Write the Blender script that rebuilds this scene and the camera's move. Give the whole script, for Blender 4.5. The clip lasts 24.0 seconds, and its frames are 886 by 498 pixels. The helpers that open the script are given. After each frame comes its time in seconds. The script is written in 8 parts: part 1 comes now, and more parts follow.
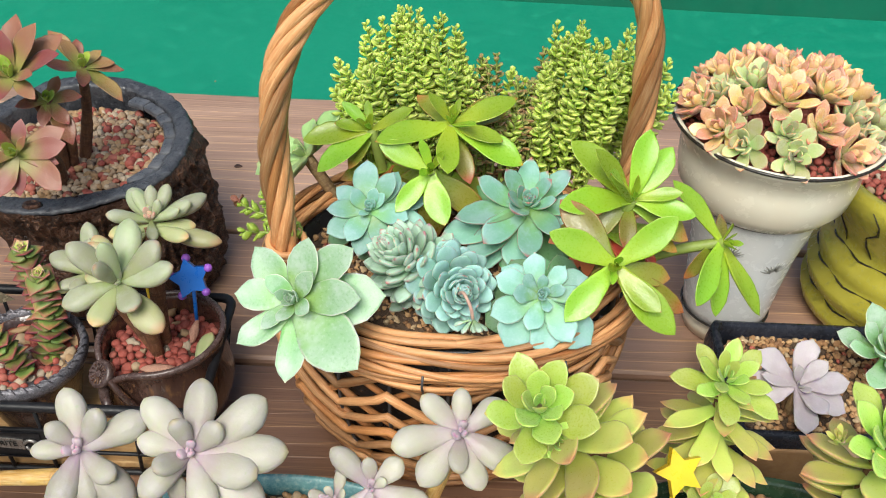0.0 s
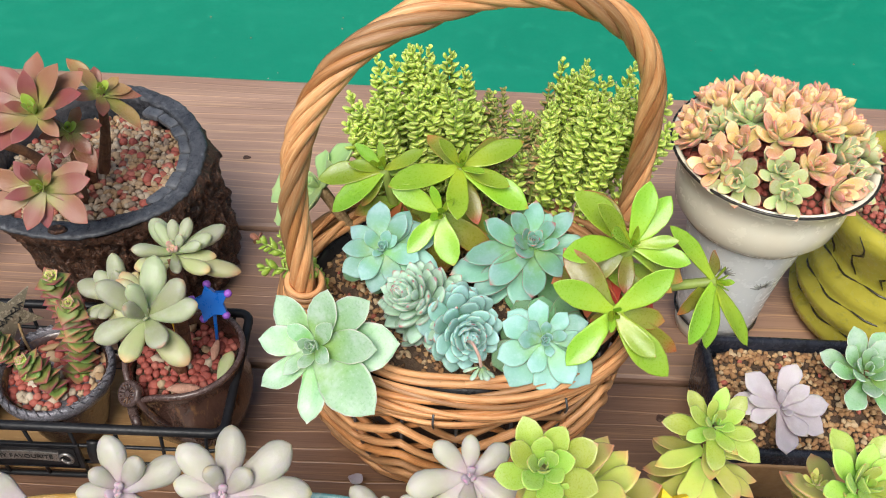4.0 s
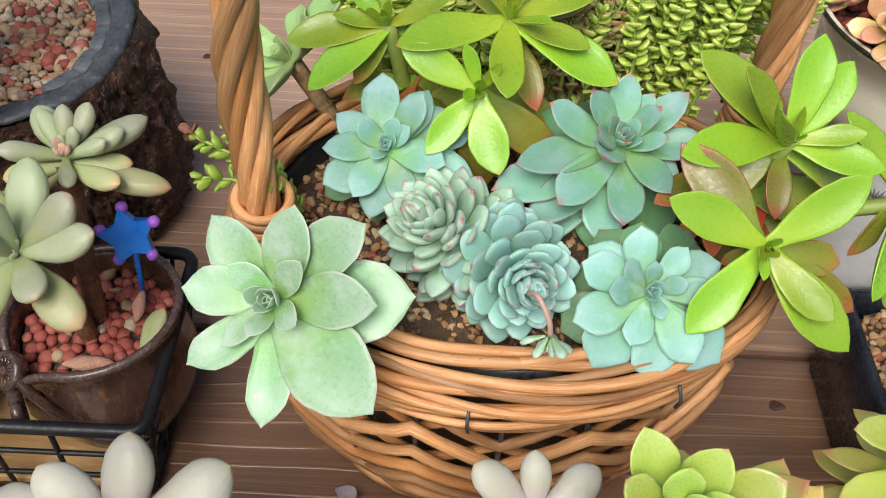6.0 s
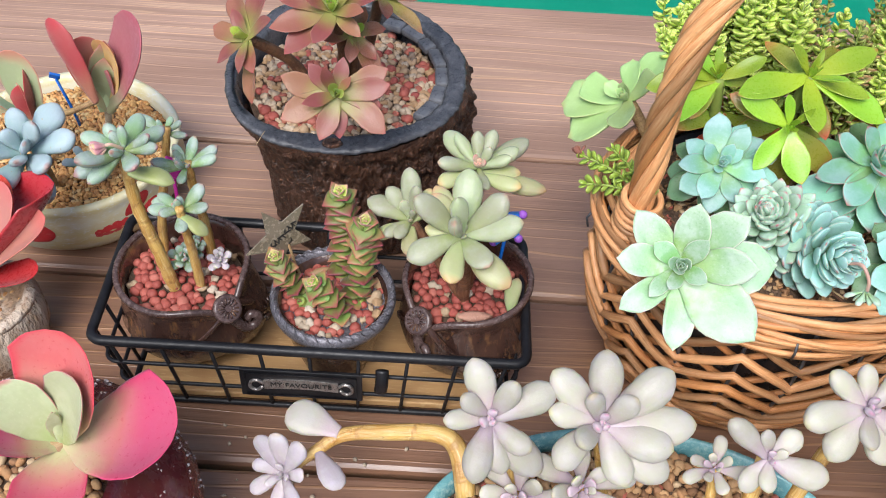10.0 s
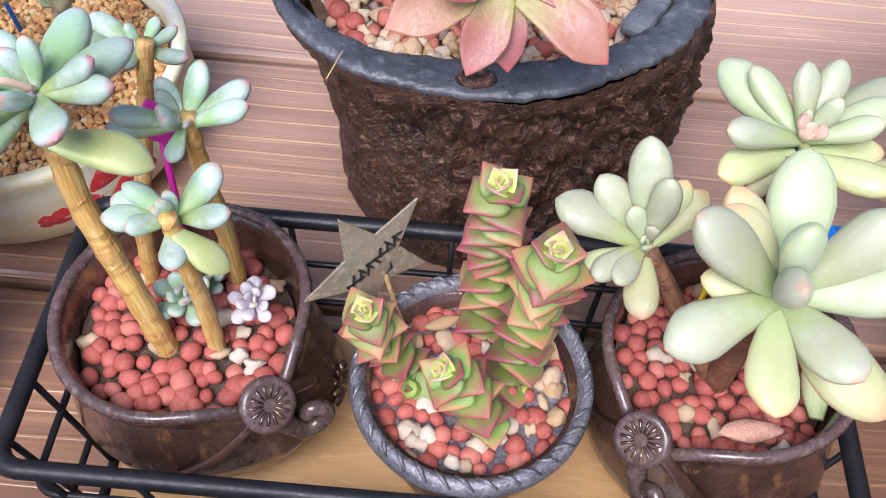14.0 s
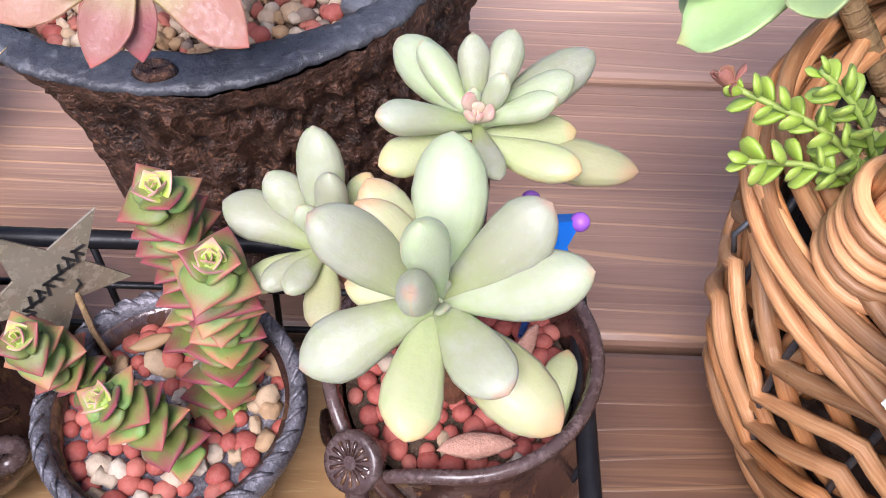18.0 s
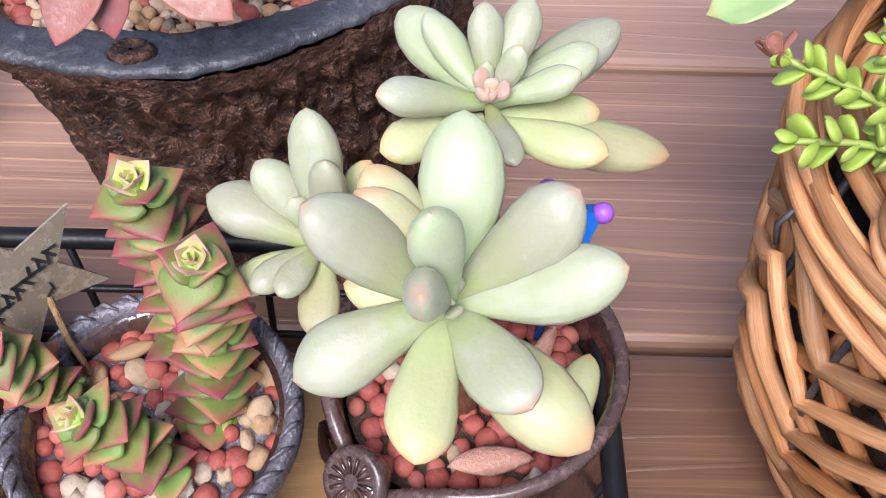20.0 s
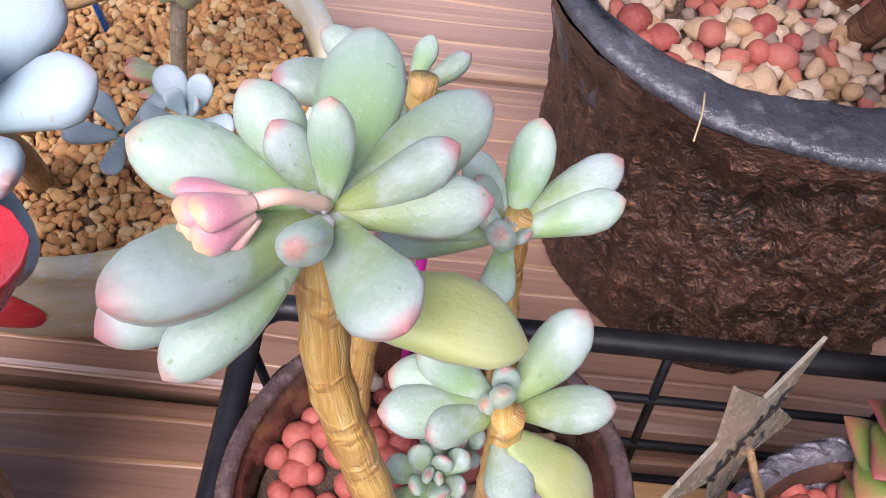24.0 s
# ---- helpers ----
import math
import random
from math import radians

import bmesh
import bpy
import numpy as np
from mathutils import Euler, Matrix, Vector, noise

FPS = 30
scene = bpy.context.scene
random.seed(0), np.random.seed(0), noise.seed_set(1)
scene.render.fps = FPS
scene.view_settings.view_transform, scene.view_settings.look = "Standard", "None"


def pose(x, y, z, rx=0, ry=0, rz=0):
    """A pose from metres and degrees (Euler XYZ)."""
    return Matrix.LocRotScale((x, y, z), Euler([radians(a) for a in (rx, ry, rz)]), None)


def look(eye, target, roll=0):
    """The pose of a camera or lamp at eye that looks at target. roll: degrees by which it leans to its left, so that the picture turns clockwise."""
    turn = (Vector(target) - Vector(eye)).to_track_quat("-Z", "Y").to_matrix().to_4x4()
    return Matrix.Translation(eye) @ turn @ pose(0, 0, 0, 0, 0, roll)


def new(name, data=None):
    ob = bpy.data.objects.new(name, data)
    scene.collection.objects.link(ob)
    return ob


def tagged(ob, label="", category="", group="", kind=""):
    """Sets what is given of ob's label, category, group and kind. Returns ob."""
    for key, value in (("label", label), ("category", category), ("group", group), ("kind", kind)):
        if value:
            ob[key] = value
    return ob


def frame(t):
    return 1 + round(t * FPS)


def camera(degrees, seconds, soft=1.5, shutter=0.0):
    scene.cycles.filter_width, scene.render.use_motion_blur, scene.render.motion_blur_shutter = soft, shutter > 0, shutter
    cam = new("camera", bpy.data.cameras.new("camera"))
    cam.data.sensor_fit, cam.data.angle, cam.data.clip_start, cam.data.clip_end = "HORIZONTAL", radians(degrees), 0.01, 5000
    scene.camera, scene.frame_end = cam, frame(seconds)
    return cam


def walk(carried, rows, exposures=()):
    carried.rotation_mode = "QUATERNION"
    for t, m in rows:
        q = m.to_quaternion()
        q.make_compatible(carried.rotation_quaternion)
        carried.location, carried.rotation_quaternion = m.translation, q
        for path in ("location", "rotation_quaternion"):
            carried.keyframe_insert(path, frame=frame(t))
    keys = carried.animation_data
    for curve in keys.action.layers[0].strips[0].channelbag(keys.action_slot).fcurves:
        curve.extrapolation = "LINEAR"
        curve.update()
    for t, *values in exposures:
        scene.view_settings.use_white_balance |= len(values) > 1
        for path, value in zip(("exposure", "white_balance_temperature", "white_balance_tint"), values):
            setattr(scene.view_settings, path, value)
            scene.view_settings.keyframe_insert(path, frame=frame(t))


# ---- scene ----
PATH = [
    (0, (0.1211, -0.5447, 0.5302), (0.1205, -0.1611, 0.2095), 2.27),
    (0.5, (0.1179, -0.5390, 0.5319), (0.1210, -0.1623, 0.2032), 2.74),
    (1, (0.1065, -0.5415, 0.5515), (0.1081, -0.1725, 0.2141), 3.89),
    (1.5, (0.1055, -0.5291, 0.5710), (0.1143, -0.1733, 0.2199), 3.85),
    (3.5, (0.1204, -0.5159, 0.6191), (0.1233, -0.1635, 0.2645), 3.19),
    (4, (0.1076, -0.5143, 0.6111), (0.1127, -0.1637, 0.2546), 3.19),
    (4.5, (0.0757, -0.5115, 0.6153), (0.0806, -0.1621, 0.2577), 3.23),
    (5, (0.0679, -0.5143, 0.6129), (0.0763, -0.1665, 0.2538), 3.54),
    (5.5, (0.0760, -0.4650, 0.5298), (0.0822, -0.1199, 0.1680), 3.29),
    (6, (0.0957, -0.3816, 0.4398), (0.1013, -0.0464, 0.0688), 3.60),
    (6.5, (0.1222, -0.3185, 0.4009), (0.1245, 0.0081, 0.0223), 3.92),
    (7, (0.1453, -0.2883, 0.3892), (0.1415, 0.0279, 0.0019), 3.45),
    (7.5, (0.1562, -0.2815, 0.3885), (0.1539, 0.0256, -0.0061), 3.71),
    (8, (0.1335, -0.3212, 0.4702), (0.1442, -0.0117, 0.0777), 6.18),
    (8.5, (0.1073, -0.3718, 0.5582), (0.1198, -0.0524, 0.1737), 6.19),
    (9, (0.0859, -0.4659, 0.5949), (0.0964, -0.1338, 0.2213), 5.55),
    (9.5, (0.0097, -0.5227, 0.5873), (0.0214, -0.1877, 0.2163), 4.79),
    (10, (-0.0941, -0.5049, 0.5475), (-0.0858, -0.1697, 0.1766), 4.50),
    (10.5, (-0.1283, -0.4615, 0.5105), (-0.1257, -0.1286, 0.1374), 3.78),
    (12.5, (-0.2029, -0.2937, 0.3762), (-0.1920, 0.0153, -0.0168), 5.34),
    (13, (-0.2050, -0.2703, 0.3575), (-0.2090, 0.0336, -0.0395), 3.67),
    (13.5, (-0.2081, -0.2601, 0.3460), (-0.2178, 0.0384, -0.0550), 3.31),
    (14, (-0.1640, -0.2772, 0.3515), (-0.1685, 0.0205, -0.0501), 4.22),
    (14.5, (-0.1320, -0.2764, 0.3424), (-0.1414, 0.0185, -0.0612), 3.03),
    (15, (-0.1473, -0.2580, 0.3641), (-0.1542, 0.0354, -0.0407), 2.88),
    (15.5, (-0.1493, -0.2598, 0.3098), (-0.1516, 0.0303, -0.0974), 3.45),
    (16, (-0.1502, -0.2464, 0.2921), (-0.1514, 0.0438, -0.1151), 3.36),
    (16.5, (-0.1515, -0.2428, 0.2925), (-0.1495, 0.0447, -0.1166), 3.83),
    (17, (-0.1180, -0.2503, 0.3187), (-0.1135, 0.0385, -0.0894), 4.15),
    (17.5, (-0.0756, -0.2545, 0.3370), (-0.0720, 0.0382, -0.0683), 3.20),
    (19.5, (-0.0736, -0.2393, 0.3087), (-0.0731, 0.0585, -0.0929), 1.39),
    (20, (-0.0772, -0.2384, 0.3116), (-0.0739, 0.0570, -0.0919), 1.84),
    (20.5, (-0.0976, -0.2531, 0.3375), (-0.0935, 0.0374, -0.0694), 2.15),
    (21, (-0.1184, -0.2575, 0.3485), (-0.1151, 0.0313, -0.0597), 2.57),
    (21.5, (-0.1640, -0.2654, 0.3776), (-0.1628, 0.0248, -0.0295), 2.90),
    (22, (-0.2071, -0.2653, 0.3806), (-0.2035, 0.0293, -0.0234), 5.60),
    (22.5, (-0.2275, -0.2384, 0.3457), (-0.2320, 0.0512, -0.0619), 5.29),
    (23, (-0.2467, -0.2083, 0.3108), (-0.2525, 0.0852, -0.0940), 5.13),
    (23.5, (-0.2554, -0.1941, 0.2872), (-0.2559, 0.0968, -0.1195), 5.86),
    (24, (-0.2574, -0.1837, 0.2739), (-0.2521, 0.1069, -0.1330), 6.78),
]
cam = camera(51.23, 24.0, soft=1.0)
walk(cam, [(t, look(eye, target, roll)) for t, eye, target, roll in PATH], exposures=[(0, 0.52, 6300, 4), (5, 0.52, 6250, 7), (6, 0.37, 6300, 6), (7, 0.36, 6350, 4), (9, 0.55, 6350, 12), (10, 0.68, 5900, 10), (13, 1.12, 5600, 16), (15, 1.14, 5650, 18), (17, 1.12, 5700, 20), (20, 1.06, 5700, 19), (22, 1.06, 5550, 15), (24, 0.97, 5900, 26)])

# ---- light ----
SUN_ELEVATION, SUN_AZIMUTH = 55.0, 196.0     # azimuth clockwise from +y
world = bpy.data.worlds.new("overcast_sky")
scene.world = world
world.use_nodes = True
wn = world.node_tree.nodes
sky = wn.new("ShaderNodeTexSky")
sky.sky_type = "NISHITA"
sky.sun_disc = False
sky.sun_elevation = radians(SUN_ELEVATION)
sky.sun_rotation = radians(SUN_AZIMUTH)
sky.dust_density = 4.0
sky.ozone_density = 0.6
wn["Background"].inputs["Strength"].default_value = 0.085
world.node_tree.links.new(sky.outputs["Color"], wn["Background"].inputs["Color"])
sun = new("sun", bpy.data.lights.new("sun", "SUN"))
sun.data.energy, sun.data.angle, sun.data.color = 2.65, radians(36), (1.0, 0.95, 0.88)
el, az = radians(SUN_ELEVATION), radians(SUN_AZIMUTH)
sun.matrix_world = look((math.sin(az) * math.cos(el) * 3, math.cos(az) * math.cos(el) * 3, math.sin(el) * 3), (0, 0, 0))

# ---- materials ----
MATS = {}


def base_mat(name, rough=0.5, metal=0.0, spec=0.5):
    m = bpy.data.materials.new(name)
    m.use_nodes = True
    p = m.node_tree.nodes["Principled BSDF"]
    p.inputs["Roughness"].default_value = rough
    p.inputs["Metallic"].default_value = metal
    p.inputs["Specular IOR Level"].default_value = spec
    MATS[name] = m
    return m, m.node_tree.nodes, m.node_tree.links, p


def rgba(c):
    return (*c, 1.0)


def mix(nodes, links, fac, a, b, mode="MIX"):
    n = nodes.new("ShaderNodeMix")
    n.data_type, n.blend_type = "RGBA", mode
    for sock, v in ((n.inputs[0], fac), (n.inputs[6], a), (n.inputs[7], b)):
        if hasattr(v, "is_linked"):
            links.new(v, sock)
        elif isinstance(v, (int, float)):
            sock.default_value = v
        else:
            sock.default_value = rgba(v)
    return n.outputs[2]


def ramp(nodes, links, src, lo, hi, a=0.0, b=1.0):
    n = nodes.new("ShaderNodeMapRange")
    n.interpolation_type = "SMOOTHSTEP"
    links.new(src, n.inputs[0])
    for i, v in enumerate((lo, hi, a, b)):
        n.inputs[i + 1].default_value = v
    return n.outputs[0]


def noise_tex(nodes, links, scale, detail=4.0, rough=0.55, vec=None, dist=0.0):
    n = nodes.new("ShaderNodeTexNoise")
    n.inputs["Scale"].default_value = scale
    n.inputs["Detail"].default_value = detail
    n.inputs["Roughness"].default_value = rough
    n.inputs["Distortion"].default_value = dist
    if vec is None:
        tc = nodes.new("ShaderNodeTexCoord")
        vec = tc.outputs["Object"]
    links.new(vec, n.inputs["Vector"])
    return n.outputs["Fac"]


def bump(nodes, links, p, height, strength=0.3, dist=0.001):
    b = nodes.new("ShaderNodeBump")
    b.inputs["Strength"].default_value = strength
    b.inputs["Distance"].default_value = dist
    links.new(height, b.inputs["Height"])
    links.new(b.outputs["Normal"], p.inputs["Normal"])


def math_node(nodes, links, op, a, b=0.0):
    n = nodes.new("ShaderNodeMath")
    n.operation = op
    for i, v in enumerate((a, b)):
        if hasattr(v, "is_linked"):
            links.new(v, n.inputs[i])
        else:
            n.inputs[i].default_value = v
    return n.outputs[0]


def leaf_mat(name, body, heart, tip, tip_from=0.75, edge=None, edge_from=0.86, rough=0.45, powder=0.25, powder_col=None, sss=0.12, spots=None, heart_to=0.55, sheen=0.12, vary=1.0, drift=0.3, tip_amt=0.9):
    """Skin of a succulent leaf: heart colour at the base, body, tip pigment, coloured margin, powdery bloom, small blemishes."""
    m, nodes, links, p = base_mat(name, rough, spec=0.4)
    uv = nodes.new("ShaderNodeUVMap")
    sep = nodes.new("ShaderNodeSeparateXYZ")
    links.new(uv.outputs["UV"], sep.inputs[0])
    along, side = sep.outputs[0], sep.outputs[1]
    info = nodes.new("ShaderNodeObjectInfo")
    tc = nodes.new("ShaderNodeTexCoord")
    shift = nodes.new("ShaderNodeVectorMath")
    shift.operation = "MULTIPLY_ADD"
    comb = nodes.new("ShaderNodeCombineXYZ")
    for i in range(3):
        links.new(info.outputs["Random"], comb.inputs[i])
    links.new(comb.outputs[0], shift.inputs[0])
    shift.inputs[1].default_value = (7, 7, 7)
    links.new(tc.outputs["Object"], shift.inputs[2])
    vec = shift.outputs[0]
    blotch = noise_tex(nodes, links, 3.0, 3, 0.6, vec)
    fine = noise_tex(nodes, links, 26.0, 3, 0.65, vec)
    wob = math_node(nodes, links, "MULTIPLY_ADD", blotch, 0.22)
    wob.node.inputs[2].default_value = -0.11
    al = math_node(nodes, links, "ADD", along, wob)
    sd = math_node(nodes, links, "ADD", side, math_node(nodes, links, "MULTIPLY", wob, 0.4))
    col = mix(nodes, links, ramp(nodes, links, al, 0.05, heart_to), heart, body)
    pw = powder_col or tuple(min(1, c * 1.25 + 0.12) for c in body)
    col = mix(nodes, links, ramp(nodes, links, blotch, 0.42, 0.7, 0.0, powder), col, pw)
    col = mix(nodes, links, ramp(nodes, links, fine, 0.55, 0.75, 0.0, powder * 0.6), col, pw)
    col = mix(nodes, links, math_node(nodes, links, "MULTIPLY", ramp(nodes, links, al, 0.4, 0.95, 0.0, powder * 0.75), ramp(nodes, links, fine, 0.25, 0.6, 0.55, 1.0)), col, pw)
    fib = nodes.new("ShaderNodeCombineXYZ")
    links.new(math_node(nodes, links, "MULTIPLY", along, 1.6), fib.inputs[0])
    links.new(math_node(nodes, links, "MULTIPLY", side, 9.0), fib.inputs[1])
    links.new(math_node(nodes, links, "MULTIPLY", info.outputs["Random"], 40.0), fib.inputs[2])
    streak = noise_tex(nodes, links, 1.0, 3, 0.6, fib.outputs[0])
    col = mix(nodes, links, ramp(nodes, links, streak, 0.35, 0.72, 0.0, 0.06), col, tuple(c * 0.62 for c in body))
    col = mix(nodes, links, ramp(nodes, links, info.outputs["Random"], 0.3, 1.0, 0.0, drift), col, tuple(0.5 * c + 0.5 * h for c, h in zip(body, heart)))
    if edge:
        em = math_node(nodes, links, "MULTIPLY", ramp(nodes, links, sd, edge_from, 1.0), ramp(nodes, links, al, 0.25, 0.6))
        col = mix(nodes, links, em, col, edge)
    col = mix(nodes, links, ramp(nodes, links, al, tip_from, 1.02, 0.0, tip_amt), col, tip)
    if spots:
        sp = noise_tex(nodes, links, 11.0, 2, 0.5, vec)
        col = mix(nodes, links, ramp(nodes, links, sp, 0.69, 0.74, 0, 0.7), col, spots)
    hue = nodes.new("ShaderNodeHueSaturation")
    hue.inputs["Fac"].default_value = 1.0
    links.new(ramp(nodes, links, info.outputs["Random"], 0, 1, 0.5 - 0.016 * vary, 0.5 + 0.014 * vary), hue.inputs["Hue"])
    links.new(ramp(nodes, links, info.outputs["Random"], 0, 1, 1 - 0.17 * vary, 1 + 0.1 * vary), hue.inputs["Value"])
    links.new(col, hue.inputs["Color"])
    links.new(hue.outputs[0], p.inputs["Base Color"])
    p.inputs["Subsurface Weight"].default_value = sss
    p.inputs["Subsurface Radius"].default_value = (0.6, 0.9, 0.35)
    p.inputs["Subsurface Scale"].default_value = 0.003
    links.new(ramp(nodes, links, fine, 0.3, 0.7, rough - 0.08, rough + 0.14), p.inputs["Roughness"])
    p.inputs["Sheen Weight"].default_value = sheen
    p.inputs["Sheen Roughness"].default_value = 0.45
    p.inputs["Sheen Tint"].default_value = (0.8, 0.92, 1.0, 1.0)
    uneven = math_node(nodes, links, "ADD", math_node(nodes, links, "MULTIPLY", fine, 0.35), math_node(nodes, links, "ADD", blotch, math_node(nodes, links, "MULTIPLY", streak, 0.12)))
    bump(nodes, links, p, uneven, 0.22, 0.0015)
    return m


def rough_mat(name, a, b, scale=30.0, rough=0.6, bump_s=0.3, bump_d=0.001, metal=0.0, c=None, fine=6.0, spec=0.5, stretch=None, vary=0.1):
    """A surface of two or three colours, mixed by large and fine noise, with relief."""
    m, nodes, links, p = base_mat(name, rough, metal, spec)
    tc = nodes.new("ShaderNodeTexCoord")
    vec = tc.outputs["Object"]
    if stretch:
        mp = nodes.new("ShaderNodeMapping")
        mp.inputs["Scale"].default_value = stretch
        links.new(vec, mp.inputs["Vector"])
        vec = mp.outputs[0]
    big = noise_tex(nodes, links, scale, 4, 0.6, vec)
    small = noise_tex(nodes, links, scale * fine, 4, 0.65, vec)
    col = mix(nodes, links, ramp(nodes, links, big, 0.35, 0.65), a, b)
    if c:
        col = mix(nodes, links, ramp(nodes, links, small, 0.52, 0.7), col, c)
    info = nodes.new("ShaderNodeObjectInfo")
    hue = nodes.new("ShaderNodeHueSaturation")
    links.new(ramp(nodes, links, info.outputs["Random"], 0, 1, 1 - vary, 1 + vary), hue.inputs["Value"])
    links.new(col, hue.inputs["Color"])
    links.new(hue.outputs[0], p.inputs["Base Color"])
    h = math_node(nodes, links, "ADD", small, math_node(nodes, links, "MULTIPLY", big, 1.5))
    bump(nodes, links, p, h, bump_s, bump_d)
    links.new(ramp(nodes, links, small, 0.3, 0.7, max(0.05, rough - 0.12), min(1, rough + 0.12)), p.inputs["Roughness"])
    return m


def rod_mat(name, a, b, c, ku=28.0, kv=5.0, rough=0.45, bump_s=0.4, bump_d=0.0008, vary=0.2, ring=0.0, ring_col=(0.2, 0.1, 0.04)):
    """Bark or peeled wood of a rod: fibres along its length, and growth rings across it where ring is set."""
    m, nodes, links, p = base_mat(name, rough)
    uv = nodes.new("ShaderNodeUVMap")
    sep = nodes.new("ShaderNodeSeparateXYZ")
    links.new(uv.outputs["UV"], sep.inputs[0])
    info = nodes.new("ShaderNodeObjectInfo")

    def field(su, sv, off):
        comb = nodes.new("ShaderNodeCombineXYZ")
        links.new(math_node(nodes, links, "MULTIPLY", sep.outputs[0], su), comb.inputs[0])
        links.new(math_node(nodes, links, "MULTIPLY", sep.outputs[1], sv), comb.inputs[1])
        z = math_node(nodes, links, "MULTIPLY_ADD", info.outputs["Random"], 60.0)
        z.node.inputs[2].default_value = off
        links.new(z, comb.inputs[2])
        return noise_tex(nodes, links, 1.0, 4, 0.6, comb.outputs[0])

    big, fibre, spot = field(ku, kv, 0.0), field(ku * 2.5, kv * 5, 7.0), field(ku * 6, kv * 1.2, 13.0)
    col = mix(nodes, links, ramp(nodes, links, big, 0.32, 0.68), a, b)
    col = mix(nodes, links, ramp(nodes, links, fibre, 0.45, 0.75, 0.0, 0.7), col, c)
    col = mix(nodes, links, ramp(nodes, links, spot, 0.66, 0.74, 0.0, 0.55), col, tuple(q * 0.45 for q in b))
    h = fibre
    if ring:
        band = field(ring, 0.6, 21.0)
        line = ramp(nodes, links, math_node(nodes, links, "ABSOLUTE", math_node(nodes, links, "SUBTRACT", band, 0.5)), 0.0, 0.05, 1.0, 0.0)
        col = mix(nodes, links, math_node(nodes, links, "MULTIPLY", line, 0.5), col, ring_col)
        h = math_node(nodes, links, "SUBTRACT", fibre, math_node(nodes, links, "MULTIPLY", line, 0.4))
    hue = nodes.new("ShaderNodeHueSaturation")
    links.new(ramp(nodes, links, info.outputs["Random"], 0, 1, 1 - vary, 1 + vary), hue.inputs["Value"])
    links.new(col, hue.inputs["Color"])
    links.new(hue.outputs[0], p.inputs["Base Color"])
    bump(nodes, links, p, h, bump_s, bump_d)
    return m


def island_mat(name, cols, rough=0.75, bump_s=0.4, scale=500.0, speck=(0.5, 0.42, 0.36)):
    """Loose pieces, each with a colour of its own."""
    m, nodes, links, p = base_mat(name, rough)
    g = nodes.new("ShaderNodeNewGeometry")
    cr = nodes.new("ShaderNodeValToRGB")
    cr.color_ramp.interpolation = "CONSTANT"
    while len(cr.color_ramp.elements) < len(cols):
        cr.color_ramp.elements.new(1.0)
    for e, (pos, col) in zip(cr.color_ramp.elements, cols):
        e.position, e.color = pos, rgba(col)
    links.new(g.outputs["Random Per Island"], cr.inputs[0])
    n = noise_tex(nodes, links, scale, 4, 0.65)
    var = mix(nodes, links, ramp(nodes, links, n, 0.35, 0.7, 0.0, 0.45), cr.outputs[0], speck)
    sat = mix(nodes, links, 0.6, cr.outputs[0], var)
    links.new(sat, p.inputs["Base Color"])
    bump(nodes, links, p, n, bump_s, 0.0006)
    return m


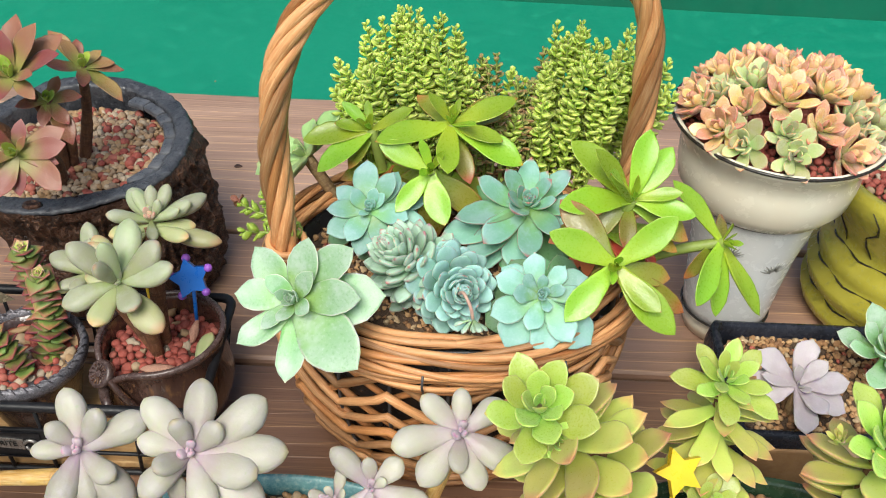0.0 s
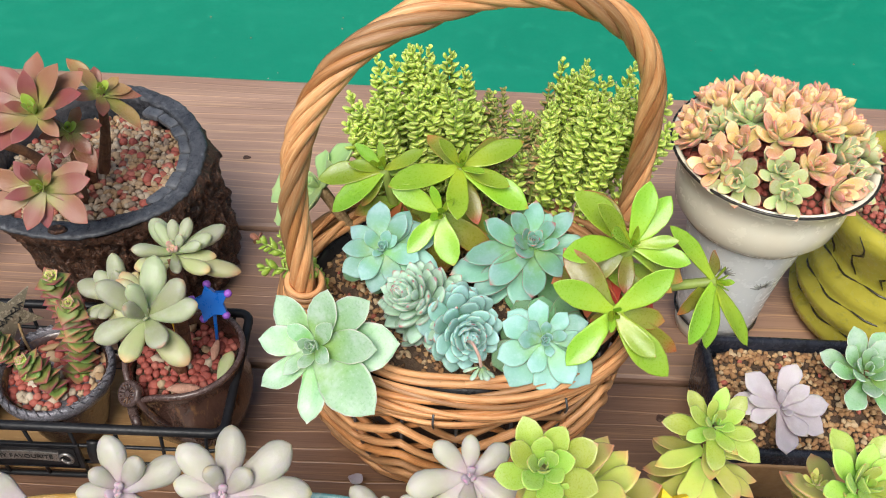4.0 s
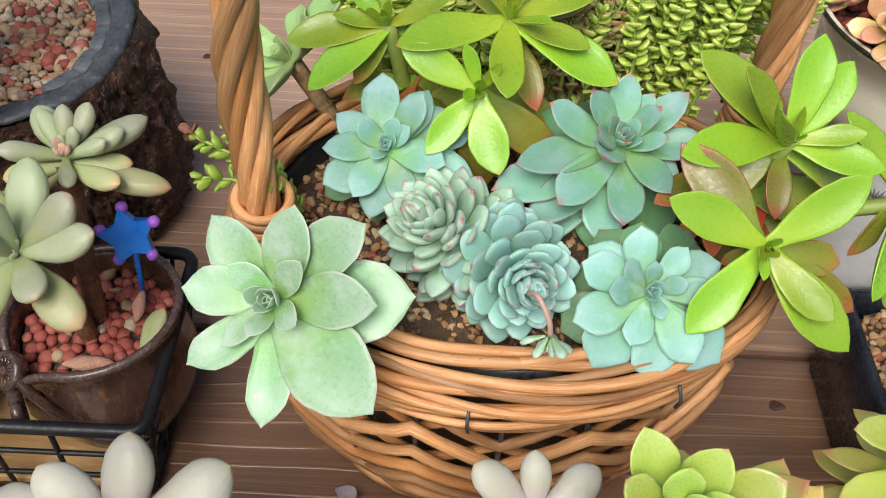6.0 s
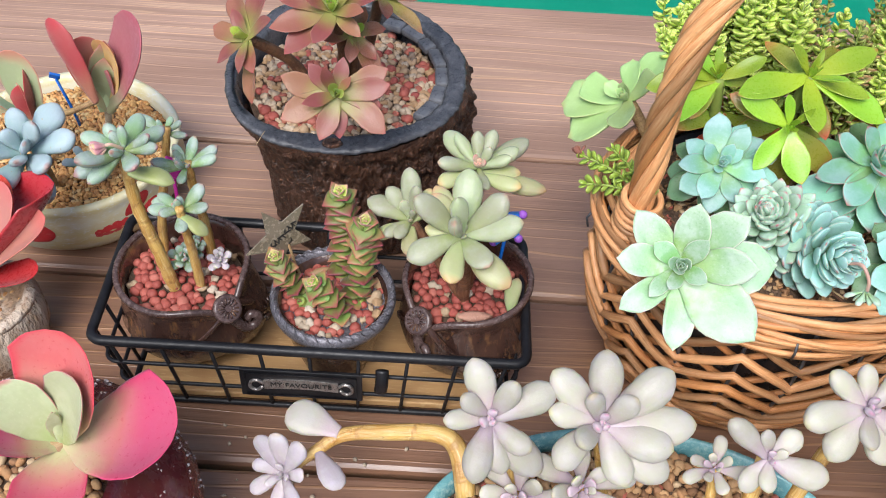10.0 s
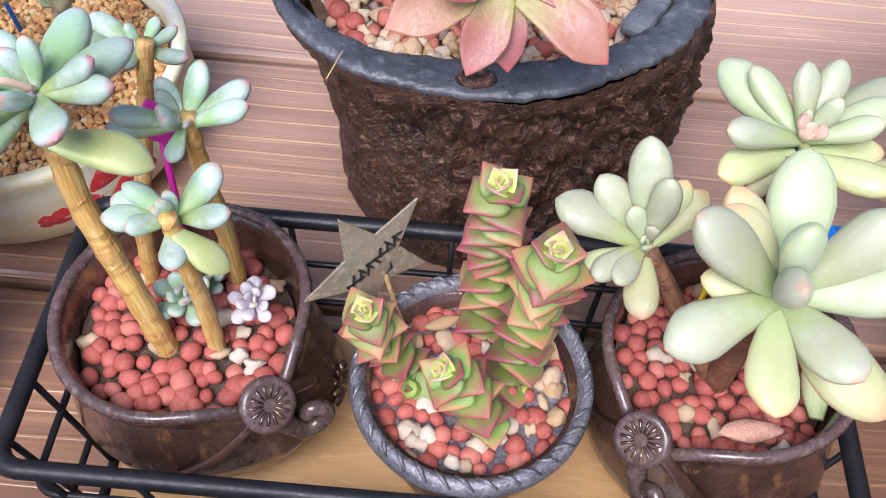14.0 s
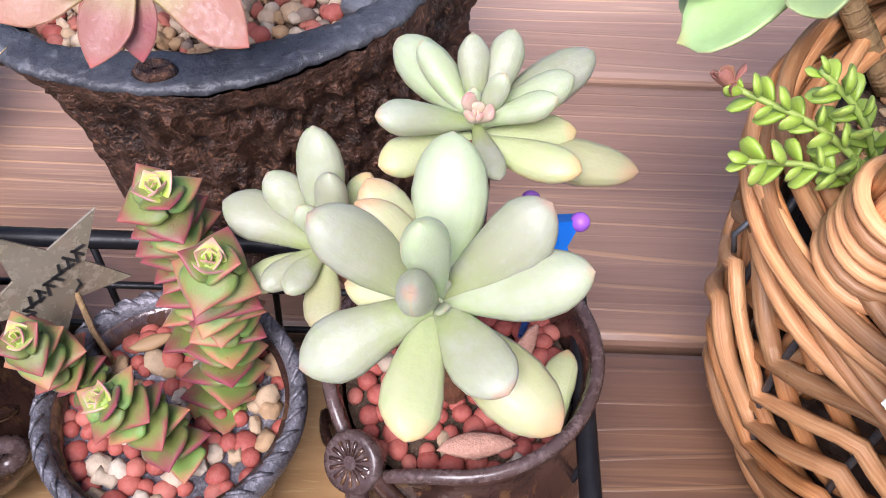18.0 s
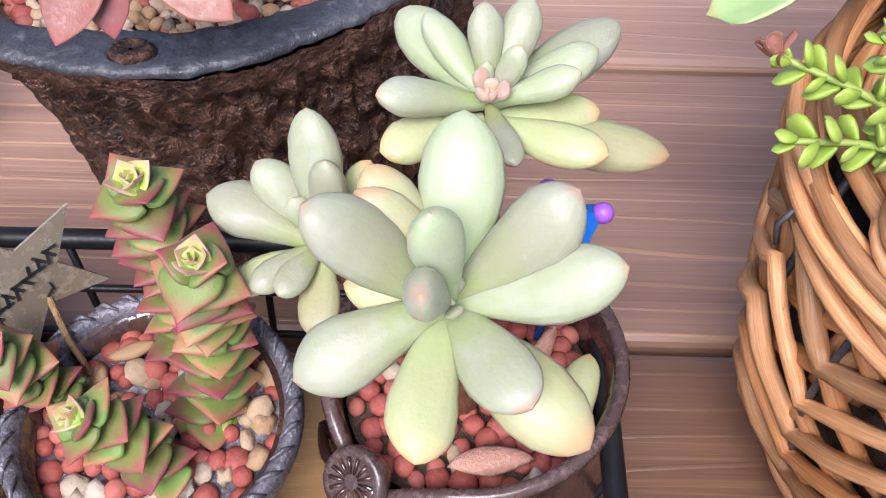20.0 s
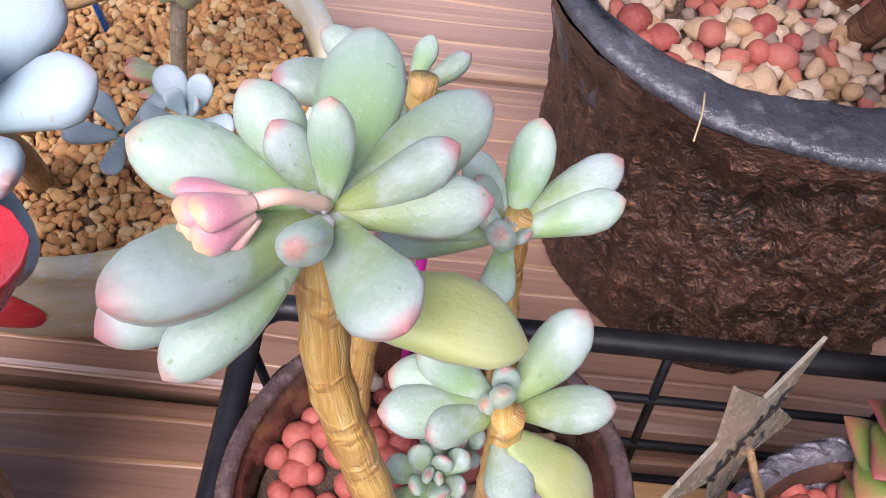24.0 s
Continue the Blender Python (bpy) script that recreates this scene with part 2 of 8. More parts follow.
def plank_mat():
    """Dark stained softwood with raised grain along the board."""
    m, nodes, links, p = base_mat("stained_plank", 0.45, spec=0.75)
    tc = nodes.new("ShaderNodeTexCoord")
    info = nodes.new("ShaderNodeObjectInfo")
    comb = nodes.new("ShaderNodeCombineXYZ")
    for i in range(3):
        links.new(info.outputs["Random"], comb.inputs[i])
    sh = nodes.new("ShaderNodeVectorMath")
    sh.operation = "MULTIPLY_ADD"
    links.new(comb.outputs[0], sh.inputs[0])
    sh.inputs[1].default_value = (3.1, 2.3, 0)
    links.new(tc.outputs["Object"], sh.inputs[2])
    mp = nodes.new("ShaderNodeMapping")
    links.new(sh.outputs[0], mp.inputs["Vector"])
    warp = noise_tex(nodes, links, 2.2, 3, 0.5, sh.outputs[0])
    mp.inputs["Scale"].default_value = (1.6, 85.0, 4.0)
    grain = noise_tex(nodes, links, 1.0, 5, 0.62, mp.outputs[0], 0.35)
    mp4 = nodes.new("ShaderNodeMapping")
    mp4.inputs["Scale"].default_value = (0.9, 62.0, 4.0)
    mp4.inputs["Location"].default_value = (4.0, 9.0, 0.0)
    links.new(sh.outputs[0], mp4.inputs["Vector"])
    line = noise_tex(nodes, links, 1.0, 3, 0.5, mp4.outputs[0], 0.3)
    thin = ramp(nodes, links, math_node(nodes, links, "ABSOLUTE", math_node(nodes, links, "SUBTRACT", line, 0.53)), 0.0, 0.014, 0.42, 0.0)
    sepc = nodes.new("ShaderNodeSeparateXYZ")
    links.new(sh.outputs[0], sepc.inputs[0])
    mp5 = nodes.new("ShaderNodeMapping")
    mp5.inputs["Scale"].default_value = (1.1, 7.0, 1.0)
    links.new(sh.outputs[0], mp5.inputs["Vector"])
    bow = noise_tex(nodes, links, 1.0, 3, 0.55, mp5.outputs[0])
    year = math_node(nodes, links, "ADD", math_node(nodes, links, "MULTIPLY", sepc.outputs[1], 520.0), math_node(nodes, links, "MULTIPLY", bow, 38.0))
    ridge = ramp(nodes, links, math_node(nodes, links, "SINE", year), 0.88, 1.0)
    mp2 = nodes.new("ShaderNodeMapping")
    mp2.inputs["Scale"].default_value = (9.0, 420.0, 9.0)
    links.new(sh.outputs[0], mp2.inputs["Vector"])
    fibre = noise_tex(nodes, links, 1.0, 3, 0.6, mp2.outputs[0])
    mp3 = nodes.new("ShaderNodeMapping")
    mp3.inputs["Scale"].default_value = (2.0, 16.0, 2.0)
    links.new(sh.outputs[0], mp3.inputs["Vector"])
    broad = noise_tex(nodes, links, 1.0, 3, 0.55, mp3.outputs[0])
    col = mix(nodes, links, ramp(nodes, links, broad, 0.3, 0.7), PLANK_A, PLANK_B)
    col = mix(nodes, links, ramp(nodes, links, grain, 0.52, 0.75, 0.0, 0.22), col, PLANK_C)
    col = mix(nodes, links, ramp(nodes, links, grain, 0.28, 0.5, 0.45, 0.0), col, PLANK_D)
    col = mix(nodes, links, math_node(nodes, links, "MULTIPLY", thin, ramp(nodes, links, broad, 0.36, 0.5)), col, PLANK_E)
    col = mix(nodes, links, ramp(nodes, links, fibre, 0.45, 0.75, 0.0, 0.18), col, PLANK_D)
    col = mix(nodes, links, math_node(nodes, links, "MULTIPLY", ridge, ramp(nodes, links, broad, 0.35, 0.7, 0.10, 0.7)), col, PLANK_F)
    worn = noise_tex(nodes, links, 5.0, 4, 0.6, sh.outputs[0])
    col = mix(nodes, links, ramp(nodes, links, worn, 0.62, 0.85, 0.0, 0.12), col, PLANK_C)
    # the row tint, with its painted glare and shade, comes in as object colour
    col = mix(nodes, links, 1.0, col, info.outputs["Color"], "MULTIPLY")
    links.new(col, p.inputs["Base Color"])
    h = math_node(nodes, links, "ADD", math_node(nodes, links, "ADD", grain, math_node(nodes, links, "MULTIPLY", ridge, 0.7)), math_node(nodes, links, "MULTIPLY", fibre, 0.5))
    bump(nodes, links, p, h, 0.4, 0.0012)
    links.new(ramp(nodes, links, grain, 0.0, 1.0, 0.46, 0.28), p.inputs["Roughness"])
    return m


PLANK_A, PLANK_B, PLANK_C, PLANK_D, PLANK_E, PLANK_F = (0.28, 0.165, 0.11), (0.42, 0.265, 0.19), (0.50, 0.34, 0.25), (0.16, 0.087, 0.055), (0.66, 0.44, 0.25), (0.68, 0.42, 0.22)
PLANK = plank_mat()

# ---- mesh tools ----
GOLD = math.pi * (3 - math.sqrt(5))


def mesh_from(name, verts, faces, smooth=True, uvs=None, mats=None):
    me = bpy.data.meshes.new(name)
    me.from_pydata([tuple(v) for v in verts], [], faces)
    if smooth:
        me.polygons.foreach_set("use_smooth", [True] * len(me.polygons))
    if uvs is not None:
        layer = me.uv_layers.new(name="UVMap")
        idx = np.zeros(len(me.loops), int)
        me.loops.foreach_get("vertex_index", idx)
        layer.data.foreach_set("uv", np.asarray(uvs, float)[idx].ravel())
    me.update()
    return me


def thing(name, place, label, category, group="", kind=""):
    ob = new(name)
    ob.empty_display_size = 0.02
    ob.matrix_basis = Matrix.Translation(place)
    return tagged(ob, label, category, group, kind)


def part(name, me, mat, parent, label="", m=None):
    """One mesh under a thing or part. m is given in the parent's own space."""
    if mat is not None and len(me.materials) == 0:
        me.materials.append(mat)
    ob = new(name, me)
    ob.parent = parent
    if m is not None:
        ob.matrix_basis = m
    return tagged(ob, label)


def solo(name, me, mat, label, category, group="", kind="", m=None):
    if mat is not None and len(me.materials) == 0:
        me.materials.append(mat)
    ob = new(name, me)
    if m is not None:
        ob.matrix_basis = m
    return tagged(ob, label, category, group, kind)


def tube(pts, radius, sides=8, closed=False, name="tube", twist=0.0, flat=1.0):
    """A round bar swept along points, with capped ends."""
    pts = [Vector(p) for p in pts]
    n = len(pts)
    rad = radius if hasattr(radius, "__len__") else [radius] * n
    verts, faces, uvs, run = [], [], [], 0.0
    up = None
    for i, p in enumerate(pts):
        a = pts[(i - 1) % n] if closed or i > 0 else p
        b = pts[(i + 1) % n] if closed or i < n - 1 else p
        d = (b - a).normalized()
        run += (p - pts[i - 1]).length if i else 0.0
        if up is None:
            up = Vector((0, 0, 1)) if abs(d.z) < 0.9 else Vector((1, 0, 0))
        s = d.cross(up)
        if s.length < 1e-6:
            s = d.orthogonal()
        s.normalize()
        up = s.cross(d).normalized()
        for k in range(sides):
            w = 2 * math.pi * k / sides + twist * i
            uvs.append((run, k / sides))
            verts.append(p + (s * math.cos(w) + up * math.sin(w) * flat) * rad[i])
    for i in range(n if closed else n - 1):
        j = (i + 1) % n
        for k in range(sides):
            l = (k + 1) % sides
            faces.append((i * sides + k, i * sides + l, j * sides + l, j * sides + k))
    if not closed:
        faces.append(tuple(range(sides))[::-1])
        faces.append(tuple((n - 1) * sides + k for k in range(sides)))
    return mesh_from(name, verts, faces, uvs=uvs)


def spline(pts, steps=8):
    """Catmull-Rom through the points."""
    P = [Vector(p) for p in pts]
    P = [P[0] * 2 - P[1]] + P + [P[-1] * 2 - P[-2]]
    out = []
    for i in range(1, len(P) - 2):
        for k in range(steps):
            t = k / steps
            a, b, c, d = P[i - 1], P[i], P[i + 1], P[i + 2]
            out.append(0.5 * ((2 * b) + (c - a) * t + (2 * a - 5 * b + 4 * c - d) * t * t + (3 * b - a - 3 * c + d) * t ** 3))
    out.append(P[-2])
    return out


def lathe(profile, seg=48, rx=1.0, ry=1.0, wob=None, name="lathe", close=False):
    """profile: rows of radius and height. wob(angle, r, z) gives another radius and height."""
    verts, faces = [], []
    n = len(profile)
    for r, z in profile:
        for k in range(seg):
            w = 2 * math.pi * k / seg
            rr, zz = wob(w, r, z) if wob else (r, z)
            verts.append((rr * rx * math.cos(w), rr * ry * math.sin(w), zz))
    for i in range(n - 1):
        for k in range(seg):
            l = (k + 1) % seg
            faces.append((i * seg + k, i * seg + l, (i + 1) * seg + l, (i + 1) * seg + k))
    if close:
        faces.append(tuple(range(seg))[::-1])
        faces.append(tuple((n - 1) * seg + k for k in range(seg)))
    else:
        faces.append(tuple(range(seg))[::-1])
    return mesh_from(name, verts, faces)


def box(sx, sy, sz, bev=0.002, name="box", seg=2):
    bm = bmesh.new()
    bmesh.ops.create_cube(bm, size=1.0)
    bmesh.ops.scale(bm, vec=(sx, sy, sz), verts=bm.verts)
    if bev:
        bmesh.ops.bevel(bm, geom=bm.edges[:], offset=bev, segments=seg, profile=0.5, affect="EDGES")
    me = bpy.data.meshes.new(name)
    bm.to_mesh(me)
    bm.free()
    return me


def ico(sub=2):
    bm = bmesh.new()
    bmesh.ops.create_icosphere(bm, subdivisions=sub, radius=1.0)
    v = np.array([tuple(x.co) for x in bm.verts])
    f = np.array([[q.index for q in x.verts] for x in bm.faces])
    bm.free()
    return v, f


ICO1, ICO2 = ico(1), ico(2)


def pebbles(name, spots, size, seed, rough=0.12, sub=ICO2, flat=0.85):
    """Loose grains joined into one mesh. spots: rows of x, y, z and a size factor."""
    rng = np.random.default_rng(seed)
    V, F, base = [], [], 0
    v0, f0 = sub
    for x, y, z, s in spots:
        sc = size * s * rng.uniform(0.85, 1.15, 3) * (1, 1, flat)
        bumps = 1 + rng.normal(0, rough, (len(v0), 1)) * 0.6
        lump = 1 + rough * 2 * np.sin(v0 @ rng.normal(0, 2.0, 3) + rng.uniform(0, 6))[:, None]
        a = rng.uniform(0, 6.28)
        R = np.array([[math.cos(a), -math.sin(a), 0], [math.sin(a), math.cos(a), 0], [0, 0, 1]])
        V.append((v0 * bumps * lump * sc) @ R.T + (x, y, z))
        F.append(f0 + base)
        base += len(v0)
    return mesh_from(name, np.concatenate(V), np.concatenate(F).tolist())


def disc_spots(rng, rx, ry, step, z, dome=0.0, jitter=0.3, keep=1.0, power=2.0):
    out = []
    ny = int(2 * ry / (step * 0.87)) + 1
    for j in range(ny):
        y = -ry + j * step * 0.87
        nx = int(2 * rx / step) + 1
        for i in range(nx):
            x = -rx + (i + 0.5 * (j % 2)) * step
            x2, y2 = x + rng.uniform(-jitter, jitter) * step, y + rng.uniform(-jitter, jitter) * step
            d = abs(x2 / rx) ** power + abs(y2 / ry) ** power
            if d < 1 and rng.random() < keep:
                out.append((x2, y2, z + dome * (1 - d) + rng.uniform(-0.3, 0.3) * step * 0.5, rng.uniform(0.75, 1.2)))
    return out


def soil(name, place, rx, ry, z, dome, mat, label, power=2.0, rot=0.0):
    """The bed of earth under the grains."""
    verts, faces, n, m = [(0, 0, z + dome)], [], 40, 6
    for i in range(1, m + 1):
        f = i / m
        for k in range(n):
            w = 2 * math.pi * k / n
            c, s = math.cos(w), math.sin(w)
            q = (abs(c) ** power + abs(s) ** power) ** (-1 / power)
            verts.append((rx * f * q * c, ry * f * q * s, z + dome * (1 - f * f) + 0.0008 * math.sin(w * 7 + i * 3)))
    for k in range(n):
        faces.append((0, 1 + k, 1 + (k + 1) % n))
    for i in range(m - 1):
        for k in range(n):
            l = (k + 1) % n
            faces.append((1 + i * n + k, 1 + (i + 1) * n + k, 1 + (i + 1) * n + l, 1 + i * n + l))
    return solo(name, mesh_from(name, verts, faces), mat, label, "soil", kind="stuff", m=pose(*place, 0, 0, rot))


# ---- leaves ----
SHAPES = {
    # along, half width, and along, thickness: for a leaf one unit long
    "spoon": ([0, 0.12, 0.35, 0.6, 0.78, 0.9, 0.955, 1], [0.10, 0.11, 0.19, 0.265, 0.25, 0.155, 0.05, 0.0], [0, 0.3, 0.7, 0.92, 1], [0.06, 0.08, 0.075, 0.045, 0.006]),
    "plump": ([0, 0.1, 0.3, 0.55, 0.76, 0.9, 0.97, 1], [0.09, 0.12, 0.18, 0.23, 0.205, 0.13, 0.062, 0.0], [0, 0.25, 0.55, 0.85, 1], [0.06, 0.1, 0.14, 0.10, 0.01]),
    "bean": ([0, 0.1, 0.3, 0.55, 0.78, 0.92, 0.98, 1], [0.08, 0.1, 0.15, 0.21, 0.225, 0.165, 0.09, 0.0], [0, 0.25, 0.55, 0.85, 1], [0.05, 0.07, 0.12, 0.12, 0.01]),
    "pear": ([0, 0.1, 0.3, 0.48, 0.64, 0.78, 0.88, 0.945, 0.98, 1], [0.085, 0.102, 0.16, 0.212, 0.24, 0.226, 0.175, 0.11, 0.055, 0.0], [0, 0.25, 0.6, 0.82, 0.95, 1], [0.06, 0.085, 0.125, 0.115, 0.06, 0.008]),
    "blade": ([0, 0.12, 0.35, 0.6, 0.8, 0.93, 1], [0.12, 0.13, 0.17, 0.2, 0.155, 0.065, 0.0], [0, 0.3, 0.7, 0.92, 1], [0.04, 0.035, 0.028, 0.018, 0.004]),
    "lime": ([0, 0.12, 0.35, 0.6, 0.8, 0.93, 1], [0.07, 0.085, 0.15, 0.19, 0.155, 0.075, 0.0], [0, 0.3, 0.7, 0.92, 1], [0.045, 0.045, 0.035, 0.02, 0.004]),
    "short": ([0, 0.15, 0.4, 0.65, 0.85, 0.95, 1], [0.12, 0.15, 0.24, 0.29, 0.23, 0.12, 0.0], [0, 0.3, 0.7, 0.92, 1], [0.08, 0.1, 0.1, 0.07, 0.01]),
    "scale": ([0, 0.15, 0.4, 0.65, 0.84, 0.94, 1], [0.16, 0.18, 0.215, 0.23, 0.17, 0.08, 0.0], [0, 0.3, 0.7, 0.92, 1], [0.07, 0.085, 0.09, 0.06, 0.01]),
    "bead": ([0, 0.2, 0.45, 0.7, 0.9, 1], [0.12, 0.2, 0.32, 0.36, 0.24, 0.0], [0, 0.3, 0.7, 1], [0.08, 0.16, 0.18, 0.02]),
    "wedge": ([0, 0.15, 0.35, 0.6, 0.85, 0.95, 1], [0.55, 0.64, 0.58, 0.38, 0.15, 0.055, 0.0], [0, 0.3, 0.7, 1], [0.16, 0.16, 0.11, 0.015]),
    "paddle": ([0, 0.1, 0.3, 0.55, 0.78, 0.92, 0.98, 1], [0.08, 0.13, 0.26, 0.37, 0.37, 0.25, 0.13, 0.0], [0, 0.3, 0.7, 0.93, 1], [0.05, 0.04, 0.032, 0.02, 0.004]),
    "point": ([0, 0.12, 0.35, 0.6, 0.8, 0.91, 0.965, 1], [0.12, 0.14, 0.22, 0.25, 0.2, 0.11, 0.035, 0.0], [0, 0.3, 0.7, 0.92, 1], [0.08, 0.09, 0.08, 0.05, 0.008]),
}
TOPSIDE = {"plump": 0.9, "pear": 0.9, "bean": 0.95, "short": 0.75, "scale": 0.8, "wedge": 0.8}
LEAVES = {}


def leaf(shape, mat, cup=0.25, curl=0.15, wide=1.0, thick=1.0, seed=0, nu=13, nv=12, bend=0.0):
    """A fleshy leaf one unit long: base at the origin, along +x, upper face to +z."""
    if shape == "paddle":
        nu, nv = 22, 18
    elif shape in ("pear", "point", "lime", "blade") and nu == 13:
        nu, nv = 19, 14
    key = (shape, mat.name, cup, curl, wide, thick, seed, bend, nu)
    if key in LEAVES:
        return LEAVES[key]
    rng = random.Random(seed * 17 + len(shape))
    wu, wv, tu, tv = SHAPES[shape]
    us = [0.5 - 0.5 * math.cos(math.pi * (i / (nu - 1)) ** 0.9) for i in range(nu)]
    verts, faces, uvs = [], [], []
    a1, a2, p1 = rng.uniform(-0.03, 0.03), rng.uniform(-0.025, 0.025), rng.uniform(0, 6)
    skew, twist = rng.uniform(-0.12, 0.12), rng.uniform(-0.25, 0.25)
    for u in us:
        w = float(np.interp(u, wu, wv)) * wide * (1 + 0.04 * math.sin(u * 9 + p1))
        th = float(np.interp(u, tu, tv)) * thick
        x = math.sin(u * max(curl, 1e-4) * 1.2) / (max(curl, 1e-4) * 1.2)
        zc = curl * u * u * 0.9
        yc = bend * u * u + a1 * math.sin(3 * u)
        for k in range(nv):
            t = 2 * math.pi * k / nv
            c, s = math.cos(t), math.sin(t)
            y = w * (abs(c) ** 0.85) * (1 if c >= 0 else -1) * (1 + skew * (1 if c >= 0 else -1) * math.sin(math.pi * u))
            z = th * (TOPSIDE.get(shape, 0.55) if s > 0 else 1.0) * s
            z += cup * (y * y) / 0.25 * (0.6 + 0.4 * u)
            verts.append((x, y + yc, z + zc + a2 * math.sin(5 * u) + twist * u * y * 0.6))
            uvs.append((u, abs(c)))
    for i in range(nu - 1):
        for k in range(nv):
            l = (k + 1) % nv
            faces.append((i * nv + k, (i + 1) * nv + k, (i + 1) * nv + l, i * nv + l))
    faces.append(tuple(range(nv)))
    faces.append(tuple((nu - 1) * nv + k for k in range(nv))[::-1])
    me = mesh_from("leaf", verts, faces, uvs=uvs)
    me.materials.append(mat)
    LEAVES[key] = me
    return me


def frame_of(axis, spin=0.0):
    z = Vector(axis).normalized()
    q = z.to_track_quat("Z", "Y").to_matrix().to_4x4()
    return q @ Matrix.Rotation(spin, 4, "Z")


def rosette(parent, centre, axis, n, size, shape, mat, e0=78, e1=12, inner=0.22, r0=0.04, r1=0.16, height=0.25, cup=0.25, curl=0.15, wide=1.0,
            thick=1.0, seed=0, spin=0.0, power=0.8, name="rosette", droop=0.0, jit=1.0, step=GOLD):
    """A spiral head of leaves. centre is in the parent's space; elevations run from the heart to the rim."""
    rng = random.Random(seed * 101 + 7)
    head = new(name)
    head.empty_display_size = 0.005
    head.parent = parent
    sunk = Vector(centre) - Vector(axis).normalized() * size * height * 0.75
    head.matrix_basis = Matrix.Translation(sunk) @ frame_of(axis, spin)
    kinds = [leaf(shape, mat, cup, curl, wide, thick, s) for s in (1, 2, 3)]
    for i in range(n):
        f = (i / max(1, n - 1)) ** power
        L = size * (inner + (1 - inner) * f ** 0.9) * (1 + jit * rng.uniform(-0.09, 0.09))
        if i > n * 0.8:
            L *= rng.uniform(0.86, 1.02)
        el_ = radians(e0 + (e1 - e0) * f + jit * rng.uniform(-6, 6))
        r = size * (r0 + (r1 - r0) * f)
        z = size * height * (1 - f) - droop * size * max(0, f - 0.5)
        m = Matrix.Rotation(i * step + jit * rng.uniform(-0.12, 0.12), 4, "Z") @ Matrix.Translation((r, 0, z)) @ Matrix.Rotation(-el_, 4, "Y") \
            @ Matrix.Rotation(jit * rng.uniform(-0.12, 0.12), 4, "X") @ Matrix.Scale(L, 4)
        ob = new("leaf", kinds[i % 3])
        ob.parent = head
        ob.matrix_basis = m
    return head


def spire(parent, foot, top, n, size, shape, mat, e0=70, e1=5, cup=0.25, curl=0.15, wide=1.0, thick=1.0, seed=0, name="rosette", tipfull=0.25, taper=0.75, step=GOLD):
    """A lengthened head: leaves in a spiral up a stalk from foot to top, closing at the top."""
    rng = random.Random(seed * 31 + 3)
    foot, top = Vector(foot), Vector(top)
    head = new(name)
    head.empty_display_size = 0.005
    head.parent = parent
    head.matrix_basis = Matrix.Translation(foot) @ frame_of(top - foot)
    h = (top - foot).length
    kinds = [leaf(shape, mat, cup, curl, wide, thick, s) for s in (1, 2, 3)]
    for i in range(n):
        f = i / (n - 1)
        close = max(0.0, (f - (1 - tipfull)) / tipfull)
        el_ = radians(e1 + (e0 - e1) * close ** 1.2 + rng.uniform(-7, 7))
        L = size * (taper + (1 - taper) * min(1, f * 3)) * (1 - 0.65 * close ** 1.3) * rng.uniform(0.9, 1.1)
        m = Matrix.Rotation(i * step + rng.uniform(-0.1, 0.1), 4, "Z") @ Matrix.Translation((size * 0.12 * (1 - close), 0, h * f)) \
            @ Matrix.Rotation(-el_, 4, "Y") @ Matrix.Scale(L, 4)
        ob = new("leaf", kinds[i % 3])
        ob.parent = head
        ob.matrix_basis = m
    return head


def loose_leaves(parent, rows, shape, mat, cup=0.25, curl=0.15, wide=1.0, thick=1.0, origin=(0, 0, 0), name="leaf"):
    """Single leaves. rows: base, tip (both in the parent's space), roll in degrees, length factor."""
    kinds = [leaf(shape, mat, cup, curl, wide, thick, s) for s in (1, 2, 3)]
    for i, (a, b, roll) in enumerate(rows):
        a, b = Vector(a), Vector(b)
        d = b - a
        q = d.to_track_quat("X", "Z").to_matrix().to_4x4()
        ob = new(name, kinds[i % 3])
        ob.parent = parent
        ob.matrix_basis = Matrix.Translation(a) @ q @ Matrix.Rotation(radians(roll), 4, "X") @ Matrix.Scale(d.length, 4)


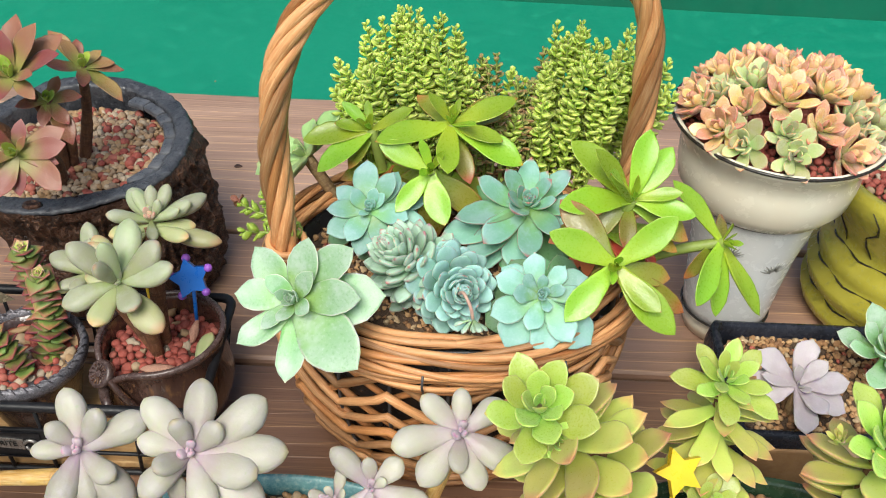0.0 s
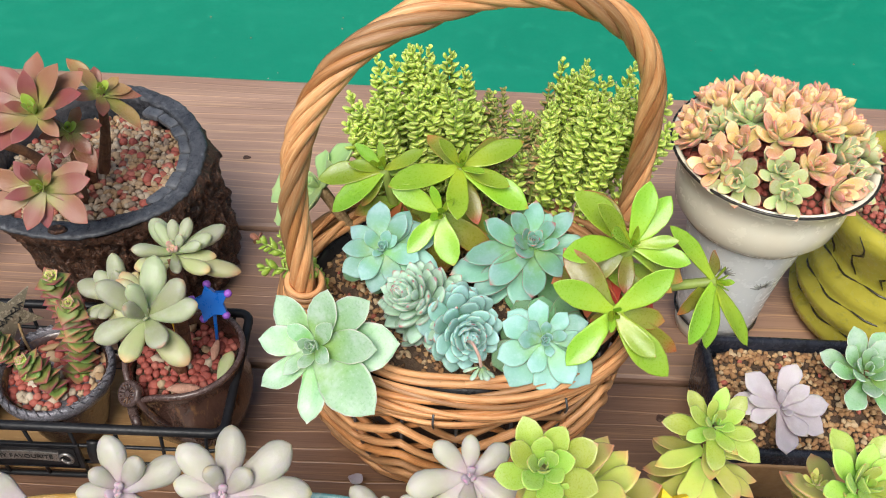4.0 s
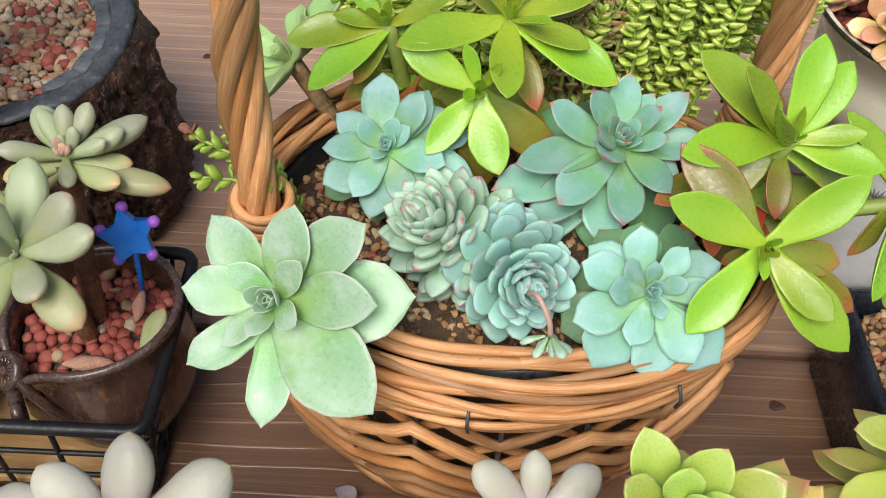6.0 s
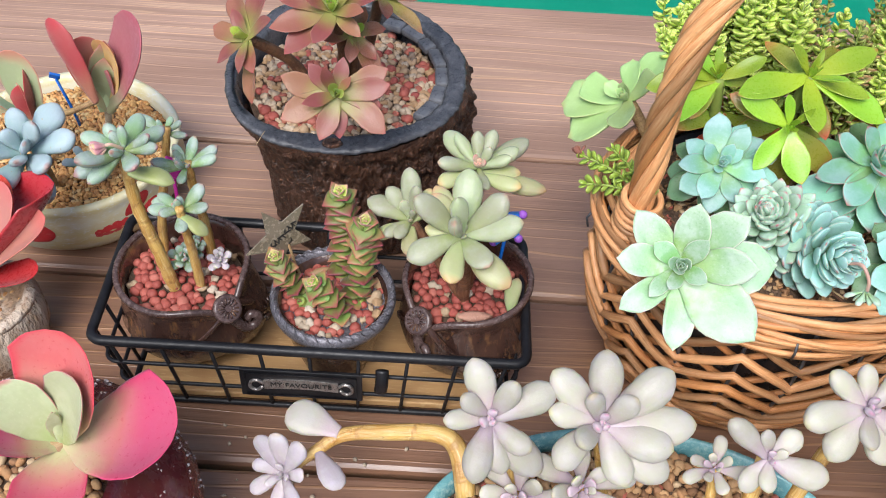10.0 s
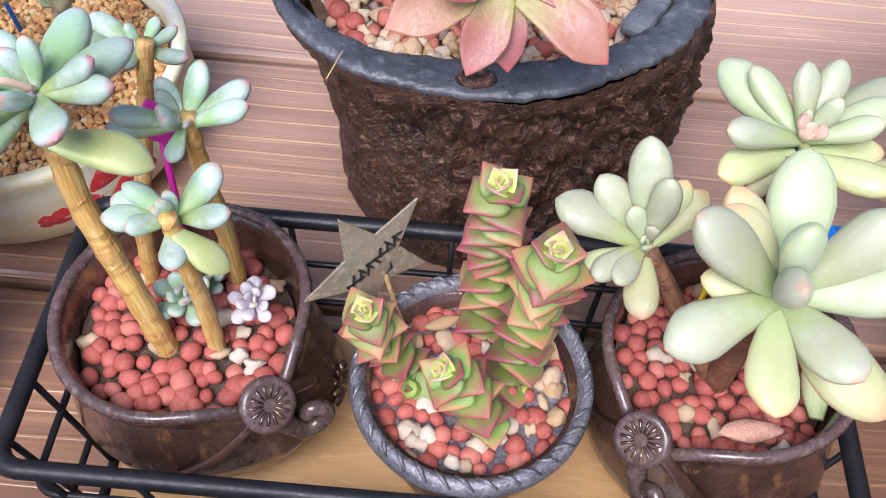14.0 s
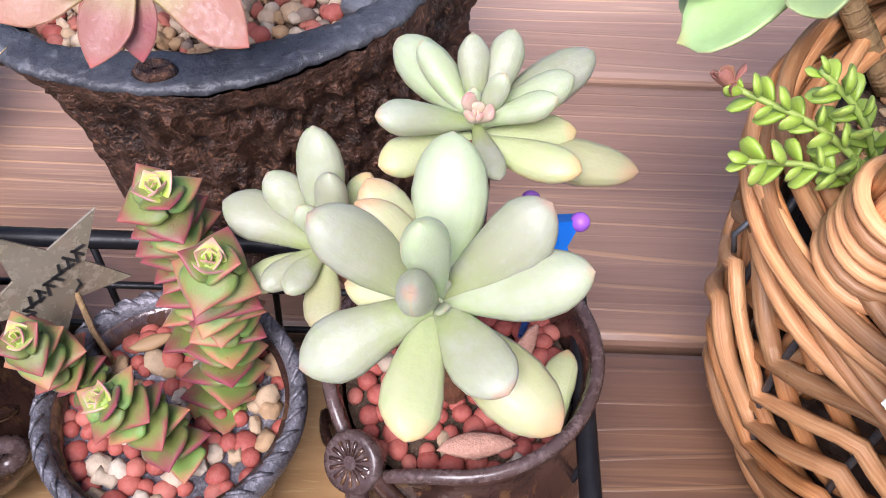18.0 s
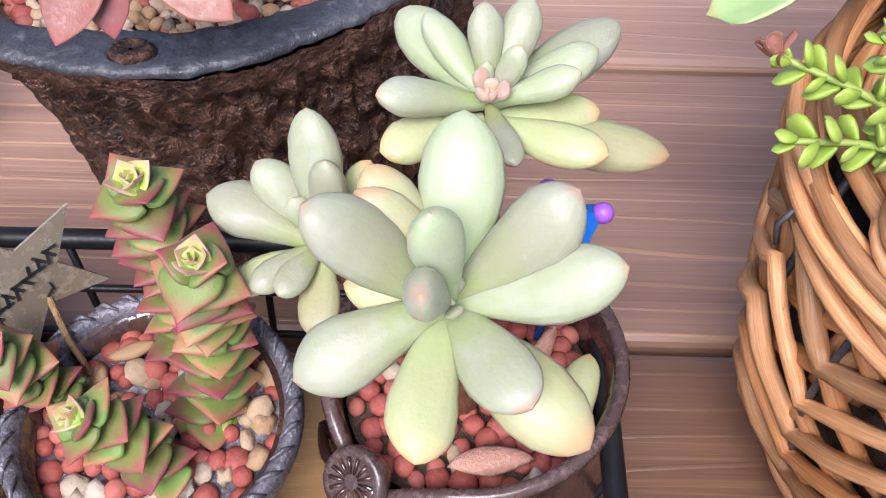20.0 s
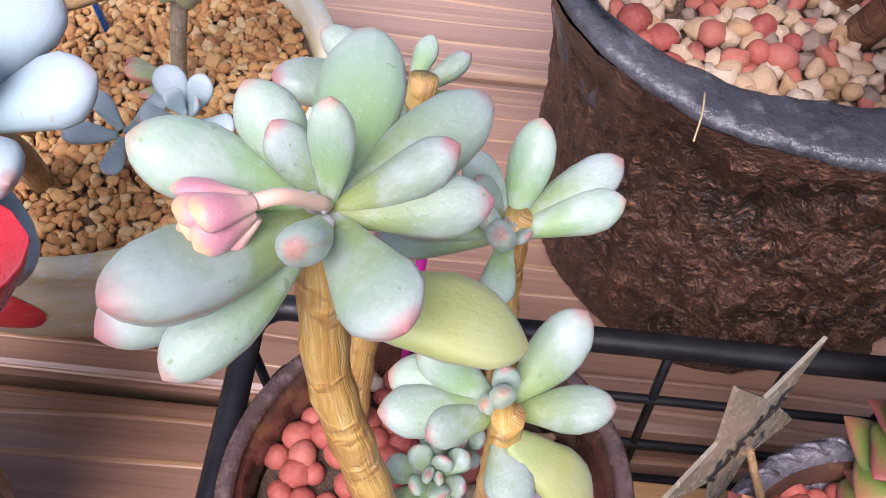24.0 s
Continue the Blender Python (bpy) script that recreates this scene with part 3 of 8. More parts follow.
def sprig(parent, pts, r0, r1, leaf_size, pitch, seed, stem_mat, store, fat=1.0, close=0.15, open_el=20, wild=0.25, wide=1.0):
    """A slender stem as a part; its pairs of small fleshy leaves are added to store, to be joined later."""
    rng = random.Random(seed)
    path = spline(pts, 6)
    n = len(path)
    part("stem", tube(path, [r0 + (r1 - r0) * i / (n - 1) for i in range(n)], 5), stem_mat, parent)
    lm = leaf("bead", store["mat"], 0.05, 0.1, wide, fat, 5, nu=7, nv=7)
    lv = [v.co.copy() for v in lm.vertices]
    luv = [(max(0, min(1, v.x)), min(1, abs(v.y) * 2.8 / wide)) for v in lv]
    lf = [tuple(p.vertices) for p in lm.polygons]
    total = sum((path[i + 1] - path[i]).length for i in range(n - 1))
    count = int(total / pitch)
    V, F, UV = store["v"], store["f"], store["uv"]
    for k in range(count):
        f = (k + 0.5) / count
        x = f * (n - 1)
        i = min(n - 2, int(x))
        p = path[i].lerp(path[i + 1], x - i)
        d = (path[i + 1] - path[i]).normalized()
        fr = frame_of(d)
        shut = max(0, (f - (1 - close)) / close)
        for s in (0, 1):
            a = (k % 2) * math.pi / 2 + s * math.pi + rng.uniform(-wild, wild)
            sz = leaf_size * (0.75 + 0.25 * min(1, f * 4)) * (1 - 0.5 * shut) * rng.uniform(0.8, 1.15)
            m = Matrix.Translation(p) @ fr @ Matrix.Rotation(a, 4, "Z") @ Matrix.Translation((r1, 0, 0)) @ Matrix.Rotation(-radians(open_el + 45 * shut + rng.uniform(-14, 14)), 4, "Y") @ Matrix.Scale(sz, 4)
            b = len(V)
            V += [m @ v for v in lv]
            UV += luv
            F += [tuple(q + b for q in face) for face in lf]


def leaf_store(mat):
    return {"mat": mat, "v": [], "f": [], "uv": []}


def foliage(parent, store, label):
    ob = part("foliage", mesh_from("foliage", store["v"], store["f"], uvs=store["uv"]), store["mat"], parent, label)
    return tagged(ob, kind="stuff")


def planned(parent, origin, centre, axis, rows, shape, mat, cup=0.3, curl=0.1, wide=1.0, thick=1.0, name="rosette", heart=0, heart_size=0.01, seed=0, heart_mat=None):
    """A head whose leaves are laid out one by one. rows: turn, length in mm, elevation, width factor. heart: small closed leaves in the middle."""
    rng = random.Random(seed * 13 + 5)
    head = new(name)
    head.empty_display_size = 0.005
    head.parent = parent
    head.matrix_basis = Matrix.Translation(Vector(centre) - Vector(origin)) @ frame_of(axis)
    kinds = [leaf(shape, mat, cup, curl, wide, thick, s) for s in (1, 2, 3, 4)]
    lift = math.degrees(math.atan(0.9 * curl))
    for i, (az_, L, el_, w) in enumerate(rows):
        ob = new("leaf", kinds[i % 4])
        ob.parent = head
        ob.matrix_basis = Matrix.Rotation(radians(az_), 4, "Z") @ Matrix.Translation((0.0006, 0, -0.02 * L / 1000)) @ Matrix.Rotation(-radians(el_ - lift), 4, "Y") @ Matrix.Rotation(rng.uniform(-0.1, 0.1), 4, "X") \
            @ Matrix.Diagonal((L / 1000, L / 1000 * w, L / 1000, 1))
    hk = [leaf(shape, heart_mat or mat, cup, 0.12, wide * 1.05, thick, s) for s in (5, 6)]
    for i in range(heart):
        f = i / max(1, heart - 1)
        L = heart_size * (0.45 + 0.55 * f)
        ob = new("leaf", hk[i % 2])
        ob.parent = head
        ob.matrix_basis = Matrix.Rotation(i * GOLD + 0.4, 4, "Z") @ Matrix.Translation((0.03 * heart_size, 0, heart_size * 0.12 * (1 - f))) @ Matrix.Rotation(-radians(84 - 26 * f), 4, "Y") @ Matrix.Scale(L, 4)
    return head

# ---- colours of the things ----
MINT = leaf_mat("mint_leaf", (0.24, 0.43, 0.22), (0.25, 0.45, 0.10), (0.58, 0.60, 0.47), 0.95, edge=(0.70, 0.72, 0.60), edge_from=0.87, rough=0.32, powder=0.7, powder_col=(0.48, 0.59, 0.49), sheen=0.12, heart_to=0.65, vary=0.9, sss=0.35)
AQUA = leaf_mat("blue_green_leaf", (0.185, 0.415, 0.325), (0.24, 0.45, 0.13), (0.47, 0.32, 0.28), 0.965, edge=(0.52, 0.60, 0.49), edge_from=0.92, rough=0.4, powder=0.65, powder_col=(0.37, 0.56, 0.58), sheen=0.15, heart_to=0.75, vary=1.3)
TIPPED = leaf_mat("red_tipped_leaf", (0.17, 0.395, 0.27), (0.22, 0.43, 0.12), (0.52, 0.08, 0.09), 0.88, edge=(0.54, 0.29, 0.25), edge_from=0.93, rough=0.36, powder=0.6, powder_col=(0.35, 0.53, 0.54), sheen=0.15, heart_to=0.75, vary=1.3)
GREYB = leaf_mat("grey_blue_leaf", (0.26, 0.50, 0.41), (0.25, 0.46, 0.2), (0.45, 0.2, 0.16), 0.965, edge=(0.54, 0.56, 0.46), edge_from=0.93, rough=0.38, powder=0.6, powder_col=(0.44, 0.63, 0.66), sheen=0.1, heart_to=0.5, vary=1.5)
FROST = leaf_mat("frosted_leaf", (0.33, 0.52, 0.33), (0.3, 0.47, 0.2), (0.55, 0.17, 0.17), 0.94, edge=(0.60, 0.52, 0.45), edge_from=0.93, rough=0.36, powder=0.65, powder_col=(0.56, 0.70, 0.63), sheen=0.1, heart_to=0.5, vary=1.5)
AQUAOLD = leaf_mat("old_blue_green_leaf", (0.15, 0.33, 0.13), (0.2, 0.36, 0.07), (0.42, 0.16, 0.1), 0.93, edge=(0.42, 0.42, 0.26), edge_from=0.93, rough=0.32, powder=0.35, powder_col=(0.26, 0.43, 0.32), sheen=0.05, vary=1.6)
LIME = leaf_mat("lime_leaf", (0.235, 0.405, 0.022), (0.37, 0.50, 0.035), (0.42, 0.2, 0.04), 0.97, edge=(0.45, 0.50, 0.10), edge_from=0.94, rough=0.3, powder=0.06, powder_col=(0.34, 0.48, 0.08), sheen=0.0, heart_to=0.7, vary=1.4, sss=0.2)
LIMEOLD = leaf_mat("old_lime_leaf", (0.24, 0.24, 0.03), (0.22, 0.33, 0.025), (0.44, 0.13, 0.05), 0.72, edge=(0.40, 0.15, 0.05), edge_from=0.88, rough=0.3, powder=0.06, powder_col=(0.34, 0.26, 0.06), sheen=0.0, vary=1.6)
REDOLD = leaf_mat("red_old_leaf", (0.5, 0.1, 0.03), (0.4, 0.16, 0.04), (0.45, 0.06, 0.03), 0.6, rough=0.45, powder=0.15)
SEDUM = leaf_mat("sedum_leaf", (0.56, 0.72, 0.12), (0.48, 0.66, 0.08), (0.68, 0.78, 0.22), 0.72, rough=0.34, powder=0.35, powder_col=(0.70, 0.80, 0.28), sss=0.3, sheen=0.05, vary=1.4)
SEDUMRED = leaf_mat("sedum_tan_leaf", (0.32, 0.36, 0.09), (0.3, 0.36, 0.06), (0.5, 0.25, 0.12), 0.6, rough=0.45, powder=0.3, powder_col=(0.5, 0.4, 0.2), sss=0.05)
PALE = leaf_mat("pale_plump_leaf", (0.335, 0.36, 0.22), (0.28, 0.35, 0.13), (0.53, 0.28, 0.16), 0.94, edge=(0.45, 0.38, 0.23), edge_from=0.97, rough=0.4, powder=0.5, powder_col=(0.43, 0.44, 0.36), sss=0.6, sheen=0.04, vary=1.2, tip_amt=0.6, drift=0.4)
PALEWARM = leaf_mat("pale_warm_leaf", (0.38, 0.385, 0.19), (0.33, 0.38, 0.17), (0.54, 0.29, 0.15), 0.8, edge=(0.50, 0.38, 0.20), edge_from=0.9, rough=0.38, powder=0.35, powder_col=(0.47, 0.45, 0.29), sss=0.5, sheen=0.06, tip_amt=0.75)
SILVER = leaf_mat("silver_blue_leaf", (0.22, 0.325, 0.225), (0.24, 0.34, 0.10), (0.40, 0.15, 0.13), 0.88, edge=(0.33, 0.31, 0.22), edge_from=0.95, rough=0.42, powder=0.75, powder_col=(0.42, 0.475, 0.46), spots=(0.17, 0.25, 0.12), sheen=0.1, heart_to=0.8, tip_amt=0.85, sss=0.4, vary=1.3)
SILVERB = leaf_mat("powder_blue_leaf", (0.31, 0.41, 0.43), (0.26, 0.40, 0.39), (0.34, 0.17, 0.12), 0.92, rough=0.5, powder=0.7, powder_col=(0.40, 0.48, 0.52), spots=(0.34, 0.30, 0.19), sheen=0.06, tip_amt=0.8)
OLIVE = leaf_mat("olive_plump_leaf", (0.33, 0.36, 0.12), (0.3, 0.36, 0.14), (0.45, 0.26, 0.12), 0.93, rough=0.42, powder=0.35, powder_col=(0.4, 0.42, 0.26))
GHOST = leaf_mat("ghost_leaf", (0.41, 0.395, 0.30), (0.42, 0.32, 0.36), (0.47, 0.41, 0.25), 0.9, rough=0.42, powder=0.6, powder_col=(0.47, 0.435, 0.43), sss=0.5, sheen=0.04, spots=(0.39, 0.41, 0.29), vary=1.2, heart_to=0.65)
GHOSTPINK = leaf_mat("ghost_pink_leaf", (0.46, 0.35, 0.40), (0.42, 0.29, 0.38), (0.5, 0.24, 0.33), 0.9, rough=0.46, powder=0.5, powder_col=(0.52, 0.45, 0.49), sss=0.2)
LAV = leaf_mat("lavender_leaf", (0.45, 0.39, 0.41), (0.37, 0.30, 0.32), (0.48, 0.38, 0.28), 0.92, edge=(0.50, 0.44, 0.42), edge_from=0.95, rough=0.46, powder=0.55, powder_col=(0.57, 0.53, 0.56), sss=0.35)
YELG = leaf_mat("yellow_green_leaf", (0.42, 0.55, 0.09), (0.36, 0.55, 0.08), (0.56, 0.28, 0.09), 0.95, edge=(0.56, 0.54, 0.19), edge_from=0.93, rough=0.3, powder=0.3, powder_col=(0.54, 0.63, 0.25), sss=0.45, vary=1.5)
YELW = leaf_mat("yellow_warm_leaf", (0.52, 0.52, 0.11), (0.42, 0.52, 0.09), (0.60, 0.25, 0.13), 0.76, edge=(0.60, 0.40, 0.18), edge_from=0.92, rough=0.34, powder=0.3, powder_col=(0.60, 0.54, 0.24), sss=0.45, vary=1.5, tip_amt=0.8)
CORAL = leaf_mat("coral_leaf", (0.76, 0.41, 0.18), (0.55, 0.58, 0.22), (0.76, 0.24, 0.14), 0.88, edge=(0.78, 0.34, 0.21), edge_from=0.86, rough=0.28, powder=0.55, powder_col=(0.86, 0.63, 0.47), sss=0.5, vary=1.4, heart_to=0.7, drift=0.4)
CORALG = leaf_mat("coral_green_leaf", (0.52, 0.55, 0.24), (0.46, 0.58, 0.26), (0.72, 0.30, 0.16), 0.84, edge=(0.72, 0.40, 0.22), edge_from=0.9, rough=0.28, powder=0.5, powder_col=(0.68, 0.66, 0.48), sss=0.5, vary=1.5, heart_to=0.6)
AEO = leaf_mat("red_aeonium_leaf", (0.24, 0.074, 0.056), (0.25, 0.27, 0.06), (0.31, 0.072, 0.06), 0.86, edge=(0.44, 0.20, 0.16), edge_from=0.95, rough=0.4, powder=0.3, powder_col=(0.29, 0.125, 0.095), heart_to=0.66, vary=0.9, drift=0.2, sss=0.3)
AEOG = leaf_mat("green_aeonium_leaf", (0.28, 0.125, 0.065), (0.25, 0.30, 0.06), (0.34, 0.10, 0.07), 0.78, edge=(0.44, 0.18, 0.12), edge_from=0.92, rough=0.28, powder=0.35, powder_col=(0.34, 0.19, 0.10), heart_to=0.6, vary=1.4)
STACK = leaf_mat("stacked_leaf", (0.165, 0.225, 0.045), (0.12, 0.19, 0.04), (0.33, 0.08, 0.065), 0.46, edge=(0.35, 0.095, 0.08), edge_from=0.55, rough=0.45, powder=0.4, powder_col=(0.24, 0.15, 0.07), spots=(0.25, 0.06, 0.04), vary=1.8, heart_to=0.3)
STACKTOP = leaf_mat("stacked_young_leaf", (0.36, 0.44, 0.08), (0.48, 0.56, 0.05), (0.56, 0.23, 0.21), 0.52, edge=(0.57, 0.28, 0.26), edge_from=0.62, rough=0.42, powder=0.25, powder_col=(0.52, 0.38, 0.24), vary=1.0, heart_to=0.35)
PADRED = leaf_mat("red_paddle_leaf", (0.40, 0.018, 0.018), (0.34, 0.09, 0.06), (0.45, 0.02, 0.02), 0.85, rough=0.28, powder=0.25, powder_col=(0.46, 0.08, 0.07), drift=0.1)
PADPINK = leaf_mat("pink_paddle_leaf", (0.52, 0.06, 0.11), (0.5, 0.5, 0.26), (0.52, 0.04, 0.08), 0.9, edge=(0.55, 0.05, 0.1), edge_from=0.72, rough=0.34, powder=0.25, powder_col=(0.58, 0.2, 0.25), heart_to=0.75)
PADGREEN = leaf_mat("green_paddle_leaf", (0.42, 0.45, 0.26), (0.34, 0.42, 0.16), (0.5, 0.14, 0.17), 0.93, edge=(0.5, 0.12, 0.16), edge_from=0.93, rough=0.36, powder=0.4)
PADSAGE = leaf_mat("sage_paddle_leaf", (0.34, 0.38, 0.2), (0.34, 0.42, 0.24), (0.5, 0.16, 0.13), 0.72, edge=(0.48, 0.2, 0.16), edge_from=0.8, rough=0.38, powder=0.4)
PADROSE = leaf_mat("rose_paddle_leaf", (0.42, 0.12, 0.12), (0.34, 0.36, 0.2), (0.48, 0.10, 0.11), 0.75, edge=(0.48, 0.15, 0.13), edge_from=0.85, rough=0.38, powder=0.35, powder_col=(0.46, 0.22, 0.2))
PADRUST = leaf_mat("rust_paddle_leaf", (0.46, 0.1, 0.07), (0.46, 0.24, 0.13), (0.5, 0.09, 0.06), 0.8, rough=0.36, powder=0.3, powder_col=(0.5, 0.22, 0.17))
PADORANGE = leaf_mat("orange_paddle_leaf", (0.52, 0.27, 0.1), (0.44, 0.36, 0.16), (0.5, 0.2, 0.08), 0.8, rough=0.38, powder=0.3)
AEOHEART = leaf_mat("aeonium_heart_leaf", (0.34, 0.44, 0.05), (0.38, 0.5, 0.05), (0.36, 0.16, 0.08), 0.85, edge=(0.42, 0.3, 0.12), edge_from=0.93, rough=0.36, powder=0.2)
SPRIG = leaf_mat("sprig_leaf", (0.3, 0.46, 0.06), (0.24, 0.4, 0.04), (0.38, 0.5, 0.1), 0.8, rough=0.34, powder=0.3, powder_col=(0.36, 0.52, 0.14), sss=0.15, sheen=0.05)
PEACH = leaf_mat("peach_heart_leaf", (0.55, 0.42, 0.28), (0.5, 0.46, 0.28), (0.62, 0.32, 0.24), 0.75, rough=0.42, powder=0.4, powder_col=(0.6, 0.5, 0.4))
PETAL = leaf_mat("pink_petal", (0.6, 0.24, 0.26), (0.6, 0.4, 0.3), (0.62, 0.5, 0.22), 0.75, rough=0.4, powder=0.4, powder_col=(0.62, 0.42, 0.4))
STEM = rod_mat("succulent_stem", (0.36, 0.24, 0.1), (0.26, 0.15, 0.07), (0.5, 0.36, 0.2), 80, 5, 0.6, 0.6, 0.001, 0.1, 150.0, (0.16, 0.08, 0.03))
STEMPALE = rod_mat("pale_grey_stem", (0.42, 0.36, 0.26), (0.33, 0.25, 0.16), (0.52, 0.46, 0.36), 80, 5, 0.6, 0.5, 0.001, 0.1, 140.0, (0.2, 0.14, 0.08))
STEMRED = rod_mat("brown_stem", (0.2, 0.09, 0.04), (0.13, 0.05, 0.025), (0.3, 0.16, 0.09), 80, 5, 0.6, 0.7, 0.001, 0.1, 150.0, (0.07, 0.03, 0.015))
STEMGOLD = rod_mat("golden_stem", (0.62, 0.41, 0.12), (0.46, 0.24, 0.05), (0.74, 0.60, 0.33), 34, 6, 0.32, 0.6, 0.0012, 0.08, 46.0, (0.34, 0.16, 0.05))
STEMGREEN = rough_mat("green_stem", (0.3, 0.4, 0.08), (0.24, 0.3, 0.06), 90, 0.5, 0.3, 0.0005)
WICKER = rod_mat("peeled_willow", (0.55, 0.275, 0.115), (0.40, 0.17, 0.062), (0.66, 0.42, 0.22), vary=0.35)
WICKERDARK = rod_mat("brown_willow", (0.47, 0.20, 0.065), (0.31, 0.115, 0.036), (0.56, 0.30, 0.12), vary=0.3)
SPOKE = rough_mat("dark_wire", (0.06, 0.062, 0.07), (0.1, 0.1, 0.105), 200, 0.45, 0.2, 0.0003, metal=0.4)
LINER = rough_mat("black_liner", (0.012, 0.012, 0.014), (0.02, 0.02, 0.022), 30, 0.35, 0.15, 0.0006)
SOIL = rough_mat("potting_soil", (0.075, 0.045, 0.028), (0.12, 0.075, 0.045), 160, 0.9, 0.8, 0.002, c=(0.2, 0.13, 0.085))
GLAZE = rough_mat("brown_glaze", (0.036, 0.018, 0.014), (0.07, 0.034, 0.024), 45, 0.14, 0.5, 0.0016, c=(0.15, 0.075, 0.032), fine=3, spec=0.9, stretch=(1, 1, 0.4))
GLAZEIN = rough_mat("brown_glaze_rim", (0.085, 0.055, 0.05), (0.058, 0.035, 0.031), 60, 0.26, 0.25, 0.0005, c=(0.15, 0.105, 0.095))
PEWTER = rough_mat("pewter_glaze", (0.1, 0.095, 0.105), (0.17, 0.16, 0.18), 140, 0.34, 0.6, 0.0008, c=(0.3, 0.29, 0.32), metal=0.35)
IRON = rough_mat("black_iron", (0.008, 0.008, 0.010), (0.014, 0.014, 0.016), 120, 0.42, 0.15, 0.0003, spec=0.3)
PLY = rough_mat("plywood_base", (0.52, 0.31, 0.13), (0.44, 0.25, 0.1), 14, 0.55, 0.2, 0.0004, c=(0.58, 0.38, 0.18), stretch=(1, 8, 1))
SILVERM = rough_mat("worn_silver", (0.5, 0.47, 0.44), (0.34, 0.31, 0.29), 180, 0.35, 0.4, 0.0004, metal=0.8)
BARK = rough_mat("dark_bark", (0.036, 0.019, 0.013), (0.115, 0.053, 0.032), 60, 0.42, 0.9, 0.004, c=(0.31, 0.145, 0.078), fine=6, spec=0.5, stretch=(1, 1, 1.0))
CHAR = rough_mat("black_lacquer_rim", (0.036, 0.037, 0.043), (0.07, 0.072, 0.081), 34, 0.34, 0.7, 0.0018, c=(0.115, 0.118, 0.13), spec=0.45)
SLATE = rough_mat("slate_chip", (0.07, 0.073, 0.082), (0.13, 0.133, 0.145), 60, 0.35, 0.3, 0.0006)
ENAMEL = rough_mat("cream_enamel", (0.80, 0.75, 0.61), (0.76, 0.69, 0.54), 14, 0.2, 0.05, 0.0004, spec=0.6)
ENAMELW = rough_mat("grey_white_enamel", (0.74, 0.75, 0.74), (0.78, 0.78, 0.76), 20, 0.22, 0.05, 0.0004, spec=0.6)
BLACKLINE = rough_mat("black_enamel_line", (0.02, 0.016, 0.014), (0.03, 0.025, 0.02), 60, 0.3, 0.1, 0.0003)
GREYINK = rough_mat("grey_ink", (0.22, 0.22, 0.2), (0.3, 0.3, 0.27), 80, 0.4, 0.1, 0.0002)
MOSSGLAZE = rough_mat("yellow_olive_glaze", (0.40, 0.36, 0.045), (0.5, 0.44, 0.06), 26, 0.22, 0.2, 0.001, c=(0.33, 0.3, 0.035), spec=0.6)
NAVY = rough_mat("black_blue_glaze", (0.010, 0.011, 0.015), (0.024, 0.026, 0.037), 40, 0.25, 0.2, 0.0006, spec=0.35)
CLAYSIDE = rough_mat("ochre_clay", (0.36, 0.21, 0.09), (0.26, 0.14, 0.06), 40, 0.6, 0.4, 0.0008)
TEAL = rough_mat("teal_glaze", (0.2, 0.42, 0.42), (0.14, 0.33, 0.36), 40, 0.28, 0.2, 0.0006, c=(0.4, 0.55, 0.5), spec=0.6)
CREAM = rough_mat("cream_painted_clay", (0.64, 0.62, 0.48), (0.60, 0.53, 0.27), 30, 0.42, 0.3, 0.0008, c=(0.68, 0.68, 0.62), stretch=(1, 1, 2.5))
REDPAINT = rough_mat("red_paint", (0.56, 0.035, 0.04), (0.46, 0.03, 0.035), 50, 0.45, 0.3, 0.0006, c=(0.58, 0.1, 0.09))
STONEPOT = rough_mat("weathered_stone", (0.40, 0.25, 0.14), (0.62, 0.52, 0.42), 55, 0.8, 1.0, 0.004, c=(0.24, 0.13, 0.07), stretch=(1, 1, 0.3))

MAROON = rough_mat("maroon_glaze", (0.09, 0.014, 0.018), (0.14, 0.022, 0.025), 30, 0.25, 0.15, 0.0006, spec=0.6)
WHITESPOT = rough_mat("white_glaze_dot", (0.6, 0.55, 0.52), (0.45, 0.38, 0.36), 80, 0.4, 0.2, 0.0003)
DEEPGREEN = rough_mat("bottle_green_glaze", (0.012, 0.035, 0.018), (0.03, 0.06, 0.03), 30, 0.2, 0.15, 0.0006, spec=0.6)
YELLOW = rough_mat("yellow_plastic", (0.75, 0.52, 0.02), (0.68, 0.46, 0.015), 40, 0.35, 0.05, 0.0003)
BLUE = rough_mat("blue_plastic", (0.006, 0.11, 0.48), (0.008, 0.13, 0.52), 40, 0.35, 0.05, 0.0003)
MAGENTA = rough_mat("magenta_plastic", (0.62, 0.02, 0.34), (0.55, 0.015, 0.3), 40, 0.4, 0.05, 0.0003)
VIOLET = rough_mat("violet_plastic", (0.36, 0.12, 0.6), (0.3, 0.1, 0.55), 40, 0.4, 0.05, 0.0003)
TAG = rough_mat("galvanised_tag", (0.34, 0.295, 0.215), (0.27, 0.225, 0.155), 40, 0.24, 0.15, 0.0003, metal=0.4, c=(0.42, 0.37, 0.28))
INK = rough_mat("black_ink", (0.012, 0.012, 0.012), (0.02, 0.02, 0.02), 80, 0.5, 0.1, 0.0002)
CHIP = rough_mat("pink_bark_chip", (0.5, 0.27, 0.19), (0.4, 0.2, 0.14), 160, 0.7, 0.7, 0.001, c=(0.6, 0.38, 0.28))
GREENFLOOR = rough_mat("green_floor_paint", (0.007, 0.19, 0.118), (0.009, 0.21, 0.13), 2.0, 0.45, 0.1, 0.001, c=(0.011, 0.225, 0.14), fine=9)
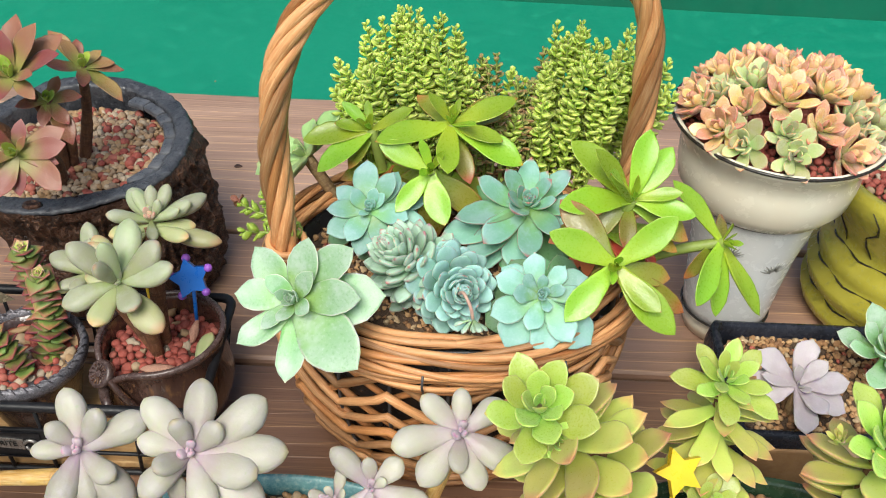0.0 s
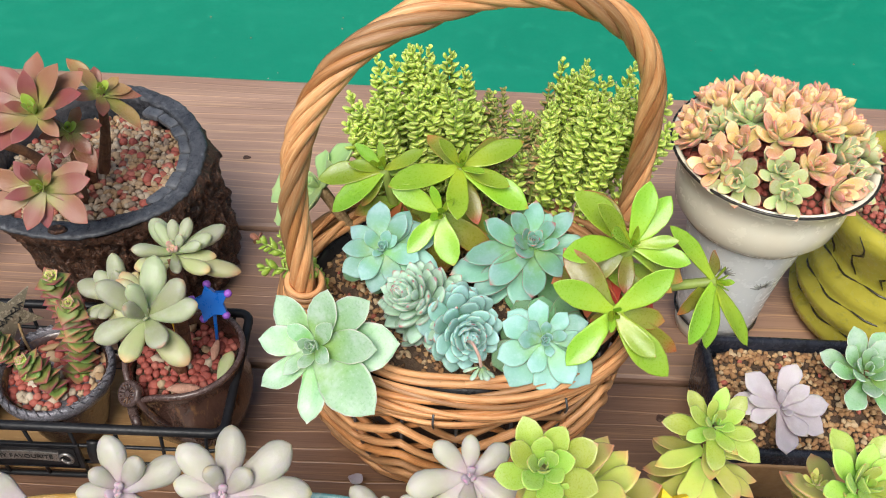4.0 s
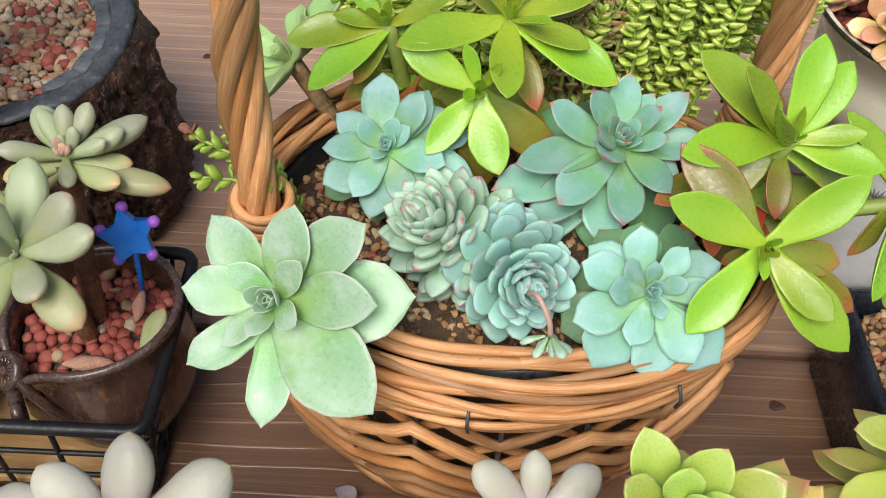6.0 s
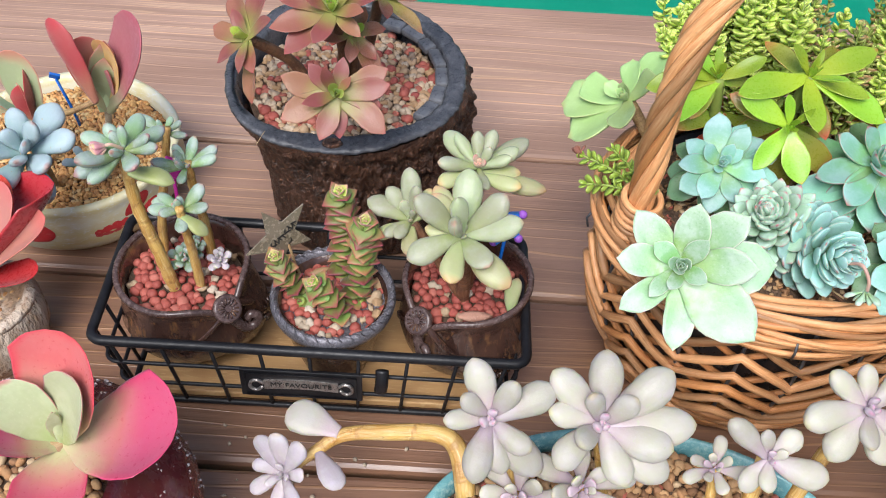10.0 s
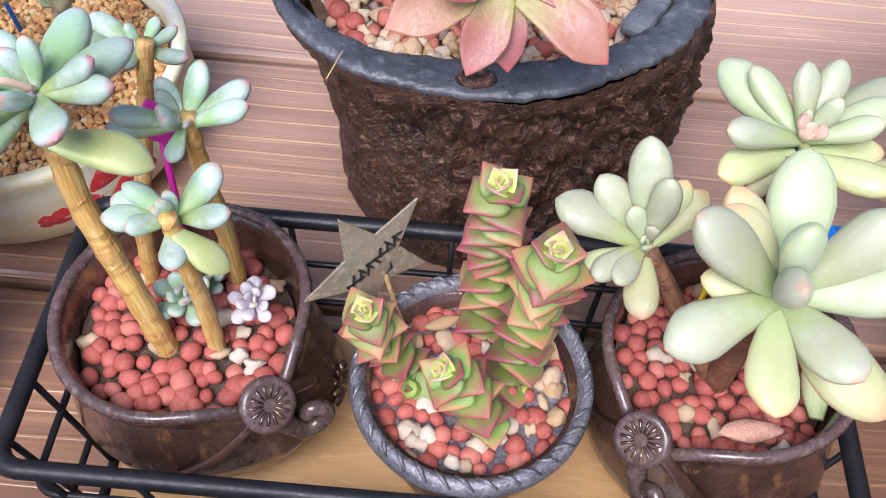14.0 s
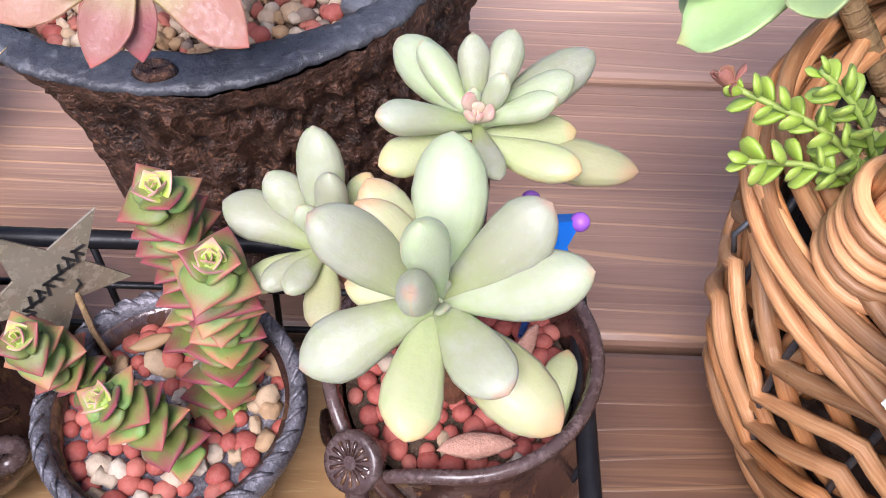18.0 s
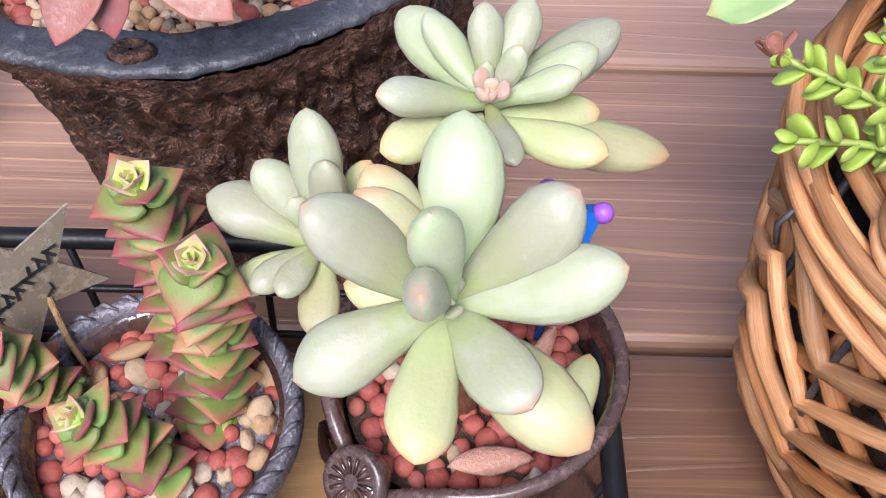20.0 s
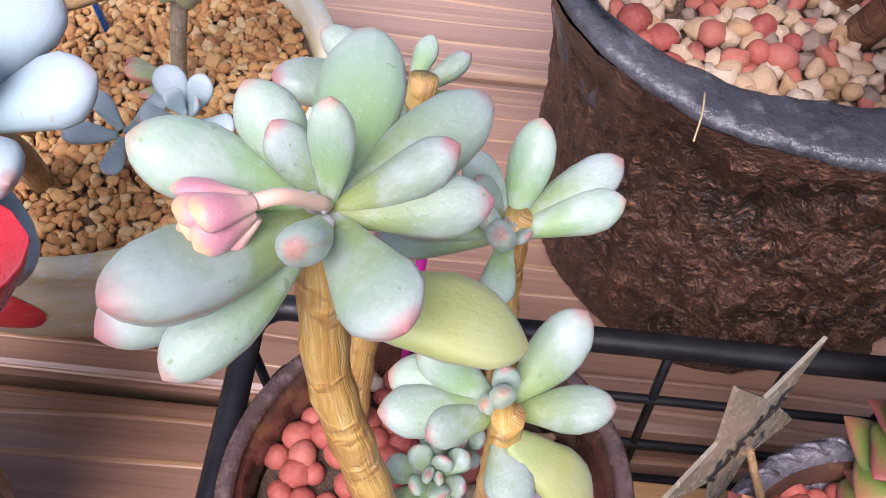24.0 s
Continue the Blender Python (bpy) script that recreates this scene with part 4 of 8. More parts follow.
# darker than the floor's green: the wall's shade is in this colour
GREENWALL_SHADE = rough_mat("green_wall_in_shade", (0.006, 0.12, 0.068), (0.008, 0.14, 0.08), 3.0, 0.5, 0.1, 0.001)
RED_BALLS = island_mat("red_clay_balls", [(0, (0.31, 0.060, 0.043)), (0.3, (0.35, 0.080, 0.057)), (0.62, (0.27, 0.050, 0.037)), (0.86, (0.39, 0.115, 0.083))], 0.7, 0.4, 700, (0.48, 0.20, 0.15))
BUFF = island_mat("buff_grit", [(0, (0.40, 0.29, 0.18)), (0.3, (0.46, 0.37, 0.27)), (0.6, (0.36, 0.23, 0.12)), (0.8, (0.5, 0.42, 0.33))], 0.85, 0.9, 500, (0.32, 0.23, 0.15))
MIXED = island_mat("mixed_gravel", [(0, (0.44, 0.30, 0.18)), (0.22, (0.50, 0.40, 0.29)), (0.42, (0.38, 0.11, 0.075)), (0.58, (0.42, 0.26, 0.13)), (0.76, (0.50, 0.37, 0.25)), (0.92, (0.22, 0.16, 0.12))], 0.8, 0.9, 500, (0.32, 0.21, 0.13))
BROWN_GRIT = island_mat("brown_baked_clay", [(0, (0.48, 0.23, 0.07)), (0.3, (0.56, 0.32, 0.11)), (0.6, (0.34, 0.15, 0.045)), (0.82, (0.6, 0.42, 0.2))], 0.8, 0.9, 600, (0.58, 0.42, 0.22))
TAN_GRIT = island_mat("tan_baked_clay", [(0, (0.4, 0.21, 0.09)), (0.3, (0.5, 0.3, 0.14)), (0.6, (0.26, 0.13, 0.06)), (0.8, (0.54, 0.39, 0.23)), (0.95, (0.4, 0.1, 0.07))], 0.85, 0.9, 600, (0.3, 0.19, 0.1))

for glossy in (LIME, LIMEOLD, CORAL, CORALG, YELG):
    glossy.node_tree.nodes["Principled BSDF"].inputs["Specular IOR Level"].default_value = 0.55

# ---- ground, wall, table ----
def plane(name, x0, x1, y0, y1, z, mat, label, category, nx=1):
    me = mesh_from(name, [(x0, y0, z), (x1, y0, z), (x1, y1, z), (x0, y1, z)], [(0, 1, 2, 3)], smooth=False)
    return solo(name, me, mat, label, category, kind="structure")


FLOOR_Z = -0.78
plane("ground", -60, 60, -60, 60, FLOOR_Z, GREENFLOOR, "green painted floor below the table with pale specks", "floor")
solo("wall_north", box(8.0, 0.12, 3.0, 0.004), GREENWALL_SHADE, "green painted low wall behind the floor, shade put into its colour", "wall", kind="structure", m=pose(0.3, 2.36, FLOOR_Z - 0.55, 0, 0, -1.8))
rngf = random.Random(4)
spk = [(rngf.uniform(-1.4, 1.6), rngf.uniform(0.5, 1.75), FLOOR_Z + 0.001, rngf.uniform(0.4, 1.3)) for _ in range(70)]
solo("grit", pebbles("grit", spk, 0.0022, 5, 0.2, ICO1), BUFF, "pale crumbs scattered on the green floor", "grit", kind="stuff")

table = thing("table", (0, 0, -0.04), "dark stained plank table with raised grain", "table")
ROWS = [(0.1055, 0.341), (-0.053, 0.1015), (-0.2085, -0.057), (-0.366, -0.2125), (-0.5235, -0.370), (-0.681, -0.5275)]
X0, X1 = -1.15, 1.25


def plank_mesh(width, thick=0.036):
    """A board with rounded long edges and a slightly crowned, uneven top."""
    prof = [(-width / 2, -thick), (-width / 2, -0.004), (-width / 2 + 0.0012, -0.0014), (-width / 2 + 0.004, 0.0)]
    prof += [(-width / 2 + width * k / 8, 0.0004 * math.sin(k * 2.1)) for k in range(1, 8)]
    prof += [(width / 2 - 0.004, 0.0), (width / 2 - 0.0012, -0.0014), (width / 2, -0.004), (width / 2, -thick)]
    verts, faces, n, m = [], [], 25, len(prof)
    for i in range(n):
        x = X0 + (X1 - X0) * i / (n - 1)
        for y, z in prof:
            verts.append((x, y, z + (0.0005 * math.sin(i * 1.7 + y * 40) if z > -0.003 else 0)))
    for i in range(n - 1):
        for k in range(m - 1):
            faces.append((i * m + k, (i + 1) * m + k, (i + 1) * m + k + 1, i * m + k + 1))
        faces.append((i * m + m - 1, (i + 1) * m + m - 1, (i + 1) * m, i * m))
    faces.append(tuple(range(m)))
    faces.append(tuple((n - 1) * m + k for k in range(m))[::-1])
    return mesh_from("plank", verts, faces, smooth=False)


# sky glare on the back boards, shade on the front ones, as tints
GLARE_TONES = [(1.05, 1.05, 1.08), (0.9, 0.85, 0.82), (0.6, 0.51, 0.43), (0.62, 0.53, 0.45), (0.7, 0.6, 0.52), (0.7, 0.6, 0.52)]
for (y0, y1), tone in zip(ROWS, GLARE_TONES):
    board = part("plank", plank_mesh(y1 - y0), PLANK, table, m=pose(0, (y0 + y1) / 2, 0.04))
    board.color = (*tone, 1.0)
for x in (-0.9, 0.05, 1.0):
    part("batten", box(0.09, 1.0, 0.04, 0.003), PLANK, table, m=pose(x, -0.17, -0.0165))
for x in (-1.05, 1.15):
    for y in (-0.62, 0.28):
        part("leg", box(0.08, 0.08, 0.71, 0.004), PLANK, table, m=pose(x, y, -0.384))
# knots in the boards
KNOT = rough_mat("dark_knot", (0.05, 0.022, 0.013), (0.09, 0.04, 0.025), 300, 0.6, 0.5, 0.0008)


def knot(x, y, r, mat=KNOT):
    rows = [(0.0004, 0.0013), (r * 0.35, 0.0016), (r * 0.7, 0.0014), (r, 0.0004)]
    part("knot", lathe(rows, 20, 1.35, 1.0, wob=lambda w, a, z: (a * (1 + 0.12 * math.sin(3 * w + x * 50)), z)), mat, table, "dark round knot in the board", m=pose(x, y, 0.04))


for x, y, r in ((0.2945, -0.0913, 0.0035), (-0.086, 0.204, 0.003)):
    knot(x, y, r)

# ---- wire caddy ----
CX0, CX1, CY0, CY1, CZ = -0.300, -0.028, -0.171, -0.0645, 0.075
caddy = thing("wire_caddy", ((CX0 + CX1) / 2, (CY0 + CY1) / 2, 0), "black wire caddy with plywood base and name plate holding three pots", "plant caddy")
ccx, ccy = (CX0 + CX1) / 2, (CY0 + CY1) / 2
hx, hy_ = (CX1 - CX0) / 2, (CY1 - CY0) / 2


def loop(z, hx_, hy2, r, flat=1.0, c=0.008):
    pts = []
    for sx, sy, a0 in ((1, 1, 0), (-1, 1, 90), (-1, -1, 180), (1, -1, 270)):
        for k in range(5):
            a = radians(a0 + 22.5 * k)
            pts.append((sx * (hx_ - c) + c * math.cos(a), sy * (hy2 - c) + c * math.sin(a), z))
    return tube(pts, r, 8, True, flat=flat)


part("top_frame", loop(CZ, hx, hy_, 0.0034, 1.0), IRON, caddy, "square black top frame")
part("base_frame", loop(0.004, hx - 0.011, hy_ - 0.006, 0.0022), IRON, caddy)
for z in (0.026, 0.050):
    f = (CZ - z) / (CZ - 0.004)
    part("rail", loop(z, hx - 0.011 * f, hy_ - 0.006 * f, 0.0014), IRON, caddy)
for k in range(9):
    x = -hx + 0.012 + (2 * hx - 0.024) * k / 8
    for s in (-1, 1):
        part("upright", tube([(x * 0.93, s * (hy_ - 0.006), 0.004), (x, s * hy_, CZ)], 0.0013, 6), IRON, caddy)
for k in range(5):
    y = -hy_ + 0.01 + (2 * hy_ - 0.02) * k / 4
    for s in (-1, 1):
        part("upright", tube([(s * (hx - 0.011), y * 0.9, 0.004), (s * hx, y, CZ)], 0.0013, 6), IRON, caddy)
part("base_board", box(2 * hx - 0.03, 2 * hy_ - 0.018, 0.006, 0.001), PLY, caddy, "pale plywood base board", m=pose(0, 0, 0.0075))
# front plate with a banner
plate = part("name_plate", box(0.079, 0.0025, 0.027, 0.0006), IRON, caddy, "black plate with a silver banner", m=pose(-0.1705 - ccx, -0.1718 - ccy + 0.001, 0.039, -3, 0, 0))


def banner_mesh():
    verts, faces = [], []
    n = 24
    for i in range(n + 1):
        u = i / n
        x = -0.024 + 0.048 * u
        z = 0.0016 * math.sin(u * math.pi)
        for dz, dy in ((-0.0045, 0.0), (-0.0045, -0.0009), (0.0045, -0.0009), (0.0045, 0.0)):
            verts.append((x, dy, z + dz))
    for i in range(n):
        for k in range(3):
            faces.append((i * 4 + k, (i + 1) * 4 + k, (i + 1) * 4 + k + 1, i * 4 + k + 1))
    faces += [(0, 1, 2, 3), tuple(n * 4 + k for k in (3, 2, 1, 0))]
    return mesh_from("banner", verts, faces, smooth=False)


part("banner", banner_mesh(), SILVERM, plate, "worn silver ribbon", m=pose(0, -0.0013, 0))
for s in (-1, 1):
    tail = [(s * 0.024, -0.0018, 0.001), (s * 0.028, -0.0022, 0.0045), (s * 0.032, -0.0022, 0.003), (s * 0.033, -0.002, -0.003), (s * 0.029, -0.0022, -0.0055), (s * 0.025, -0.002, -0.002)]
    part("scroll", tube(spline(tail, 5), 0.0012, 6), SILVERM, plate)
part("plate_edge", tube([(-0.036, -0.0018, -0.011), (0.036, -0.0018, -0.011), (0.036, -0.0018, 0.011), (-0.036, -0.0018, 0.011)], 0.0005, 5, True), IRON, plate)
words = bpy.data.curves.new("words", "FONT")
words.body, words.size, words.align_x, words.align_y, words.extrude = "MY FAVOURITE", 0.0058, "CENTER", "CENTER", 0.0002
tob = bpy.data.objects.new("words_tmp", words)
scene.collection.objects.link(tob)
bpy.context.view_layer.update()
wme = bpy.data.meshes.new_from_object(tob.evaluated_get(bpy.context.evaluated_depsgraph_get()))
bpy.data.objects.remove(tob)
part("lettering", wme, INK, plate, "black raised lettering", m=pose(0, -0.0026, 0.0012, 90, 0, 0))
part("hook", tube(spline([(x + 0.042, y, z) for x, y, z in ((0.004, -hy_ - 0.002, CZ - 0.012), (0.004, -hy_ - 0.006, CZ - 0.02), (0.003, -hy_ - 0.005, CZ - 0.032))], 5), 0.0042, 8, flat=0.5), IRON, caddy)

# ---- brown jugs with a button clasp ----
def daisy(parent, place, axis, r, mat, n=12):
    """A pressed flower in the clay: a ring of small ridges."""
    fr = Matrix.Translation(place) @ frame_of(axis)
    for k in range(n):
        a = 2 * math.pi * k / n
        part("petal_ridge", tube([(0.25 * r * math.cos(a), 0.25 * r * math.sin(a), 0), (0.6 * r * math.cos(a), 0.6 * r * math.sin(a), r * 0.09), (r * math.cos(a), r * math.sin(a), 0)], [r * 0.05, r * 0.12, r * 0.08], 6), mat, parent, m=fr)


def clasp_pot(place, R, H, clasp_deg, daisy_deg, seed, label):
    pot = thing("jug_pot", place, label, "flower pot", "jug pots in the caddy")
    ca = radians(clasp_deg)
    lobe = radians(daisy_deg)

    def wob(w, r, z):
        d = math.atan2(math.sin(w - ca), math.cos(w - ca))
        k = math.exp(-(d / 0.33) ** 2)
        top = max(0.0, z / H)
        dl = math.atan2(math.sin(w - lobe), math.cos(w - lobe))
        side_bulge = 0.20 * math.exp(-(dl / 0.55) ** 2) * math.sin(math.pi * min(1.0, top) ** 0.8) ** 1.0 if z < H * 0.99 and r > R * 0.9 else 0.0
        r2 = r * (1 + 0.012 * math.sin(2 * w + seed) + 0.10 * k * top * (1 if d > 0 else 0.35) + side_bulge)
        z2 = z + (0.0035 * math.sin(w * 1.0 + seed) - 0.011 * k) * top ** 2
        return r2, z2

    prof = [(R * 0.52, 0.0), (R * 0.62, 0.001), (R * 0.8, H * 0.1), (R * 0.98, H * 0.3), (R * 1.04, H * 0.48), (R * 0.99, H * 0.68), (R * 0.945, H * 0.82), (R * 0.96, H * 0.92), (R * 1.0, H * 0.975), (R * 1.015, H), (R * 0.985, H * 1.015), (R * 0.93, H * 1.0), (R * 0.895, H * 0.94), (R * 0.87, H * 0.8), (R * 0.86, H * 0.72)]
    part("body", lathe(prof, 72, wob=wob), GLAZE, pot, "dark brown glazed body")
    rim = [wob(2 * math.pi * k / 72, R * 0.965, H * 1.01) + (2 * math.pi * k / 72,) for k in range(72)]
    part("rim", tube([(r * math.cos(w), r * math.sin(w), z) for r, z, w in rim], 0.0021, 8, True), GLAZEIN, pot, "lighter worn rim")
    c, s = math.cos(ca), math.sin(ca)
    out = Vector((c, s, 0))
    side = Vector((-s, c, 0))
    btn = out * R * 1.06 + Vector((0, 0, H * 0.92))
    ax = out * 0.75 + Vector((0, 0, 0.75))
    disc = [(0.0001, 0.0032), (0.0045, 0.003), (0.0075, 0.0036), (0.009, 0.0034), (0.0096, 0.002), (0.0094, 0.0), (0.008, -0.004)]
    button = part("button", lathe(disc[::-1], 28), GLAZEIN, pot, "round flower button of glazed clay", m=Matrix.Translation(btn) @ frame_of(ax))
    for k in range(14):
        a = 2 * math.pi * k / 14
        part("ridge", tube([(0.0022 * math.cos(a), 0.0022 * math.sin(a), 0.0032), (0.0068 * math.cos(a), 0.0068 * math.sin(a), 0.0036)], [0.0004, 0.0007], 5), GLAZE, button)
    # strap that runs down from the button into a curl
    q = [btn + out * 0.001 - Vector((0, 0, 0.006)), btn + out * 0.004 + side * 0.004 + Vector((0, 0, -0.014)), btn + out * 0.006 + side * 0.009 + Vector((0, 0, -0.021)),
         btn + out * 0.008 + side * 0.015 + Vector((0, 0, -0.02)), btn + out * 0.009 + side * 0.017 + Vector((0, 0, -0.014)), btn + out * 0.007 + side * 0.013 + Vector((0, 0, -0.010)), btn + out * 0.006 + side * 0.010 + Vector((0, 0, -0.013))]
    pts = spline(q, 6)
    part("curl", tube(pts, [0.0038 - 0.0012 * i / len(pts) for i in range(len(pts))], 9), GLAZEIN, pot, "curled clay strap")
    # overlapping flap, from the clasp down the side
    fl = []
    for k in range(9):
        f = k / 8
        w = ca + 0.1 + 0.85 * f
        rr = float(np.interp(f, [0, 0.4, 1], [1.06, 1.08, 1.0])) * R
        fl.append((rr * math.cos(w), rr * math.sin(w), H * (0.96 - 0.55 * f)))
    part("flap_edge", tube(spline(fl, 3), 0.0028, 7), GLAZE, pot)
    fl = []
    for k in range(7):
        f = k / 6
        w = ca - 0.05 - 0.7 * f
        rr = float(np.interp(f, [0, 0.5, 1], [1.05, 1.07, 1.05])) * R
        fl.append((rr * math.cos(w), rr * math.sin(w), H * (0.86 - 0.35 * f)))
    part("flap_edge", tube(spline(fl, 3), 0.0018, 6), GLAZE, pot)
    da = radians(daisy_deg)
    daisy(pot, (R * 1.235 * math.cos(da), R * 1.235 * math.sin(da), H * 0.5), (math.cos(da), math.sin(da), 0.1), 0.0085, GLAZE)
    return pot


POT_Z = 0.0105
jug_a = clasp_pot((-0.254, -0.112, POT_Z), 0.0435, 0.073, -42, -5, 1, "brown glazed jug pot with button clasp, trailing blue plant inside")
jug_b = clasp_pot((-0.0665, -0.110, POT_Z), 0.0425, 0.073, -132, -62, 2, "brown glazed jug pot with button clasp, pale plump plant inside")

# the middle pot with a pewter leaf rim
mid = thing("leaf_rim_pot", (-0.1535, -0.1275, POT_Z), "dark tapered pot with a pewter leaf-pattern rim", "flower pot")
MR, MH = 0.0395, 0.071
part("body", lathe([(0.02, 0), (0.022, 0.001), (0.027, 0.02), (0.033, 0.045), (0.0375, 0.062), (0.0385, 0.068), (0.034, 0.068), (0.033, 0.05)], 56), GLAZE, mid, "dark glazed body")
part("rim", lathe([(0.0372, 0.060), (0.0395, 0.0615), (0.0408, 0.066), (0.0405, 0.070), (0.0385, 0.0725), (0.0362, 0.071), (0.0348, 0.066), (0.034, 0.058)], 56), PEWTER, mid, "pewter grey rim pressed with leaves")
for k in range(34):
    a = 2 * math.pi * k / 34
    t0, t1 = a, a + 0.16
    part("leaf_ridge", tube([(0.0362 * math.cos(t0), 0.0362 * math.sin(t0), 0.0716), (0.0385 * math.cos((t0 + t1) / 2), 0.0385 * math.sin((t0 + t1) / 2), 0.0733), (0.0404 * math.cos(t1), 0.0404 * math.sin(t1), 0.0705)], [0.0004, 0.0009, 0.0004], 5), PEWTER, mid)


def bed(place, rx, ry, z, seed, mats, size, step, label, soil_mat=SOIL, dome=0.002, extra=None, power=2.0, rot=0.0, rough=0.1, keep=1.0):
    """Soil and a layer of grains in a pot. extra: a second kind, (material, size, share)."""
    rng = random.Random(seed)
    soil("soil", place, rx * 1.03, ry * 1.03, z - step * 0.35, dome, soil_mat, "dark potting soil under the grains", power, rot)
    spots = disc_spots(rng, rx, ry, step, z, dome, 0.28, keep, power)
    m = pose(*place, 0, 0, rot)
    if extra:
        em, es, share, elabel = extra
        pick = [s for s in spots if rng.random() < share]
        spots = [s for s in spots if s not in pick]
        solo("gravel", pebbles("gravel", [(x, y, zz + es * 0.2, s) for x, y, zz, s in pick], es, seed + 50, 0.03 if em is RED_BALLS else 0.2), em, elabel, "gravel", kind="stuff", m=m)
    solo("gravel", pebbles("gravel", spots, size, seed, rough), mats, label, "gravel", kind="stuff", m=m)


bed((-0.254, -0.112, POT_Z), 0.0365, 0.0365, 0.058, 11, RED_BALLS, 0.0035, 0.0061, "red baked clay balls in the jug pot", extra=(BUFF, 0.0032, 0.12, "pale grit among the clay balls"), rough=0.025)
bed((-0.0665, -0.110, POT_Z), 0.0355, 0.0355, 0.058, 12, RED_BALLS, 0.0035, 0.0061, "red baked clay balls in the jug pot", extra=(BUFF, 0.0032, 0.08, "pale grit among the clay balls"), rough=0.025)
bed((-0.1535, -0.1275, POT_Z), 0.0335, 0.0335, 0.060, 13, RED_BALLS, 0.0034, 0.0060, "red baked clay balls in the pewter-rimmed pot", extra=(BUFF, 0.0032, 0.3, "pale grit among the clay balls"), rough=0.025)

# ---- stump pot ----
stump = thing("stump_pot", (-0.152, 0.04, 0), "black-lacquered hollow tree stump used as a planter", "planter")


def stump_wob(w, r, z):
    f = z / 0.14
    n1 = noise.noise(Vector((math.cos(w) * 2.2, math.sin(w) * 2.2, z * 14)))
    n2 = noise.noise(Vector((math.cos(w) * 11, math.sin(w) * 11, z * 45)))
    edge = (1 if 0.04 < f < 0.9 else 0.3) * (0.45 + 0.75 * (0.5 + 0.5 * math.cos(w + 0.35)) ** 2)
    n3 = noise.noise(Vector((math.cos(w) * 30, math.sin(w) * 30, z * 110)))
    n4 = noise.noise(Vector((math.cos(w) * 70, math.sin(w) * 70, z * 320)))
    right = math.exp(-(math.atan2(math.sin(w - 0.15), math.cos(w - 0.15)) / 0.8) ** 2)
    swell = 1 + right * float(np.interp(f, [0, 0.25, 0.5, 0.82, 0.94, 1.0], [0.13, 0.16, 0.15, 0.045, -0.03, -0.085]))
    waist = 0.085 * (0.5 - 0.5 * math.cos(w + 0.5)) * max(0.0, min(1.0, (0.985 - f) / 0.14)) * min(1.0, f / 0.4) ** 0.7
    return r * swell * (1 - waist + 0.03 * n1 + 0.05 * n2 * edge + 0.045 * n3 * edge + 0.012 * n4 * edge + 0.02 * math.cos(3 * w + 0.6)), z


prof = [(0.7, 0.0), (0.79, 0.001), (0.82, 0.01), (0.83, 0.022), (0.84, 0.034), (0.85, 0.045), (0.86, 0.056), (0.87, 0.066), (0.88, 0.076), (0.89, 0.086), (0.905, 0.096), (0.925, 0.106), (0.955, 0.116), (0.98, 0.124), (0.992, 0.131), (0.992, 0.1375)]


def lean(me):
    """Shift the rings so that the foot sits back and the mouth leans forward."""
    for v in me.vertices:
        f = max(0.0, v.co.z) / 0.14
        v.co.y += -0.012 * f * f + 0.006
        v.co.x += -0.006 * f
    return me


SRX, SRY = 0.0895, 0.094
dense = [(float(np.interp(z, [q[1] for q in prof], [q[0] for q in prof])), z) for z in np.linspace(0.0, 0.1375, 80)]
part("bark", lean(lathe(dense, 420, SRX, SRY, wob=stump_wob)), BARK, stump, "rough dark brown bark")
def rim_wob(w, r, z):
    """The outer edge follows the bark; the mouth is uneven, with a wide flat lip at the front."""
    outer = stump_wob(w, 1.0, 0.1375)[0]
    lip = 0.05 * math.exp(-((w - 1.5 * math.pi) / 0.55) ** 2) * (1 if r < 0.9 else 0)
    n1 = noise.noise(Vector((math.cos(w) * 6, math.sin(w) * 6, 3.0)))
    n2 = noise.noise(Vector((math.cos(w) * 14, math.sin(w) * 14, r * 30)))
    side = 0.085 * math.exp(-((w - 1.13 * math.pi) / 0.55) ** 2) * (1 if r < 0.9 else 0)
    return r * outer * (1 + side + (0.02 * n1 if r < 0.9 else 0.006 * n2)) - lip, z + 0.0012 * math.sin(4 * w) + 0.0007 * n2


rimp = [(0.74, 0.09), (0.8, 0.11), (0.93, 0.1345), (0.988, 0.1372), (0.996, 0.1385), (0.985, 0.1402), (0.96, 0.1408), (0.92, 0.1402), (0.88, 0.1398), (0.85, 0.1392), (0.838, 0.137), (0.825, 0.128), (0.81, 0.115), (0.8, 0.1)]
part("rim", lean(lathe(rimp, 160, SRX, SRY, wob=lambda w, r, z: rim_wob(w, r, z))), CHAR, stump, "thick black-grey lacquered rim")
rsl = random.Random(6)
ang = -40.0
while ang < 62:
    span = rsl.uniform(11, 20)
    a = radians(ang + span / 2)
    px_, py_ = SRX * 0.745 * math.cos(a) - 0.006, SRY * 0.745 * math.sin(a) - 0.006
    part("slate_chip", box(rsl.uniform(0.0085, 0.0115), 0.073 * radians(span) * 0.9, 0.006, 0.0022), SLATE, stump, m=pose(px_, py_, 0.1325 + rsl.uniform(-0.0012, 0.0012), rsl.uniform(-5, 5), rsl.uniform(-6, 6), math.degrees(a) + rsl.uniform(-4, 4)))
    ang += span
